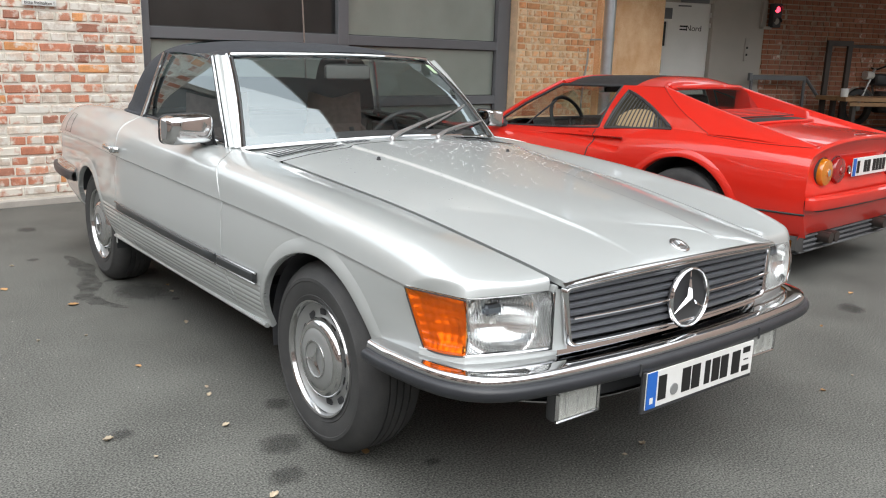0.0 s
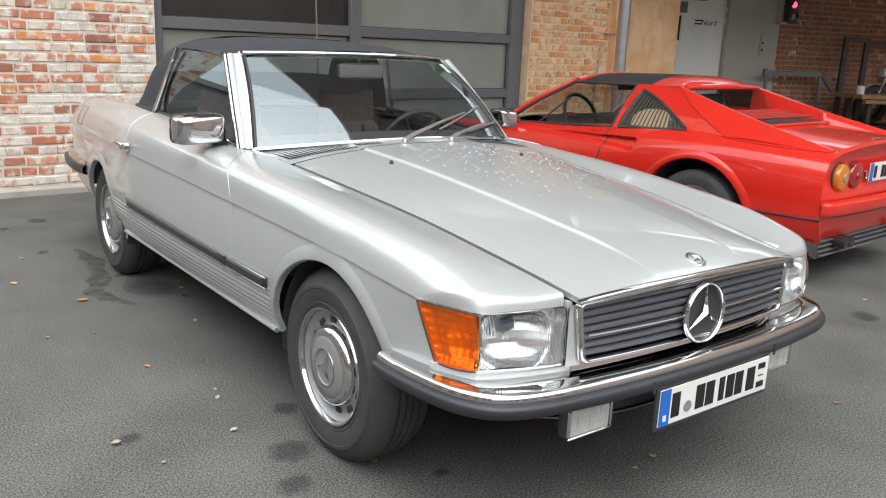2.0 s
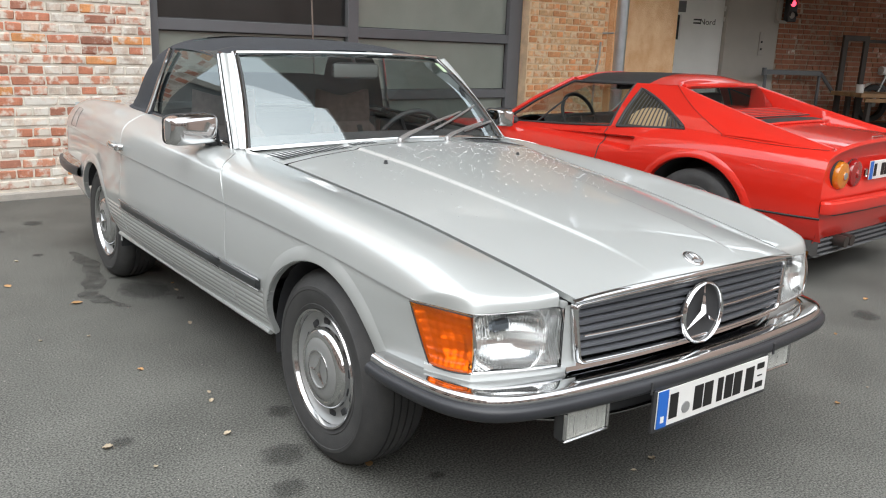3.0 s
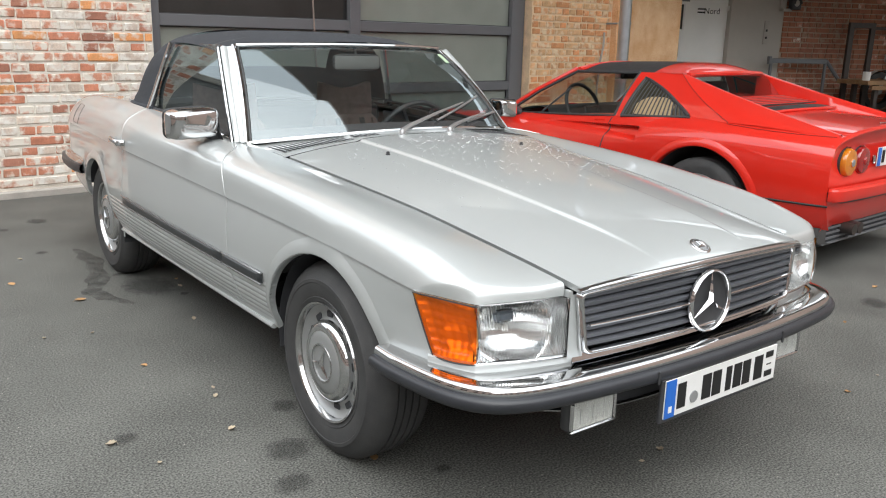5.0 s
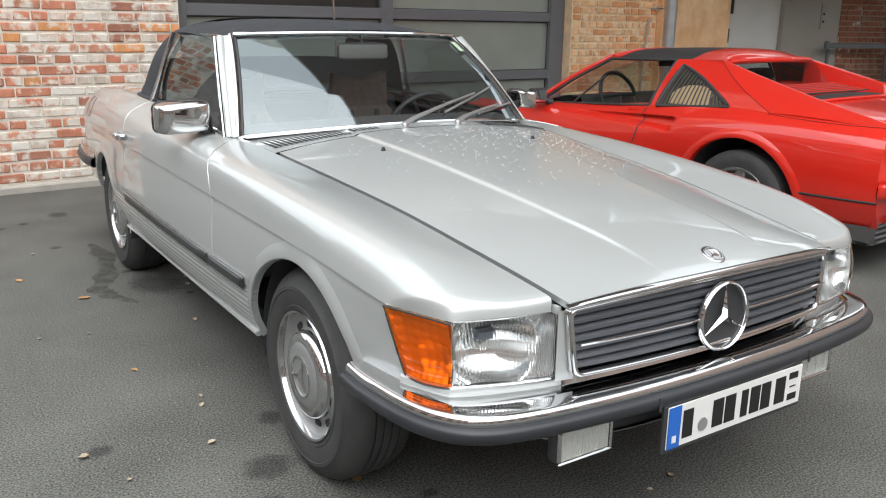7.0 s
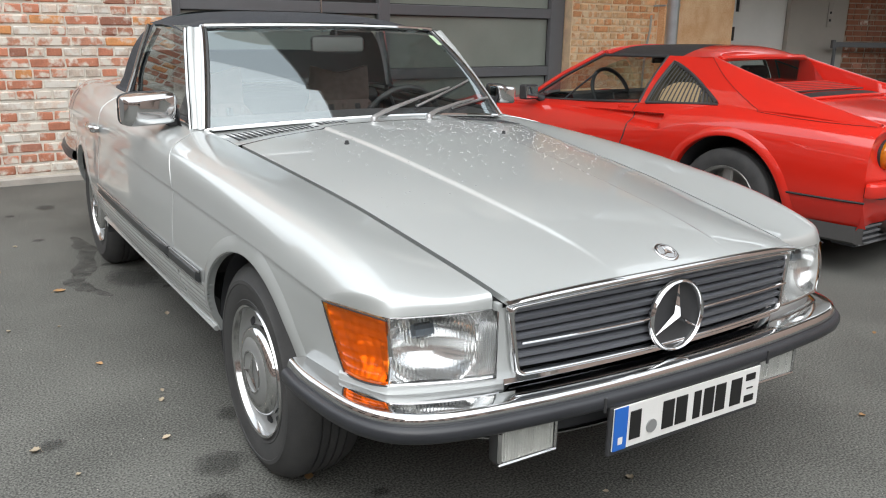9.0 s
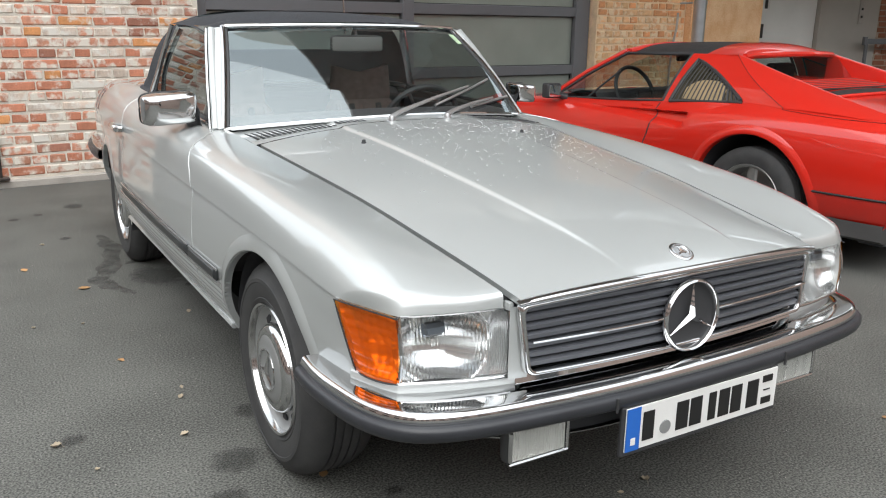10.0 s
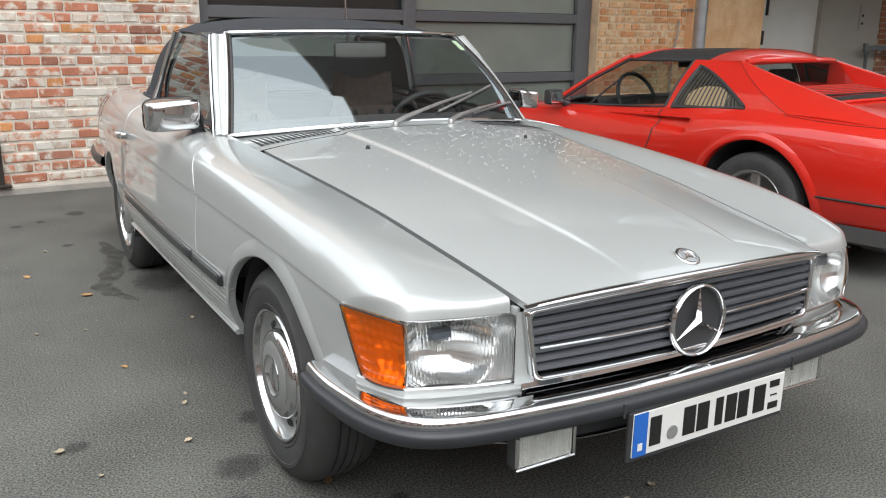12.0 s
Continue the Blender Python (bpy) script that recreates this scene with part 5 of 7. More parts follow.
# ---- trim of the flank ----
for sg in (-1, 1):
    for y0, y1 in ((0.345, 0.655), (0.668, 1.868)):
        bm = bmesh.new()
        ys = lin(y0, y1, 24)
        prof = [(-0.003, 0.022), (0.006, 0.021), (0.014, 0.013), (0.016, 0.0), (0.014, -0.012), (0.006, -0.019), (-0.003, -0.020)]

        def rub(y, k):
            taper = min(1, max(0.25, (y - y0) / 0.012), max(0.25, (y1 - y) / 0.012))
            zc = 0.490 + 0.010 * (y - 0.35)
            return (sg * (side_x(y, zc) + prof[k][0] * taper), y, zc + prof[k][1] * (0.8 + 0.2 * taper))

        grid(bm, rub, ys, range(len(prof)))
        strip = part("rub_strip", bm, RUB, car, "dark rubber rub strip with bright edge")
        for dz in (0.019, -0.019):
            part("bright_edge", tube_bm([(sg * (side_x(y, 0.490 + 0.010 * (y - 0.35)) + 0.008), y, 0.490 + 0.010 * (y - 0.35) + dz) for y in ys], 0.0042, 6), DULL_CHROME, strip)
    # sill rail
    part("sill_rail", tube_bm([(sg * (0.803), y, 0.306) for y in lin(0.372, 2.11, 12)], 0.012, 8, flat=0.8), SILVER, car)
    # handle
    bm = bmesh.new()
    hx = side_x(1.88, 0.775)
    tube(bm, [(sg * (hx + 0.004), 1.985, 0.778), (sg * (hx + 0.030), 1.955, 0.779), (sg * (hx + 0.034), 1.91, 0.777), (sg * (hx + 0.030), 1.855, 0.774), (sg * (hx + 0.004), 1.835, 0.773)], [0.013, 0.017, 0.013, 0.016, 0.013], 10)
    handle = part("door_handle", bm, CHROME, car, "chrome door handle")
    part("lock_button", box_bm((sg * (hx + 0.032), 1.85, 0.774), (0.016, 0.030, 0.024), 0.005, None, 2), CHROME, handle)
    # mirror
    bm = bmesh.new()

    def shell(a, k):
        t = [(0.55, -0.066), (0.80, -0.064), (0.93, -0.055), (0.985, -0.035), (1.0, 0.0), (1.0, 0.030), (0.97, 0.036), (0.92, 0.034), (0.0, 0.030)][k]
        c, s = math.cos(a), math.sin(a)
        q = 0.34
        px = math.copysign(abs(c) ** q, c) * 0.100
        pz = math.copysign(abs(s) ** q, s) * 0.058
        return (sg * (0.812 if sg < 0 else 0.780) + px * t[0] * (1 if sg < 0 else 0.48), 1.055 + t[1] + 0.05 * px * -sg, (0.938 if sg < 0 else 0.950) + pz * t[0] * (1 if sg < 0 else 0.72) - 0.04 * px * sg)

    grid(bm, shell, [math.tau * i / 48 for i in range(48)], range(9), True)
    bm.faces.new([v for v in bm.verts][0:0] or [bm.verts.new(shell(math.tau * i / 48, 0)) for i in range(48)])
    bmesh.ops.remove_doubles(bm, verts=bm.verts, dist=0.0005)
    mirror = part("door_mirror", bm, CHROME, car, "chrome door mirror", 50)
    part("mirror_gasket", tube_bm([shell(math.tau * i / 48, 6) for i in range(49)], 0.005, 6), RUBBER, mirror)
    part("mirror_foot", grid_bm(lambda u, v: (sg * (0.735 - 0.03 * u + 0.012 * v), 1.00 + 0.10 * v, 0.955 - 0.085 * u), lin(0, 1, 5), lin(0, 1, 5)), BLACK, mirror)
    part("mirror_stalk", box_bm((sg * 0.725, 1.06, 0.905), (0.045, 0.07, 0.07), 0.014, None, 2), BLACK, mirror)
    # pillar, window, chrome lines
    pil = [(sg * 0.672, 0.905, 0.868), (sg * 0.632, 1.05, 1.02), (sg * 0.593, 1.185, 1.15), (sg * 0.568, 1.268, 1.221)]
    rim_side = [screen(sg, v) for v in lin(0, 1, len(pil))]
    part("pillar_panel", grid_bm(lambda k, j: Vector(rim_side[k]).lerp(Vector(pil[k]) + Vector((sg * 0.016, 0.020, 0)), j / 3) + Vector((sg * 0.004, -0.003, 0.002)), range(len(pil)), range(4)), SILVER, car)
    part("pillar", tube_bm([(x + sg * 0.008, y + 0.006, z) for x, y, z in pil], 0.0105, 8, flat=1.4, up=(sg, 0, 0)), SILVER, car)
    part("pillar_trim", tube_bm([(x + sg * 0.024, y + 0.030, z) for x, y, z in pil], 0.005, 6), CHROME, car)
    part("pillar_seal", tube_bm([(x + sg * 0.018, y + 0.044, z) for x, y, z in pil], 0.009, 6), RUBBER, car)
    rear_line = [(sg * 0.668, 1.950, 0.920), (sg * 0.640, 1.935, 1.00), (sg * 0.605, 1.905, 1.12), (sg * 0.568, 1.876, 1.230)]
    part("window_trim", tube_bm([(x + sg * 0.026, y - 0.010, z) for x, y, z in rear_line], 0.010, 8), CHROME, car)

    def wpane(u, v):
        a = Vector((sg * 0.665, 0.95, 0.885)).lerp(Vector((sg * 0.665, 1.945, 0.918)), u)
        b = Vector((sg * 0.572, 1.300, 1.232)).lerp(Vector((sg * 0.568, 1.876, 1.232)), u)
        p = a.lerp(b, v)
        p.x += sg * 0.012 * math.sin(math.pi * v)
        return p

    w = part("side_window", grid_bm(wpane, lin(0, 1, 10), lin(0, 1, 8)), GLASS, car)
    w.visible_shadow = False
    part("belt_seal", tube_bm([(sg * 0.672, 0.95, 0.888), (sg * 0.672, 1.45, 0.905), (sg * 0.672, 1.95, 0.922)], 0.009, 6), RUBBER, car)
    part("belt_chrome", tube_bm([(sg * 0.684, 0.95, 0.882), (sg * 0.684, 1.45, 0.902), (sg * 0.684, 1.96, 0.919)], 0.005, 6), CHROME, car)
    # fuel flap edge
    if sg < 0:
        ys, zs = (2.93, 3.08), (0.76, 0.86)
        part("fuel_flap_gap", tube_bm([(-(side_x(y, z) + 0.0015), y, z) for y, z in [(ys[0] + (ys[1] - ys[0]) * a, zs[0] + (zs[1] - zs[0]) * b) for a, b in [(t, 0) for t in lin(0, 1, 5)] + [(1, t) for t in lin(0, 1, 7)] + [(t, 1) for t in lin(1, 0, 5)] + [(0, t) for t in lin(1, 0, 7)]]], 0.0010, 4), UNDER, car)

# rear bumper
half = [(0.796, 2.79), (0.806, 2.90), (0.802, 3.05), (0.786, 3.22), (0.748, 3.40), (0.66, 3.49), (0.45, 3.53), (0.0, 3.54)]
pts = [(x, y, 0) for x, y in half] + [(-x, y, 0) for x, y in half[::-1][1:]]
bm = bmesh.new()
sweep(bm, pts, [(-0.06, 0.572), (0.004, 0.578), (0.014, 0.568), (0.018, 0.547)])
rb = part("rear_bumper", bm, CHROME, car, "chrome rear bumper with rubber strip", 60)
bm = bmesh.new()
sweep(bm, pts, [(0.012, 0.547), (0.032, 0.545), (0.040, 0.522), (0.032, 0.497), (0.0, 0.492), (-0.05, 0.492)])
part("rubber_strip", bm, BUMPER_RUBBER, rb, "black rubber strip", 60)
for sg in (-1, 1):
    part("tail_corner", box_bm((sg * 0.54, 2.98, 0.44), (0.12, 0.22, 0.07), 0.02), UNDER, car)

# ---- scuttle vents and wipers ----
for sg in (-1, 1):
    for k in range(22):
        x = sg * (0.600 - 0.0195 * k)
        if sg > 0 and k > 16:
            continue
        y0 = 0.645 + 0.03 * (1 - (x / 0.62) ** 2)
        y1 = 0.708 + 0.15 * abs(x / 0.64) ** 2.2
        yc, ln = (y0 + y1) / 2, max(0.02, (y1 - y0) * 0.8)
        z = hood_z(x, min(yc, 0.7)) + 0.02 * max(0, yc - 0.7)
        part("vent_slot", box_bm((x, yc, z + 0.0006), (0.0105, ln, 0.0014), 0.0, None), UNDER, car)


def wiper(px, tip_u, tip_v, tail_u, tail_v, mid):
    w = new("wiper")
    w.parent = car
    piv = Vector((px, 0.668, hood_z(px, 0.668) + 0.010))
    off = Vector((0, -0.012, 0.010))
    a, b = screen(tail_u, tail_v) + off, screen(tip_u, tip_v) + off
    knee = a.lerp(b, mid) + Vector((0, -0.022, 0.018))
    part("arm", tube_bm([piv, piv.lerp(knee, 0.12) + Vector((0, -0.006, 0.010)), piv.lerp(knee, 0.55) + Vector((0, -0.010, 0.010)), knee], [0.011, 0.009, 0.0065, 0.0045], 8), WIPER, w, "grey metal wiper arm")
    part("blade", tube_bm([screen(tail_u + (tip_u - tail_u) * t, tail_v + (tip_v - tail_v) * t) + off * (1 + 0.3 * math.sin(math.pi * t)) for t in lin(0, 1, 12)], 0.0050, 6), WIPER, w, "bright wiper blade")
    part("blade_rubber", tube_bm([screen(tail_u + (tip_u - tail_u) * t, tail_v + (tip_v - tail_v) * t) + off * 0.62 for t in lin(0, 1, 12)], 0.0055, 5), RUBBER, w)
    bm = bmesh.new()
    lathe(bm, [(0.0, 0.008), (0.010, 0.006), (0.013, 0.0), (0.015, -0.012)], 18, pose(*piv) @ pose(0, 0, 0, 0, -90, 0))
    part("pivot_cap", bm, WIPER, w)


wiper(-0.083, 0.86, 0.33, 0.22, 0.06, 0.55)
wiper(0.159, 0.965, 0.16, 0.50, 0.04, 0.5)
part("aerial", tube_bm([(0.70, 2.84, 0.90), (0.695, 2.86, 1.35), (0.685, 2.90, 2.05)], [0.008, 0.006, 0.0045], 6), DULL_CHROME, car, "thin telescopic aerial")

# ---- cabin ----
bm = bmesh.new()
grid(bm, lambda u, v: (0.62 * u, 0.76 + 0.16 * abs(u) ** 2 + 0.36 * v * (1 - 0.3 * abs(u)), 0.895 + 0.02 * math.sin(math.pi * v) - 0.02 * u * u - 0.22 * max(0, v - 0.75) / 0.25), lin(-1, 1, 21), lin(0, 1, 14))
part("dashboard", bm, LEATHER, car, "dark padded dashboard")
part("cabin_floor", box_bm((0, 1.5, 0.33), (1.36, 1.4, 0.05)), LEATHER, car)
part("rear_shelf", box_bm((0, 2.15, 0.62), (1.30, 0.35, 0.58), 0.03), LEATHER, car)
for sg in (-1, 1):
    part("door_lining", box_bm((sg * 0.655, 1.45, 0.62), (0.03, 1.0, 0.5), 0.01), LEATHER, car)


def seat(x):
    s = new("seat")
    s.parent = car
    part("cushion", box_bm((x, 1.45, 0.47), (0.50, 0.52, 0.16), 0.05, None, 3), LEATHER, s)

    def back(a, v):
        c, sn = math.cos(a), math.sin(a)
        w = 0.245 * (1 - 0.28 * max(0, v - 0.55) / 0.45) * (1 if v < 0.97 else 0.9)
        d = 0.06 * (1 - 0.25 * v)
        q = 0.5
        return Vector((x + math.copysign(abs(c) ** q, c) * w, 1.70 + 0.16 * v + math.copysign(abs(sn) ** q, sn) * d, 0.45 + 0.42 * v))

    part("backrest", grid_bm(back, [math.tau * i / 28 for i in range(28)], lin(0, 1, 14), True), UPHOLSTERY, s, "dark ribbed backrest")
    for k in range(-2, 3):
        part("rib", tube_bm([(x + 0.075 * k, 1.70 + 0.16 * v - 0.064 * (1 - 0.25 * v), 0.45 + 0.42 * v) for v in lin(0.10, 0.95, 6)], 0.016, 6, flat=0.5), LEATHER if k % 2 else UPHOLSTERY, s)

    bm = bmesh.new()
    us = lin(-1, 1, 17)
    grid(bm, lambda u, k: Vector((x + 0.155 * u * (1, 1, 0.97, 0.97, 1, 1)[k], 1.835 + (0.0, -0.01, 0.0, 0.05, 0.06, 0.05)[k], (0.85, 0.90, 1.005, 1.005, 0.90, 0.85)[k] + (0.035 * abs(u) ** 1.4 if k in (2, 3) else 0))), us, range(6))
    part("headrest", bm, UPHOLSTERY, s, "dark winged headrest")


seat(-0.34)
seat(0.34)
bm = bmesh.new()
sm = pose(0.34, 1.22, 0.80, 0, 0, 0) @ pose(0, 0, 0, -68, 0, 0)
ringpts = [sm @ Vector((0.195 * math.cos(a), 0.195 * math.sin(a), 0)) for a in lin(0, math.tau, 49)]
tube(bm, ringpts, 0.013, 8, caps=False)
sw = part("steering_wheel", bm, BLACK, car, "black steering wheel")
for a in (0.2, math.pi - 0.2, -math.pi / 2 - 0.5, -math.pi / 2 + 0.5):
    part("spoke", tube_bm([sm @ Vector((0.03 * math.cos(a), 0.03 * math.sin(a), -0.03)), sm @ Vector((0.19 * math.cos(a), 0.19 * math.sin(a), 0))], 0.010, 6), BLACK, sw)
part("boss", box_bm((0, 0, -0.025), (0.14, 0.11, 0.04), 0.02, sm, 2), BLACK, sw)
mi = part("interior_mirror", box_bm((0.02, 1.20, 1.165), (0.235, 0.03, 0.062), 0.012, None, 2), MIRROR_BACK, car, "grey backed interior mirror")
part("mirror_rim", tube_bm([(0.02 + 0.118 * math.copysign(abs(math.cos(a)) ** 0.3, math.cos(a)), 1.195, 1.165 + 0.032 * math.copysign(abs(math.sin(a)) ** 0.4, math.sin(a))) for a in lin(0, math.tau, 41)], 0.006, 6), BLACK, mi)
part("mirror_face", box_bm((0.02, 1.2165, 1.165), (0.215, 0.002, 0.05)), CHROME, mi)
part("mirror_stem", tube_bm([(0.02, 1.20, 1.18), (0.02, 1.215, 1.225), (0.02, 1.235, 1.24)], 0.008, 8), BLACK, mi)
for y, z in ((1.45, 1.275), (1.72, 1.285)):
    part("hood_bow", tube_bm([(0.56 * u, y, z - 0.055 * abs(u) ** 3) for u in lin(-1, 1, 15)], 0.010, 6), BLACK, car)
part("sticker", grid_bm(lambda u, v: screen(0.90 + 0.055 * u, 0.78 + 0.13 * v) + Vector((0, -0.003, 0.003)), lin(0, 1, 3), lin(0, 1, 3)), STICKER, car, "pale green sticker on the windscreen")


# ---- red sports car: x to its right, y ahead, rear axle at y = 0 ----
coupe = thing("sports_car", "red mid-engined sports car with black targa roof panel, parked tail outward", "car", (3.16, 1.04, 0), 4.0)
CY = [-0.78, -0.64, -0.38, 0.0, 0.40, 0.80, 1.20, 1.80, 2.35, 2.80, 3.10, 3.25]
CSIDE = [
    ([0.60, 0.62, 0.63, 0.63, 0.64, 0.66, 0.67, 0.67, 0.62, 0.56, 0.46, 0.36], [0.800, 0.818, 0.845, 0.860, 0.846, 0.810, 0.776, 0.744, 0.702, 0.635, 0.560, 0.500]),
    ([0.68, 0.70, 0.72, 0.735, 0.735, 0.728, 0.722, 0.735, 0.735, 0.70, 0.60, 0.48], [0.788, 0.808, 0.830, 0.842, 0.831, 0.793, 0.762, 0.737, 0.710, 0.640, 0.560, 0.495]),
    ([0.755, 0.785, 0.815, 0.838, 0.835, 0.815, 0.806, 0.820, 0.828, 0.795, 0.70, 0.58], [0.735, 0.745, 0.755, 0.760, 0.745, 0.720, 0.705, 0.700, 0.680, 0.600, 0.525, 0.470]),
    ([0.785, 0.815, 0.846, 0.866, 0.866, 0.852, 0.845, 0.852, 0.858, 0.825, 0.73, 0.60], [0.620, 0.625, 0.630, 0.630, 0.620, 0.600, 0.590, 0.590, 0.580, 0.530, 0.480, 0.440]),
    ([0.775, 0.803, 0.830, 0.846, 0.846, 0.840, 0.835, 0.838, 0.842, 0.812, 0.73, 0.60], [0.440, 0.440, 0.440, 0.440, 0.440, 0.440, 0.440, 0.440, 0.440, 0.430, 0.410, 0.400]),
    ([0.735, 0.760, 0.785, 0.805, 0.805, 0.800, 0.795, 0.798, 0.802, 0.775, 0.69, 0.57], [0.335, 0.328, 0.318, 0.300, 0.300, 0.300, 0.300, 0.300, 0.300, 0.300, 0.310, 0.330]),
    ([0.705, 0.728, 0.750, 0.760, 0.760, 0.755, 0.750, 0.750, 0.750, 0.720, 0.64, 0.53], [0.282, 0.278, 0.272, 0.190, 0.170, 0.165, 0.165, 0.165, 0.170, 0.190, 0.220, 0.260]),
]
CROW = list(range(7))


def cside(y, s):
    xs = [smooth_at(y, CY, r[0]) for r in CSIDE]
    zs = [smooth_at(y, CY, r[1]) for r in CSIDE]
    x, z = smooth_at(s, CROW, xs), smooth_at(s, CROW, zs)
    # the air scoop in the door
    if 0.46 < y < 1.52:
        t = (1.52 - y) / 1.06
        top, low = 0.722 + 0.036 * t, 0.713 - 0.055 * t
        inside = max(0, min(1, (top - z) / 0.012)) * max(0, min(1, (z - low) / 0.03))
        end = max(0, min(1, (y - 0.47 - max(0, top - z) * 0.10) / 0.025))
        x -= 0.052 * t ** 0.8 * inside * end
    return x, z


C_TABLE = {}


def cside_x(y, z):
    key = round(y, 3)
    if key not in C_TABLE:
        C_TABLE[key] = [cside(y, s) for s in lin(1.0, 6.0, 51)][::-1]
    t = C_TABLE[key]
    return interp(z, [p[1] for p in t], [p[0] for p in t])


CARCH_R, CARCH_F = (0.0, 0.315, 0.365), (2.35, 0.315, 0.355)
for sgn in (-1, 1):
    bm = bmesh.new()
    ys = lin(-0.78, 3.25, 168)
    ss = sorted({round(v, 3) for v in [*lin(0, 6, 56), *lin(1.2, 3.0, 46)]})
    grid(bm, lambda y, s: (sgn * cside(y, s)[0], y, cside(y, s)[1]), ys, ss)
    arch_cut(bm, *CARCH_R)
    arch_cut(bm, *CARCH_F)
    part("flank", bm, RED, coupe, "", 50)
    for yc, zc, r in (CARCH_R, CARCH_F):
        bm = bmesh.new()

        def clip_lip(a, k):
            rr = r + (0.0, 0.003, 0.014, 0.036, 0.055)[k]
            y, z = yc + rr * math.cos(a), zc + rr * math.sin(a)
            return (sgn * (cside_x(y, max(z, 0.2)) + (-0.03, 0.010, 0.014, 0.008, -0.001)[k]), y, z)

        grid(bm, clip_lip, lin(math.radians(-10), math.radians(190), 50), range(5))
        part("arch_lip", bm, RED, coupe, "", 60)
        bm = bmesh.new()
        lathe(bm, [(r + 0.003, 0.82), (r + 0.003, 0.50), (0.1, 0.50)], 36, pose(0, yc, zc) @ Matrix.Diagonal((sgn, 1, 1, 1)), math.radians(-15), math.radians(195))
        part("wheel_housing", bm, UNDER, coupe)
    part("waist_strip", tube_bm([(sgn * (cside_x(y, 0.425) + 0.001), y, 0.425) for y in lin(-0.785, -0.37, 14)], 0.0065, 6), INK, coupe, "black waist strip")
    part("waist_strip", tube_bm([(sgn * (cside_x(y, 0.425) + 0.001), y, 0.425) for y in lin(0.37, 1.98, 30)], 0.0065, 6), INK, coupe)
    # sail panel with the louvred window
    def sail(u, v):
        low = Vector((0.738 + 0.020 * u, 0.738 - 0.858 * u, 0.793 + 0.036 * u))
        top = Vector((0.514 - 0.020 * u, 0.716 - 0.316 * u, 1.088 + 0.004 * u))
        p = low.lerp(top, v)
        p.x += 0.022 * math.sin(math.pi * v)
        p.y += 0.022 * math.sin(math.pi * v) * u
        return Vector((sgn * p.x, p.y, p.z))

    part("sail_panel", grid_bm(sail, lin(0, 1, 21), lin(0, 1, 15)), RED, coupe)

    Q_FRONT, Q_APEX, Q_REAR, Q_LOW = (0.684, 0.800), (0.640, 1.052), (0.205, 0.866), (0.150, 0.834)

    def on_sail(y, z, push):
        a, b = 0.4, 0.4  # the place on the sail's surface at this y and z
        for _ in range(8):
            q, qa, qb = sail(a, b), sail(a + 0.01, b), sail(a, b + 0.01)
            ya, za, yb, zb = (qa.y - q.y) * 100, (qa.z - q.z) * 100, (qb.y - q.y) * 100, (qb.z - q.z) * 100
            det = ya * zb - yb * za
            dy, dz = y - q.y, z - q.z
            a += (dy * zb - dz * yb) / det
            b += (dz * ya - dy * za) / det
        return sail(a, b) + Vector((sgn * push, 0, push * 0.5))

    def q_top(t):
        """Upper edge of the quarter window, from the apex down to its blunt rear corner."""
        y = Q_APEX[0] + (Q_REAR[0] - Q_APEX[0]) * t
        return (y, Q_APEX[1] + (Q_REAR[1] - Q_APEX[1]) * t + 0.016 * math.sin(math.pi * t))

    def qwin(u, v, push):
        """u rearward, v up from the sill to the upper edge."""
        low = (Q_FRONT[0] + (Q_LOW[0] - Q_FRONT[0]) * u, Q_FRONT[1] + (Q_LOW[1] - Q_FRONT[1]) * u)
        top = q_top(u)
        return on_sail(low[0] + (top[0] - low[0]) * v, low[1] + (top[1] - low[1]) * v, push)

    qf = part("quarter_window", grid_bm(lambda u, v: qwin(u, v, 0.004), lin(0, 1, 16), lin(0, 1, 10)), QUARTER_GLASS, coupe, "dark quarter window with black louvres")
    corner = [qwin(0, v, 0.006) for v in lin(0, 1, 8)] + [qwin(u, 1, 0.006) for u in lin(0, 1, 14)[1:]] + [qwin(1, v, 0.006) for v in lin(1, 0, 4)[1:]] + [qwin(u, 0, 0.006) for u in lin(1, 0, 12)[1:]]
    part("window_frame", tube_bm(corner, 0.011, 6), BLACK, qf)
    part("seat_behind_glass", grid_bm(lambda u, v: on_sail(0.60 - 0.30 * u, 0.822 + 0.004 * u + (0.115 - 0.05 * abs(2 * u - 1) ** 3) * v, 0.0052), lin(0, 1, 12), lin(0, 1, 6)), TAN, qf, "tan seat seen behind the louvres")
    for k in range(15):
        u = (k + 0.8) / 16
        part("louvre", tube_bm([qwin(u, v, 0.009) for v in lin(0.02, 0.98, 5)], 0.0050, 5, flat=0.5), BLACK, qf)
    cut = [sail(1, v) for v in lin(1, 0, 14)] + [Vector((sgn * (cside_x(y, z) + 0.001), y, z)) for y, z in [(-0.12 - 0.63 * t, 0.822 - 0.006 * math.sin(math.pi * t) - 0.022 * t) for t in lin(0, 1, 16)]]
    part("lid_gap", tube_bm([p + Vector((sgn * 0.0015, 0, 0.001)) for p in cut], 0.0017, 5), RED_GAP, coupe, "dark red shut line of the engine lid")

    # flying buttress, from the sail's trailing edge to the tail
    def butt(w, k):
        if k < 8:
            v = k / 7
            a = sail(1, v)
            b = Vector((sgn * (0.690 - 0.05 * v), -0.745, 0.792 + 0.016 * v))
            p = a.lerp(b, w)
            p.z -= 0.012 * math.sin(math.pi * w) * v - 0.010 * math.sin(math.pi * w) * (1 - v)
            p.x += sgn * 0.016 * math.sin(math.pi * w) * (1 - v)
            return p
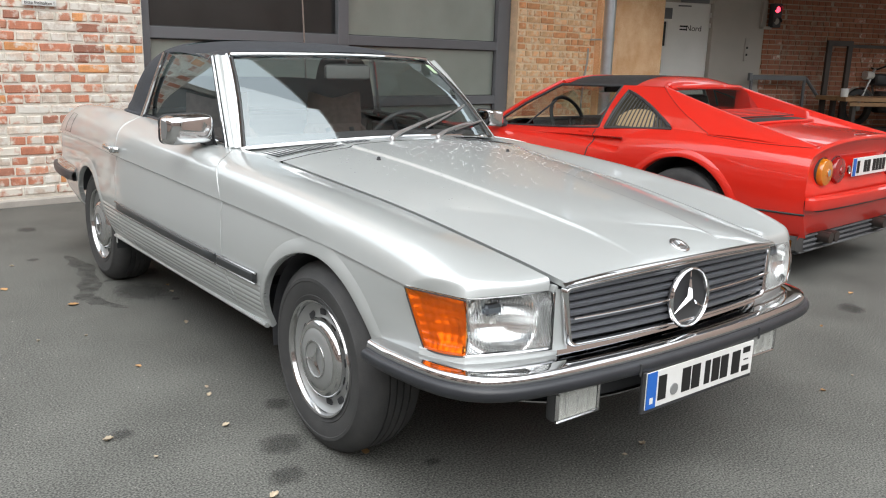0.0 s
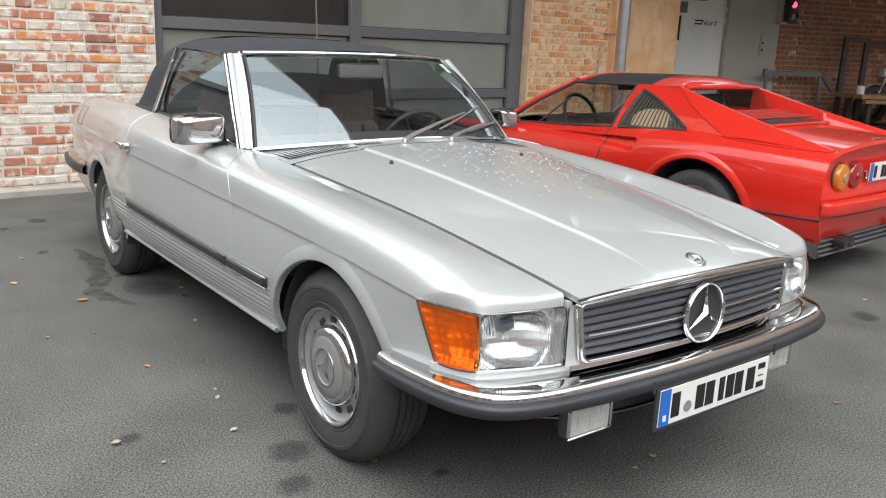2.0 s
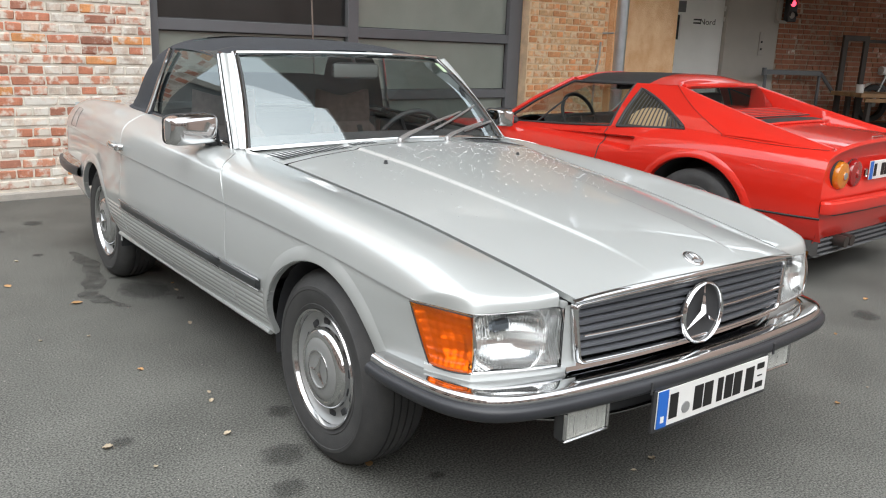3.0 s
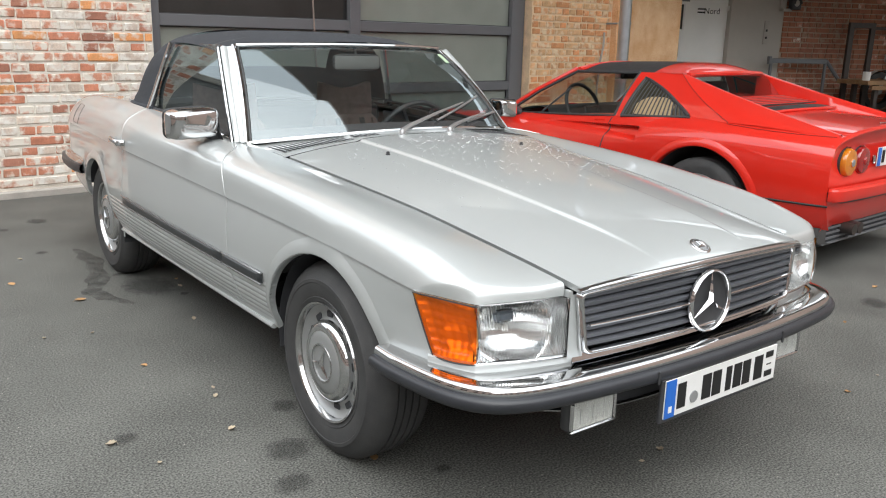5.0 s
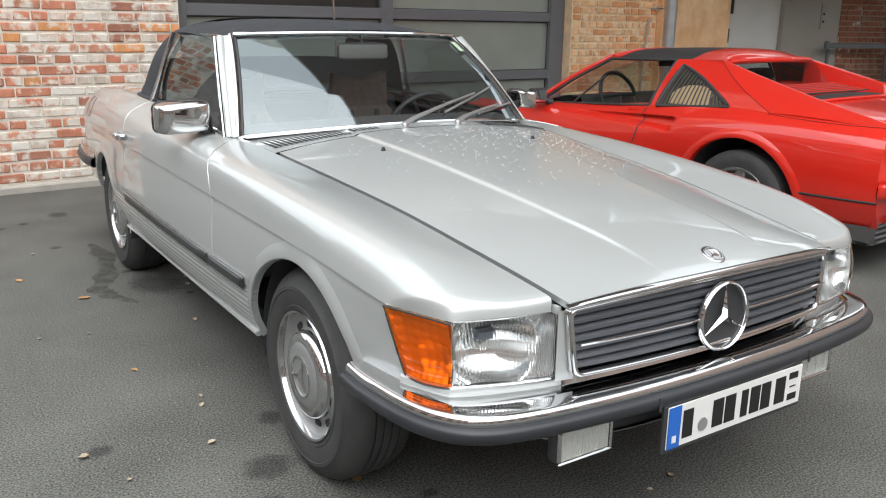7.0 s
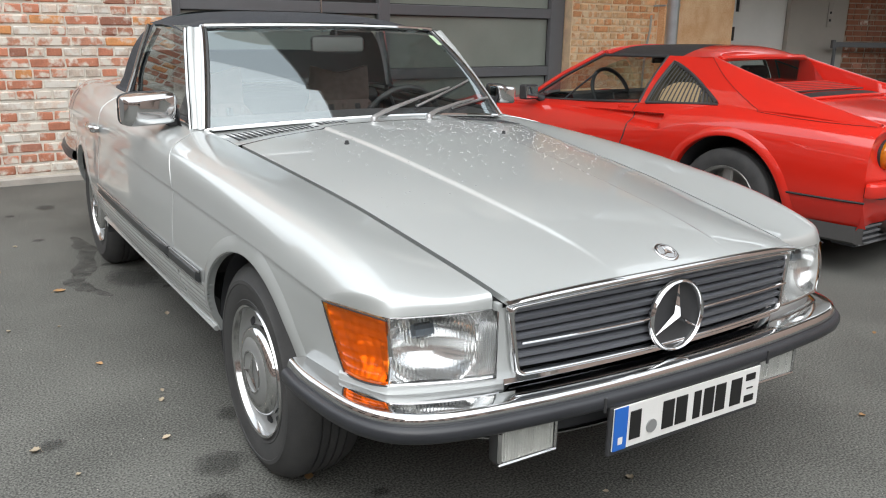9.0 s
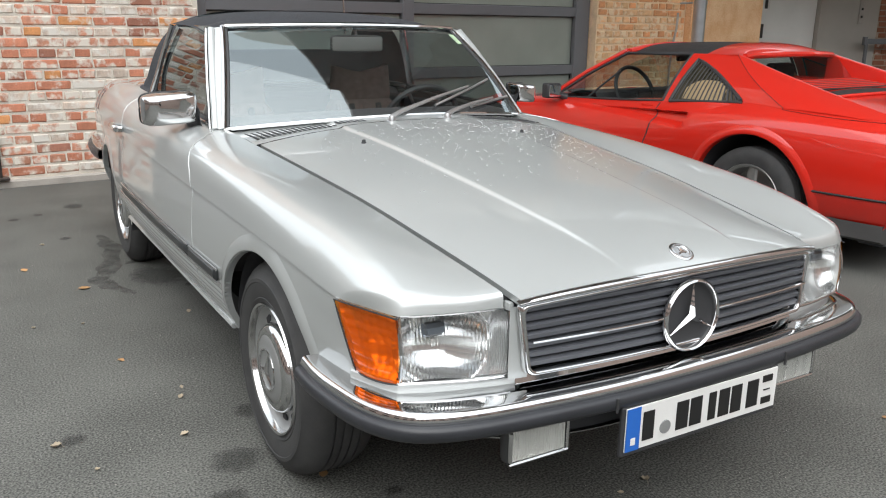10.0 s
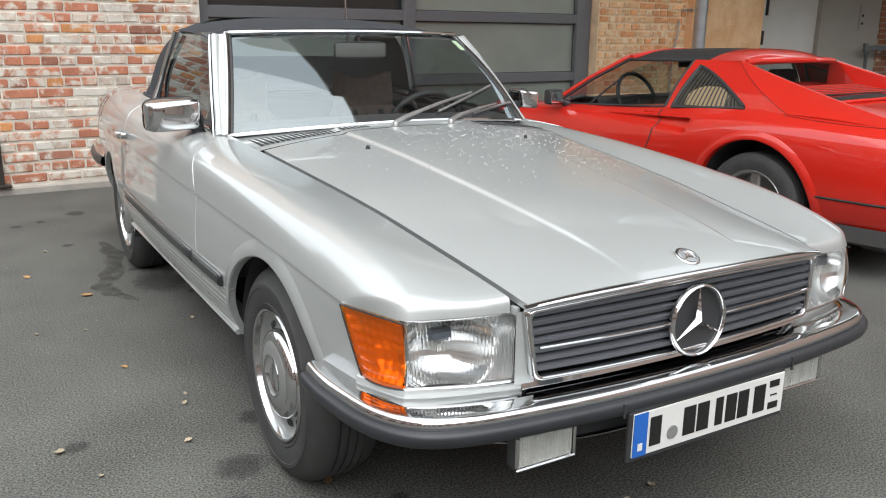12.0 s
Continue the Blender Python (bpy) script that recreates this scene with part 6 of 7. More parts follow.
        a = butt(w, 7)
        return a + Vector((-sgn * (0.012, 0.035, 0.050)[k - 8], 0, (0.004, -0.006, -0.28 * (1 - w) - 0.02)[k - 8]))

    part("buttress", grid_bm(butt, lin(0, 1, 24), range(11)), RED, coupe, "", 60)
    # doors: gap, handle, glass, mirror
    gap = [(interp(z, [0.45, 0.54, 0.60, 0.67, 0.74, 0.80], [0.80, 0.782, 0.755, 0.742, 0.742, 0.755]), z) for z in lin(0.785, 0.45, 30)]
    part("door_gap", tube_bm([(sgn * (cside_x(y, z) + 0.0008), y, z) for y, z in gap], 0.0045, 4), UNDER, coupe)
    part("door_latch", box_bm((sgn * (cside_x(0.84, 0.765) + 0.002), 0.84, 0.765), (0.012, 0.10, 0.016), 0.004), RED, coupe)
    pil = [(0.690, 1.84, 0.742), (0.605, 1.57, 0.925), (0.508, 1.285, 1.086)]
    part("screen_pillar", tube_bm([(sgn * x, y, z) for x, y, z in pil], 0.020, 8), RED, coupe)
    part("pillar_seal", tube_bm([(sgn * (x + 0.010), y - 0.024, z - 0.010) for x, y, z in pil], 0.010, 6), BLACK, coupe)

    def dwin(u, v):
        a = Vector((0.700, 1.72, 0.745)).lerp(Vector((0.726, 0.752, 0.797)), u)
        b = Vector((0.512, 1.28, 1.070)).lerp(Vector((0.512, 0.724, 1.082)), u)
        p = a.lerp(b, v)
        return (sgn * (p.x + 0.02 * math.sin(math.pi * v)), p.y, p.z)

    w = part("door_window", grid_bm(dwin, lin(0, 1, 12), lin(0, 1, 8)), DARK_GLASS, coupe)
    w.visible_shadow = False
    part("window_seal", tube_bm([dwin(u, 0) for u in lin(0, 1, 8)], 0.009, 6), BLACK, coupe)
    part("window_edge", tube_bm([dwin(1, v) for v in lin(0, 1, 8)], 0.011, 6), BLACK, coupe)
    part("window_top", tube_bm([dwin(u, 1) for u in lin(0, 1, 8)], 0.011, 6), BLACK, coupe)
    part("vent_bar", tube_bm([dwin(0.28 + 0.0 * v, 0.0 + v) for v in lin(0, 0.62, 6)], 0.007, 6), BLACK, coupe)
    mir = part("door_mirror", box_bm((sgn * 0.855, 1.66, 0.800), (0.13, 0.075, 0.105), 0.022, None, 3), BLACK, coupe, "black door mirror")
    part("mirror_face", box_bm((sgn * 0.857, 1.620, 0.800), (0.105, 0.006, 0.082), 0.002), CHROME, mir)
    part("mirror_foot", tube_bm([(sgn * 0.80, 1.66, 0.775), (sgn * 0.735, 1.64, 0.748)], [0.020, 0.030], 10), BLACK, mir)

# roof, hoop, screens
part("roof_panel", grid_bm(lambda u, v: (0.505 * u, 1.285 - 0.665 * v, 1.158 - 0.078 * abs(u) ** 2.6 - 0.022 * (1 - v) ** 2), lin(-1, 1, 21), lin(0, 1, 10)), TARGA, coupe, "black targa roof panel")
part("roof_hoop", grid_bm(lambda u, v: (0.507 * u, 0.616 - (0.27 - 0.04 * u ** 4) * v, 1.160 - 0.071 * abs(u) ** 2.6 - 0.050 * v ** 3 * (1 - u ** 6)), lin(-1, 1, 25), lin(0, 1, 10)), RED, coupe)
part("rear_header", tube_bm([(0.46 * u, 0.345 + 0.03 * u * u, 1.094 - 0.012 * u * u) for u in lin(-1, 1, 12)], 0.020, 8), RED, coupe)
part("header_rail", tube_bm([(0.50 * u, 1.275 + 0.02 * (1 - u * u), 1.122 - 0.042 * u * u) for u in lin(-1, 1, 12)], 0.022, 8), RED, coupe)
w = part("rear_window", grid_bm(lambda u, v: (0.44 * u, 0.19 + 0.15 * v, 0.935 + 0.155 * v), lin(-1, 1, 9), lin(0, 1, 5)), DARK_GLASS, coupe)
w.visible_shadow = False
w = part("windscreen", grid_bm(lambda u, v: ((0.68 - 0.18 * v) * u, (2.08 - 0.22 * u * u) * (1 - v) + (1.30 - 0.03 * u * u) * v, 0.765 + 0.323 * v + 0.03 * math.sin(math.pi * v)), lin(-1, 1, 17), lin(0, 1, 10)), DARK_GLASS, coupe)
w.visible_shadow = False


# deck, tail, nose lid
def cdeck(u, v):
    y = 0.36 - 1.14 * v
    x0 = interp(y, [-0.78, -0.5, 0.0, 0.36], [0.62, 0.57, 0.52, 0.47])
    z0 = smooth_at(y, [-0.78, -0.60, -0.30, -0.15, 0.20, 0.36], [0.843, 0.860, 0.884, 0.904, 0.943, 0.955])
    return (u * x0, y, z0 - 0.034 * u ** 4 - 0.010 * u * u)


part("engine_lid", grid_bm(cdeck, lin(-1, 1, 25), lin(0, 1, 30)), RED, coupe)
for k in range(6):
    y = 0.16 - 0.045 * k
    part("lid_louvre", box_bm((0, y, cdeck(0, (0.36 - y) / 1.14)[2] + 0.004), (0.80, 0.030, 0.012), 0.004, pose(0, 0, 0)), RED, coupe)
    part("louvre_slot", box_bm((0, y - 0.021, cdeck(0, (0.36 - y) / 1.14)[2] + 0.002), (0.80, 0.012, 0.008)), BLACK, coupe)
part("lid_vent", grid_bm(lambda u, v: (0.50 * u, -0.13 - 0.13 * v * (1 - 0.6 * abs(u) ** 3), cdeck(u * 0.8, (0.49 + 0.13 * v) / 1.14)[2] + 0.006), lin(-1, 1, 17), lin(0, 1, 4)), INK, coupe, "black vent slot across the engine lid")
part("vent_lip", tube_bm([(0.50 * u, -0.265 + 0.078 * abs(u) ** 3, cdeck(u * 0.8, 0.55)[2] + 0.010) for u in lin(-1, 1, 17)], 0.010, 6), RED, coupe)
part("nose_lid", grid_bm(lambda u, v: (u * cside(1.95 + 1.30 * v, 0)[0], 1.95 + 1.30 * v, cside(1.95 + 1.30 * v, 0)[1] + 0.012 * (1 - u * u)), lin(-1, 1, 17), lin(0, 1, 24)), RED, coupe)
part("nose_panel", grid_bm(lambda u, v: (u * (0.36 + 0.25 * min(1, v * 2.5)), 3.25 + 0.02 * math.sin(math.pi * v), 0.50 - 0.25 * v), lin(-1, 1, 13), lin(0, 1, 8)), RED, coupe)


def tail(u, v):
    z = (0.838 - 0.044 * u * u) * (1 - v) + 0.50 * v
    x = interp(v, [0, 0.25, 0.6, 1.0], [0.60, 0.755, 0.783, 0.778])
    return (u * x, -0.785 + 0.035 * abs(u) ** 5 + 0.03 * math.sin(math.pi * min(1, v * 1.2)) * (1 - u ** 8), z)


part("tail_panel", grid_bm(tail, lin(-1, 1, 31), lin(0, 1, 14)), RED, coupe)
part("tail_lip", tube_bm([(0.74 * u, -0.785 + 0.03 * abs(u) ** 5, 0.836 - 0.044 * u * u - 0.05 * abs(u) ** 8) for u in lin(-1, 1, 31)], 0.016, 8), RED, coupe)
bm = bmesh.new()
pts = [(0.778, -0.785, 0), (0.772, -0.806, 0), (0.752, -0.822, 0), (0.70, -0.834, 0), (0.4, -0.850, 0), (0, -0.857, 0)]
sweep(bm, [(-x, y, z) for x, y, z in pts[::-1]][::-1] + pts[::-1][1:], [(-0.05, 0.525), (0.0, 0.525), (0.014, 0.515), (0.016, 0.47), (0.008, 0.455), (-0.05, 0.452)])
part("rear_bumper", bm, RED, coupe, "red body-coloured rear bumper")
part("lower_tail", grid_bm(lambda u, v: (u * (0.772 - 0.055 * v), -0.800 + 0.022 * abs(u) ** 4 + 0.05 * v * v, 0.45 - (0.160 + 0.045 * max(0, min(1, (abs(u) - 0.80) / 0.18)) ** 1.5) * v), lin(-1, 1, 41), lin(0, 1, 8)), RED, coupe)
for sx in (-1, 1):
    skirt = [(0.722, -0.36), (0.722, -0.50), (0.712, -0.64), (0.695, -0.735), (0.64, -0.755)]
    part("rear_skirt", grid_bm(lambda k, j: (sx * (skirt[k][0] + (0.035, 0.030, 0.0, -0.05)[j]), skirt[k][1], (0.290, 0.205, 0.188, 0.190)[j]), range(5), range(4)), SKIRT, coupe, "dark grey plastic skirt behind the rear wheel")
part("tail_groove", tube_bm([(0.772 * u, -0.805 + 0.05 * abs(u) ** 4, 0.437) for u in lin(-1, 1, 21)], 0.010, 6), BLACK, coupe)
part("rear_grille", box_bm((0, -0.66, 0.235), (1.38, 0.14, 0.13), 0.01), UNDER, coupe, "black rear grille under the tail")
for k in range(4):
    part("grille_bar", box_bm((0, -0.738, 0.185 + 0.030 * k), (1.36, 0.014, 0.011), 0.002), FRAME, coupe)
for sx in (-1, 1):
    for x in (0.36, 0.44):
        part("exhaust", tube_bm([(sx * x, -0.68, 0.262), (sx * x, -0.815, 0.258)], 0.034, 16), STEEL, coupe, "dark steel exhaust tip")
    for x, mt, nm in ((0.556, AMBER_TAIL, "amber tail lamp"), (0.385, RED_TAIL, "red tail lamp")):
        bm = bmesh.new()
        lathe(bm, [(0.0, 0.052), (0.022, 0.052), (0.024, 0.047), (0.045, 0.047), (0.073, 0.040), (0.080, 0.028), (0.081, -0.02)], 40, pose(sx * x, -0.750, 0.655, 0, 0, -90))
        lamp = part("tail_lamp", bm, mt, coupe, nm)
        bm = bmesh.new()
        lathe(bm, [(0.0815, -0.02), (0.086, 0.015), (0.090, -0.02)], 36, pose(sx * x, -0.750, 0.655, 0, 0, -90))
        part("lamp_ring", bm, BLACK, lamp)
        bm = bmesh.new()
        lathe(bm, [(0.0, 0.055), (0.020, 0.054), (0.022, 0.05)], 24, pose(sx * x, -0.750, 0.655, 0, 0, -90))
        part("lamp_centre", bm, CAP if mt is AMBER_TAIL else RED_TAIL, lamp)
cp = part("number_plate", box_bm((0.03, -0.795, 0.665), (0.52, 0.006, 0.112), 0.002), WHITE, coupe, "white number plate with blue band and black bars")
part("blue_band", box_bm((-0.208, -0.7995, 0.665), (0.042, 0.002, 0.108)), BLUE, cp)
for x, wd in ((-0.205, 0.036), (-0.10, 0.042), (-0.05, 0.042), (0.03, 0.04), (0.08, 0.04), (0.13, 0.04), (0.18, 0.04)):
    part("plate_bar", box_bm((x + 0.05, -0.7995, 0.665), (wd, 0.002, 0.074)), INK, cp)
part("tail_emblem", box_bm((-0.268, -0.792, 0.655), (0.03, 0.006, 0.05), 0.008), DULL_CHROME, coupe, "small chrome tail emblem")
part("lid_script", box_bm((-0.06, -0.745, 0.851), (0.16, 0.006, 0.014), 0.003, pose(0, 0, 0)), DULL_CHROME, coupe, "chrome script as a plain bar")
part("underbody", box_bm((0, 1.38, 0.22), (1.50, 3.4, 0.12)), UNDER, coupe)
part("engine_block", box_bm((0, -0.1, 0.60), (1.0, 0.8, 0.40)), UNDER, coupe)

for yy, rr in ((0.0, 0.306), (2.35, 0.306)):
    for sx in (-1, 1):
        hub = new("wheel")
        hub.matrix_basis = pose(sx * 0.735, yy, rr - 0.005, 0, 0, 0 if sx > 0 else 180)
        hub.parent = coupe
        bm = bmesh.new()
        lathe(bm, [(0.200, 0.075), (0.212, 0.098), (0.25, 0.106), (0.285, 0.100), (0.302, 0.085), (rr, 0.068)], 64)
        for k in range(5):
            z0 = 0.068 - k * 0.031
            lathe(bm, [(rr, z0), (rr, z0 - 0.023), (rr - 0.007, z0 - 0.024), (rr - 0.007, z0 - 0.030), (rr, z0 - 0.031)], 64)
        lathe(bm, [(rr, -0.087), (0.29, -0.10), (0.21, -0.10)], 64)
        bmesh.ops.remove_doubles(bm, verts=bm.verts, dist=0.0003)
        part("tyre", bm, TYRE, hub)
        bm = bmesh.new()
        lathe(bm, [(0.198, 0.05), (0.210, 0.094), (0.206, 0.100), (0.192, 0.085), (0.185, 0.03), (0.18, -0.02), (0.0, -0.02)], 56)
        part("rim", bm, ALLOY, hub)
        for k in range(5):
            a = math.tau * k / 5 + 0.3
            m = Matrix.Rotation(a, 4, "X")
            part("spoke", tube_bm([m @ Vector((0.045, 0.03, 0)), m @ Vector((0.065, 0.10, 0)), m @ Vector((0.062, 0.195, 0))], [0.045, 0.036, 0.030], 8, flat=0.5, up=m @ Vector((1, 0, 0))), ALLOY, hub)

# cabin
part("dashboard", grid_bm(lambda u, v: (0.60 * u, 1.75 - 0.35 * v, 0.765 + 0.035 * math.sin(math.pi * v) - 0.15 * max(0, v - 0.8) / 0.2), lin(-1, 1, 11), lin(0, 1, 10)), LEATHER, coupe)
part("cabin_tub", box_bm((0, 1.05, 0.40), (1.30, 1.3, 0.30)), LEATHER, coupe)
for sx in (-0.33, 0.33):
    part("seat_back", box_bm((sx, 0.72, 0.68), (0.46, 0.13, 0.56), 0.05, pose(0, 0, 0, 0, 0, 0), 3), TAN, coupe, "tan leather seat back")
    part("head_rest", box_bm((sx, 0.66, 0.95), (0.24, 0.09, 0.14), 0.035, None, 3), BLACK, coupe)
part("engine_bulkhead", box_bm((0, 0.46, 0.62), (1.24, 0.05, 0.44), 0.01), TAN, coupe)
m = pose(-0.33, 1.36, 0.80) @ pose(0, 0, 0, 65, 0, 0)
bm = bmesh.new()
tube(bm, [m @ Vector((0.18 * math.cos(a), 0.18 * math.sin(a), 0)) for a in lin(0, math.tau, 37)], 0.014, 8, caps=False)
sw = part("steering_wheel", bm, BLACK, coupe)
for a in (0.0, math.pi, -math.pi / 2):
    part("spoke", tube_bm([m @ Vector((0, 0, 0.02)), m @ Vector((0.175 * math.cos(a), 0.175 * math.sin(a), 0))], 0.012, 6), BLACK, sw)
part("interior_mirror", box_bm((0, 1.20, 1.04), (0.20, 0.03, 0.055), 0.01), BLACK, coupe)


# ---- on the ground: stains, leaves ----
def stain(x, y, w, d, turn, seed, label="dark dried oil stain on the asphalt"):
    rnd = random.Random(seed)
    ph = [rnd.uniform(0, 6.28) for _ in range(4)]
    bm = bmesh.new()
    n = 40
    ring = []
    for i in range(n):
        a = math.tau * i / n
        r = 1 + 0.06 * math.sin(2 * a + ph[0]) + 0.06 * math.sin(3 * a + ph[1]) + 0.04 * math.sin(7 * a + ph[2]) + 0.03 * math.sin(11 * a + ph[3])
        ring.append(bm.verts.new((w / 2 * r * math.cos(a), d / 2 * r * math.sin(a), 0)))
    mid = bm.verts.new((0, 0, 0.0006))
    for i in range(n):
        bm.faces.new((mid, ring[i], ring[(i + 1) % n]))
    ob = part("oil_stain", bm, STAIN, None, label, 0)
    ob.matrix_basis = pose(x, y, 0.0016, 0, 0, turn)
    tagged(ob, "", "stain", "stains on the asphalt")


for i, (x, y, w, d, turn) in enumerate(((-0.907, 0.069, 0.19, 0.17, 0), (-0.987, -0.126, 0.15, 0.13, 20), (-0.575, -0.304, 0.07, 0.06, 0), (-0.86, 3.965, 0.16, 0.19, 0), (-0.776, 0.372, 0.12, 0.12, 0), (-1.311, 0.429, 0.10, 0.09, 0), (-0.70, 2.05, 0.30, 0.42, 15), (-0.604, 1.839, 0.05, 0.06, 0), (-0.779, 2.361, 0.09, 0.07, 10), (-0.702, 2.358, 0.10, 0.06, 0), (-1.02, 3.05, 0.08, 0.10, 0), (-0.55, 2.45, 0.16, 0.2, 0), (-1.25, 3.7, 0.09, 0.1, 0), (-1.10, 3.78, 0.07, 0.09, 0), (1.9, -0.9, 0.16, 0.2, 0), (2.3, -0.2, 0.22, 0.16, 30))):
    stain(x, y, w, d, turn, 50 + i)


def stain_trail(way, widths, seed):
    """A run of spilt oil along a bent way."""
    rnd = random.Random(seed)
    n = len(way)
    ts = lin(0, n - 1, 60)
    mid = [Vector((smooth_at(t, range(n), [p[0] for p in way]), smooth_at(t, range(n), [p[1] for p in way]), 0)) for t in ts]
    bm = bmesh.new()
    rows = []
    for i, p in enumerate(mid):
        d = (mid[min(i + 1, 59)] - mid[max(i - 1, 0)]).normalized()
        w = interp(ts[i], range(n), widths) / 2
        o = Vector((d.y, -d.x, 0))
        a, b = w * (1 + 0.25 * math.sin(i * 0.7) + rnd.uniform(-0.1, 0.1)), w * (1 + 0.25 * math.sin(i * 0.45 + 1) + rnd.uniform(-0.1, 0.1))
        rows.append([bm.verts.new(p + o * a), bm.verts.new(p), bm.verts.new(p - o * b)])
    for a, b in zip(rows, rows[1:]):
        for k in range(2):
            bm.faces.new((a[k], a[k + 1], b[k + 1], b[k]))
    ob = part("oil_trail", bm, TRAIL, None, "dark run of spilt oil on the asphalt", 0)
    ob.matrix_basis = pose(0, 0, 0.0024)
    tagged(ob, "", "stain", "stains on the asphalt")


stain_trail([(-0.84, 3.05), (-0.82, 2.85), (-0.835, 2.59), (-0.90, 2.31), (-0.97, 2.09), (-0.935, 1.96), (-0.86, 1.81)], [0.02, 0.10, 0.09, 0.10, 0.10, 0.08, 0.02], 3)


def leaf_mesh(name, material, curl, seed):
    rnd = random.Random(seed)
    bm = bmesh.new()

    def at(u, v):
        w = 0.5 * math.sin(math.pi * min(1, u * 0.94 + 0.03)) ** 0.7 * (1 + 0.10 * math.sin(u * 19 + seed))
        x, y = u - 0.5, v * w * 0.75
        return (x, y, curl * (y * y * 2.2 + (u - 0.4) ** 2 * 0.9) + 0.03 * math.sin(u * 9 + v * 3 + seed) * curl + 0.02)

    grid(bm, at, lin(0, 1, 12), lin(-1, 1, 7))
    tube(bm, [(0.48, 0, curl * 0.32 + 0.02), (0.62, 0.02, 0.03), (0.74, 0.05, 0.015)], 0.012, 5)
    me = bpy.data.meshes.new(name)
    bm.to_mesh(me)
    bm.free()
    me.materials.append(material)
    me.shade_smooth()
    return me


LEAVES = [leaf_mesh("leaf", LEAF, 0.8, 1), leaf_mesh("leaf", PALE_LEAF, 1.0, 2), leaf_mesh("leaf", LEAF, 0.4, 3)]
for i, (x, y, size, k, label) in enumerate((
    (-1.001, 0.302, 0.042, 1, "dry tan leaf on the asphalt"), (-0.946, 0.578, 0.038, 1, "pale dry leaf on the asphalt"), (-0.925, 0.655, 0.030, 1, "pale dry leaf on the asphalt"),
    (-1.066, 1.005, 0.042, 0, "dry brown leaf on the asphalt"), (-1.06, 2.001, 0.085, 2, "dry orange leaf on the asphalt"), (-1.321, 1.536, 0.035, 1, "pale dry leaf on the asphalt"),
    (-1.136, 1.496, 0.032, 1, "pale dry leaf on the asphalt"), (-1.358, 0.411, 0.055, 1, "curled pale leaf on the asphalt"), (-1.076, -0.213, 0.05, 1, "pale leaf on the asphalt"),
    (-0.712, -0.13, 0.055, 2, "yellow brown leaf beside the tyre"), (-1.285, 2.455, 0.07, 2, "dry brown leaf on the asphalt"), (1.061, -0.71, 0.040, 0, "dry brown leaf on the asphalt"),
    (1.327, -0.694, 0.025, 1, "pale dry leaf on the asphalt"), (0.08, -0.604, 0.05, 1, "thin pale leaf on the asphalt"), (-0.03, -0.623, 0.03, 1, "pale dry leaf on the asphalt"),
    (2.597, -0.048, 0.05, 0, "dry brown leaf on the asphalt"), (1.861, -0.271, 0.035, 0, "dry brown leaf on the asphalt"), (-0.706, 1.437, 0.045, 1, "thin dry leaf on the asphalt"), (-0.578, 1.973, 0.04, 1, "dry leaf under the car"), (-1.153, 2.951, 0.04, 1, "pale dry leaf on the asphalt"), (-1.27, 0.21, 0.03, 1, "pale dry leaf on the asphalt"), (-0.551, 2.112, 0.04, 0, "small dry leaf under the car"))):
    ob = new("leaf", LEAVES[k])
    ob.matrix_basis = pose(x, y, 0.001, 0, 0, 47 * i) @ Matrix.Scale(size * 0.62, 4)
    tagged(ob, label, "leaf", "fallen leaves on the asphalt")

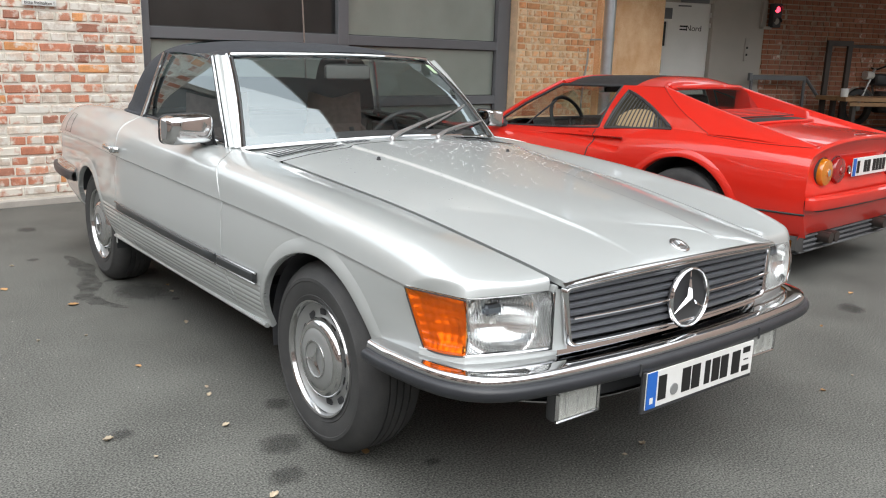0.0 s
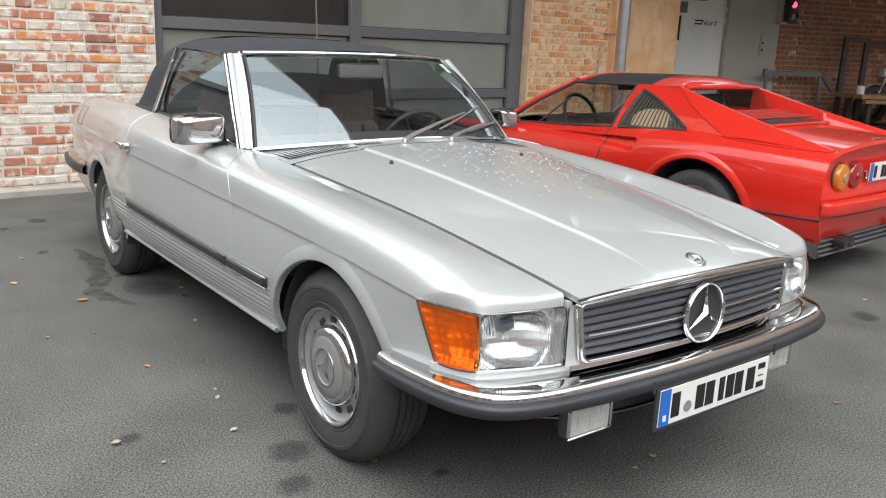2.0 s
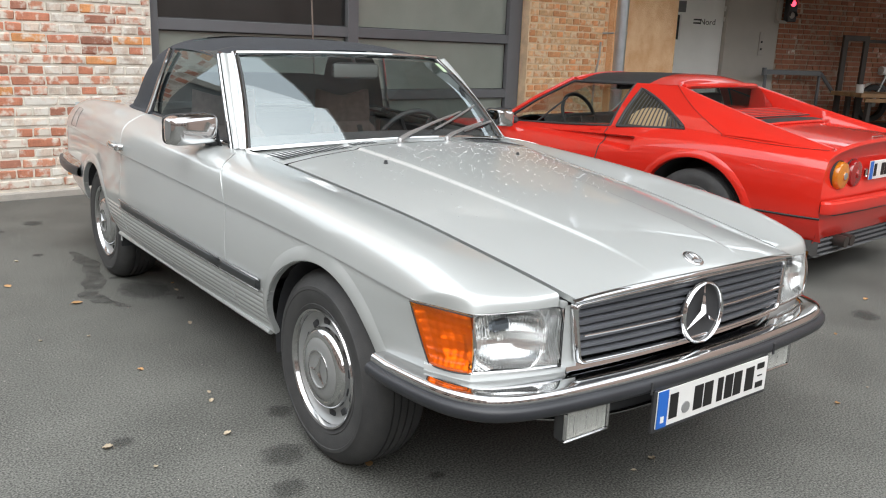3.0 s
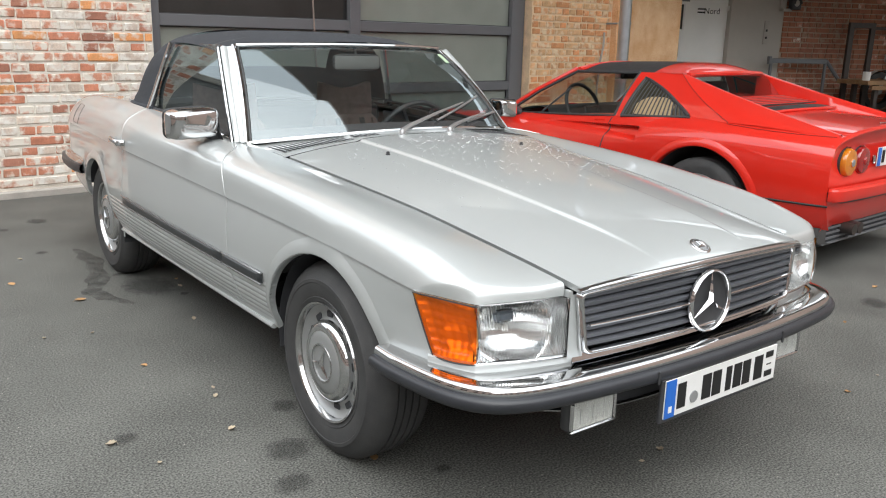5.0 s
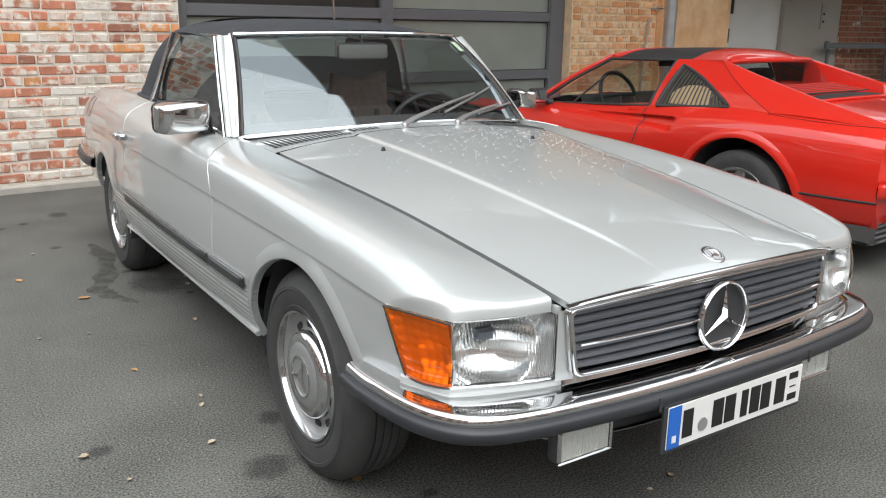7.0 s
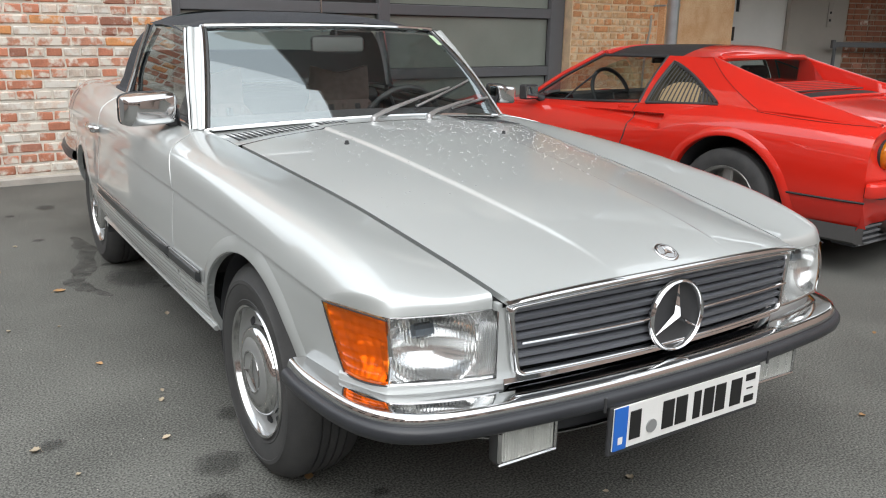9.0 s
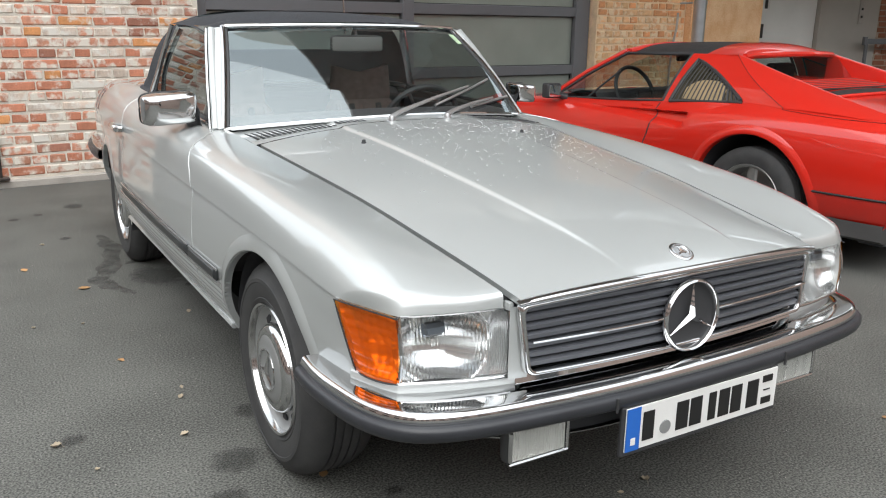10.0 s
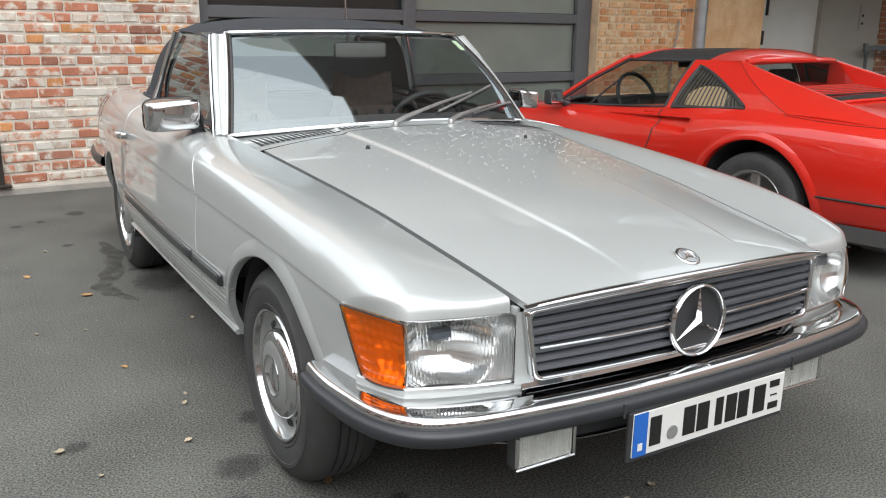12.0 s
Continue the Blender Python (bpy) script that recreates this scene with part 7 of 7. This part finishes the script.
# small pale grit
rnd = random.Random(21)
vs, fs = [], []
for i in range(5200):
    x, y = rnd.uniform(-3.2, 3.4), rnd.uniform(-1.6, 4.8)
    r = rnd.choice((0.0008, 0.0010, 0.0012, 0.0015, 0.002, 0.0026))
    b = len(vs)
    a = rnd.uniform(0, 3)
    vs += [(x + r * math.cos(a + q), y + r * math.sin(a + q), 0.0005) for q in (0, 2.1, 4.2)] + [(x, y, r * 1.1)]
    fs += [(b, b + 1, b + 3), (b + 1, b + 2, b + 3), (b + 2, b, b + 3)]
me = bpy.data.meshes.new("grit")
me.from_pydata(vs, [], fs)
me.materials.append(CONCRETE)
tagged(new("grit", me), "pale grit scattered over the asphalt", "grit", "", "stuff")

# rain drops on the bonnet
rnd = random.Random(8)
bm_v, bm_f = [], []
n = 0
while n < 1100:
    x, y = rnd.uniform(-0.50, 0.60), rnd.uniform(-0.35, 0.66)
    dens = max(0.02, (y + 0.30) / 0.96) ** 1.4 * (0.15 + 0.85 * ((x + 0.5) / 1.1) ** 1.3)
    if rnd.random() > dens or abs(x) > side(y, 0)[0] - 0.02:
        continue
    r = rnd.choice((0.0012, 0.0016, 0.002, 0.0026, 0.0034))
    z = hood_z(x, min(y, 0.7)) - 0.0002
    b = len(bm_v)
    st = rnd.uniform(1, 1.5)
    for rr, h in ((1.0, 0.0), (0.75, 0.42)):
        bm_v += [(x + r * rr * math.cos(q), y + r * rr * st * math.sin(q), z + r * h) for q in [math.tau * k / 7 for k in range(7)]]
    bm_v.append((x, y, z + r * 0.6))
    for k in range(7):
        k2 = (k + 1) % 7
        bm_f += [(b + k, b + k2, b + 7 + k2, b + 7 + k), (b + 7 + k, b + 7 + k2, b + 14)]
    n += 1
me = bpy.data.meshes.new("rain_beading")
me.from_pydata(bm_v, [], bm_f)
me.materials.append(DROP)
me.shade_smooth()
ob = new("rain_beading", me)
ob.parent = car
tagged(ob, "clear rain drops beaded on the bonnet", "", "", "stuff")


# ---- single bricks of the walls ----
lay(wall_left, -1.55, 0.332, 0.09, 1.72, BRICKS, (7, 2, 7, 7, 2), 5)
lay_far(wall_left, [(-1.74, -1.56, 0.09, 9.55), (-1.55, 0.332, 1.74, 9.55)], BRICKS, (7, 2, 7, 7, 2), 11)
lay(wall_pier, 4.885, 6.33, 0.55, 2.05, PIER_BRICKS, (5, 4, 3), 6)
lay_far(wall_pier, [(4.885, 6.33, 0.05, 0.54), (4.885, 6.33, 2.07, 3.68)], PIER_BRICKS, (5, 4, 3), 12)
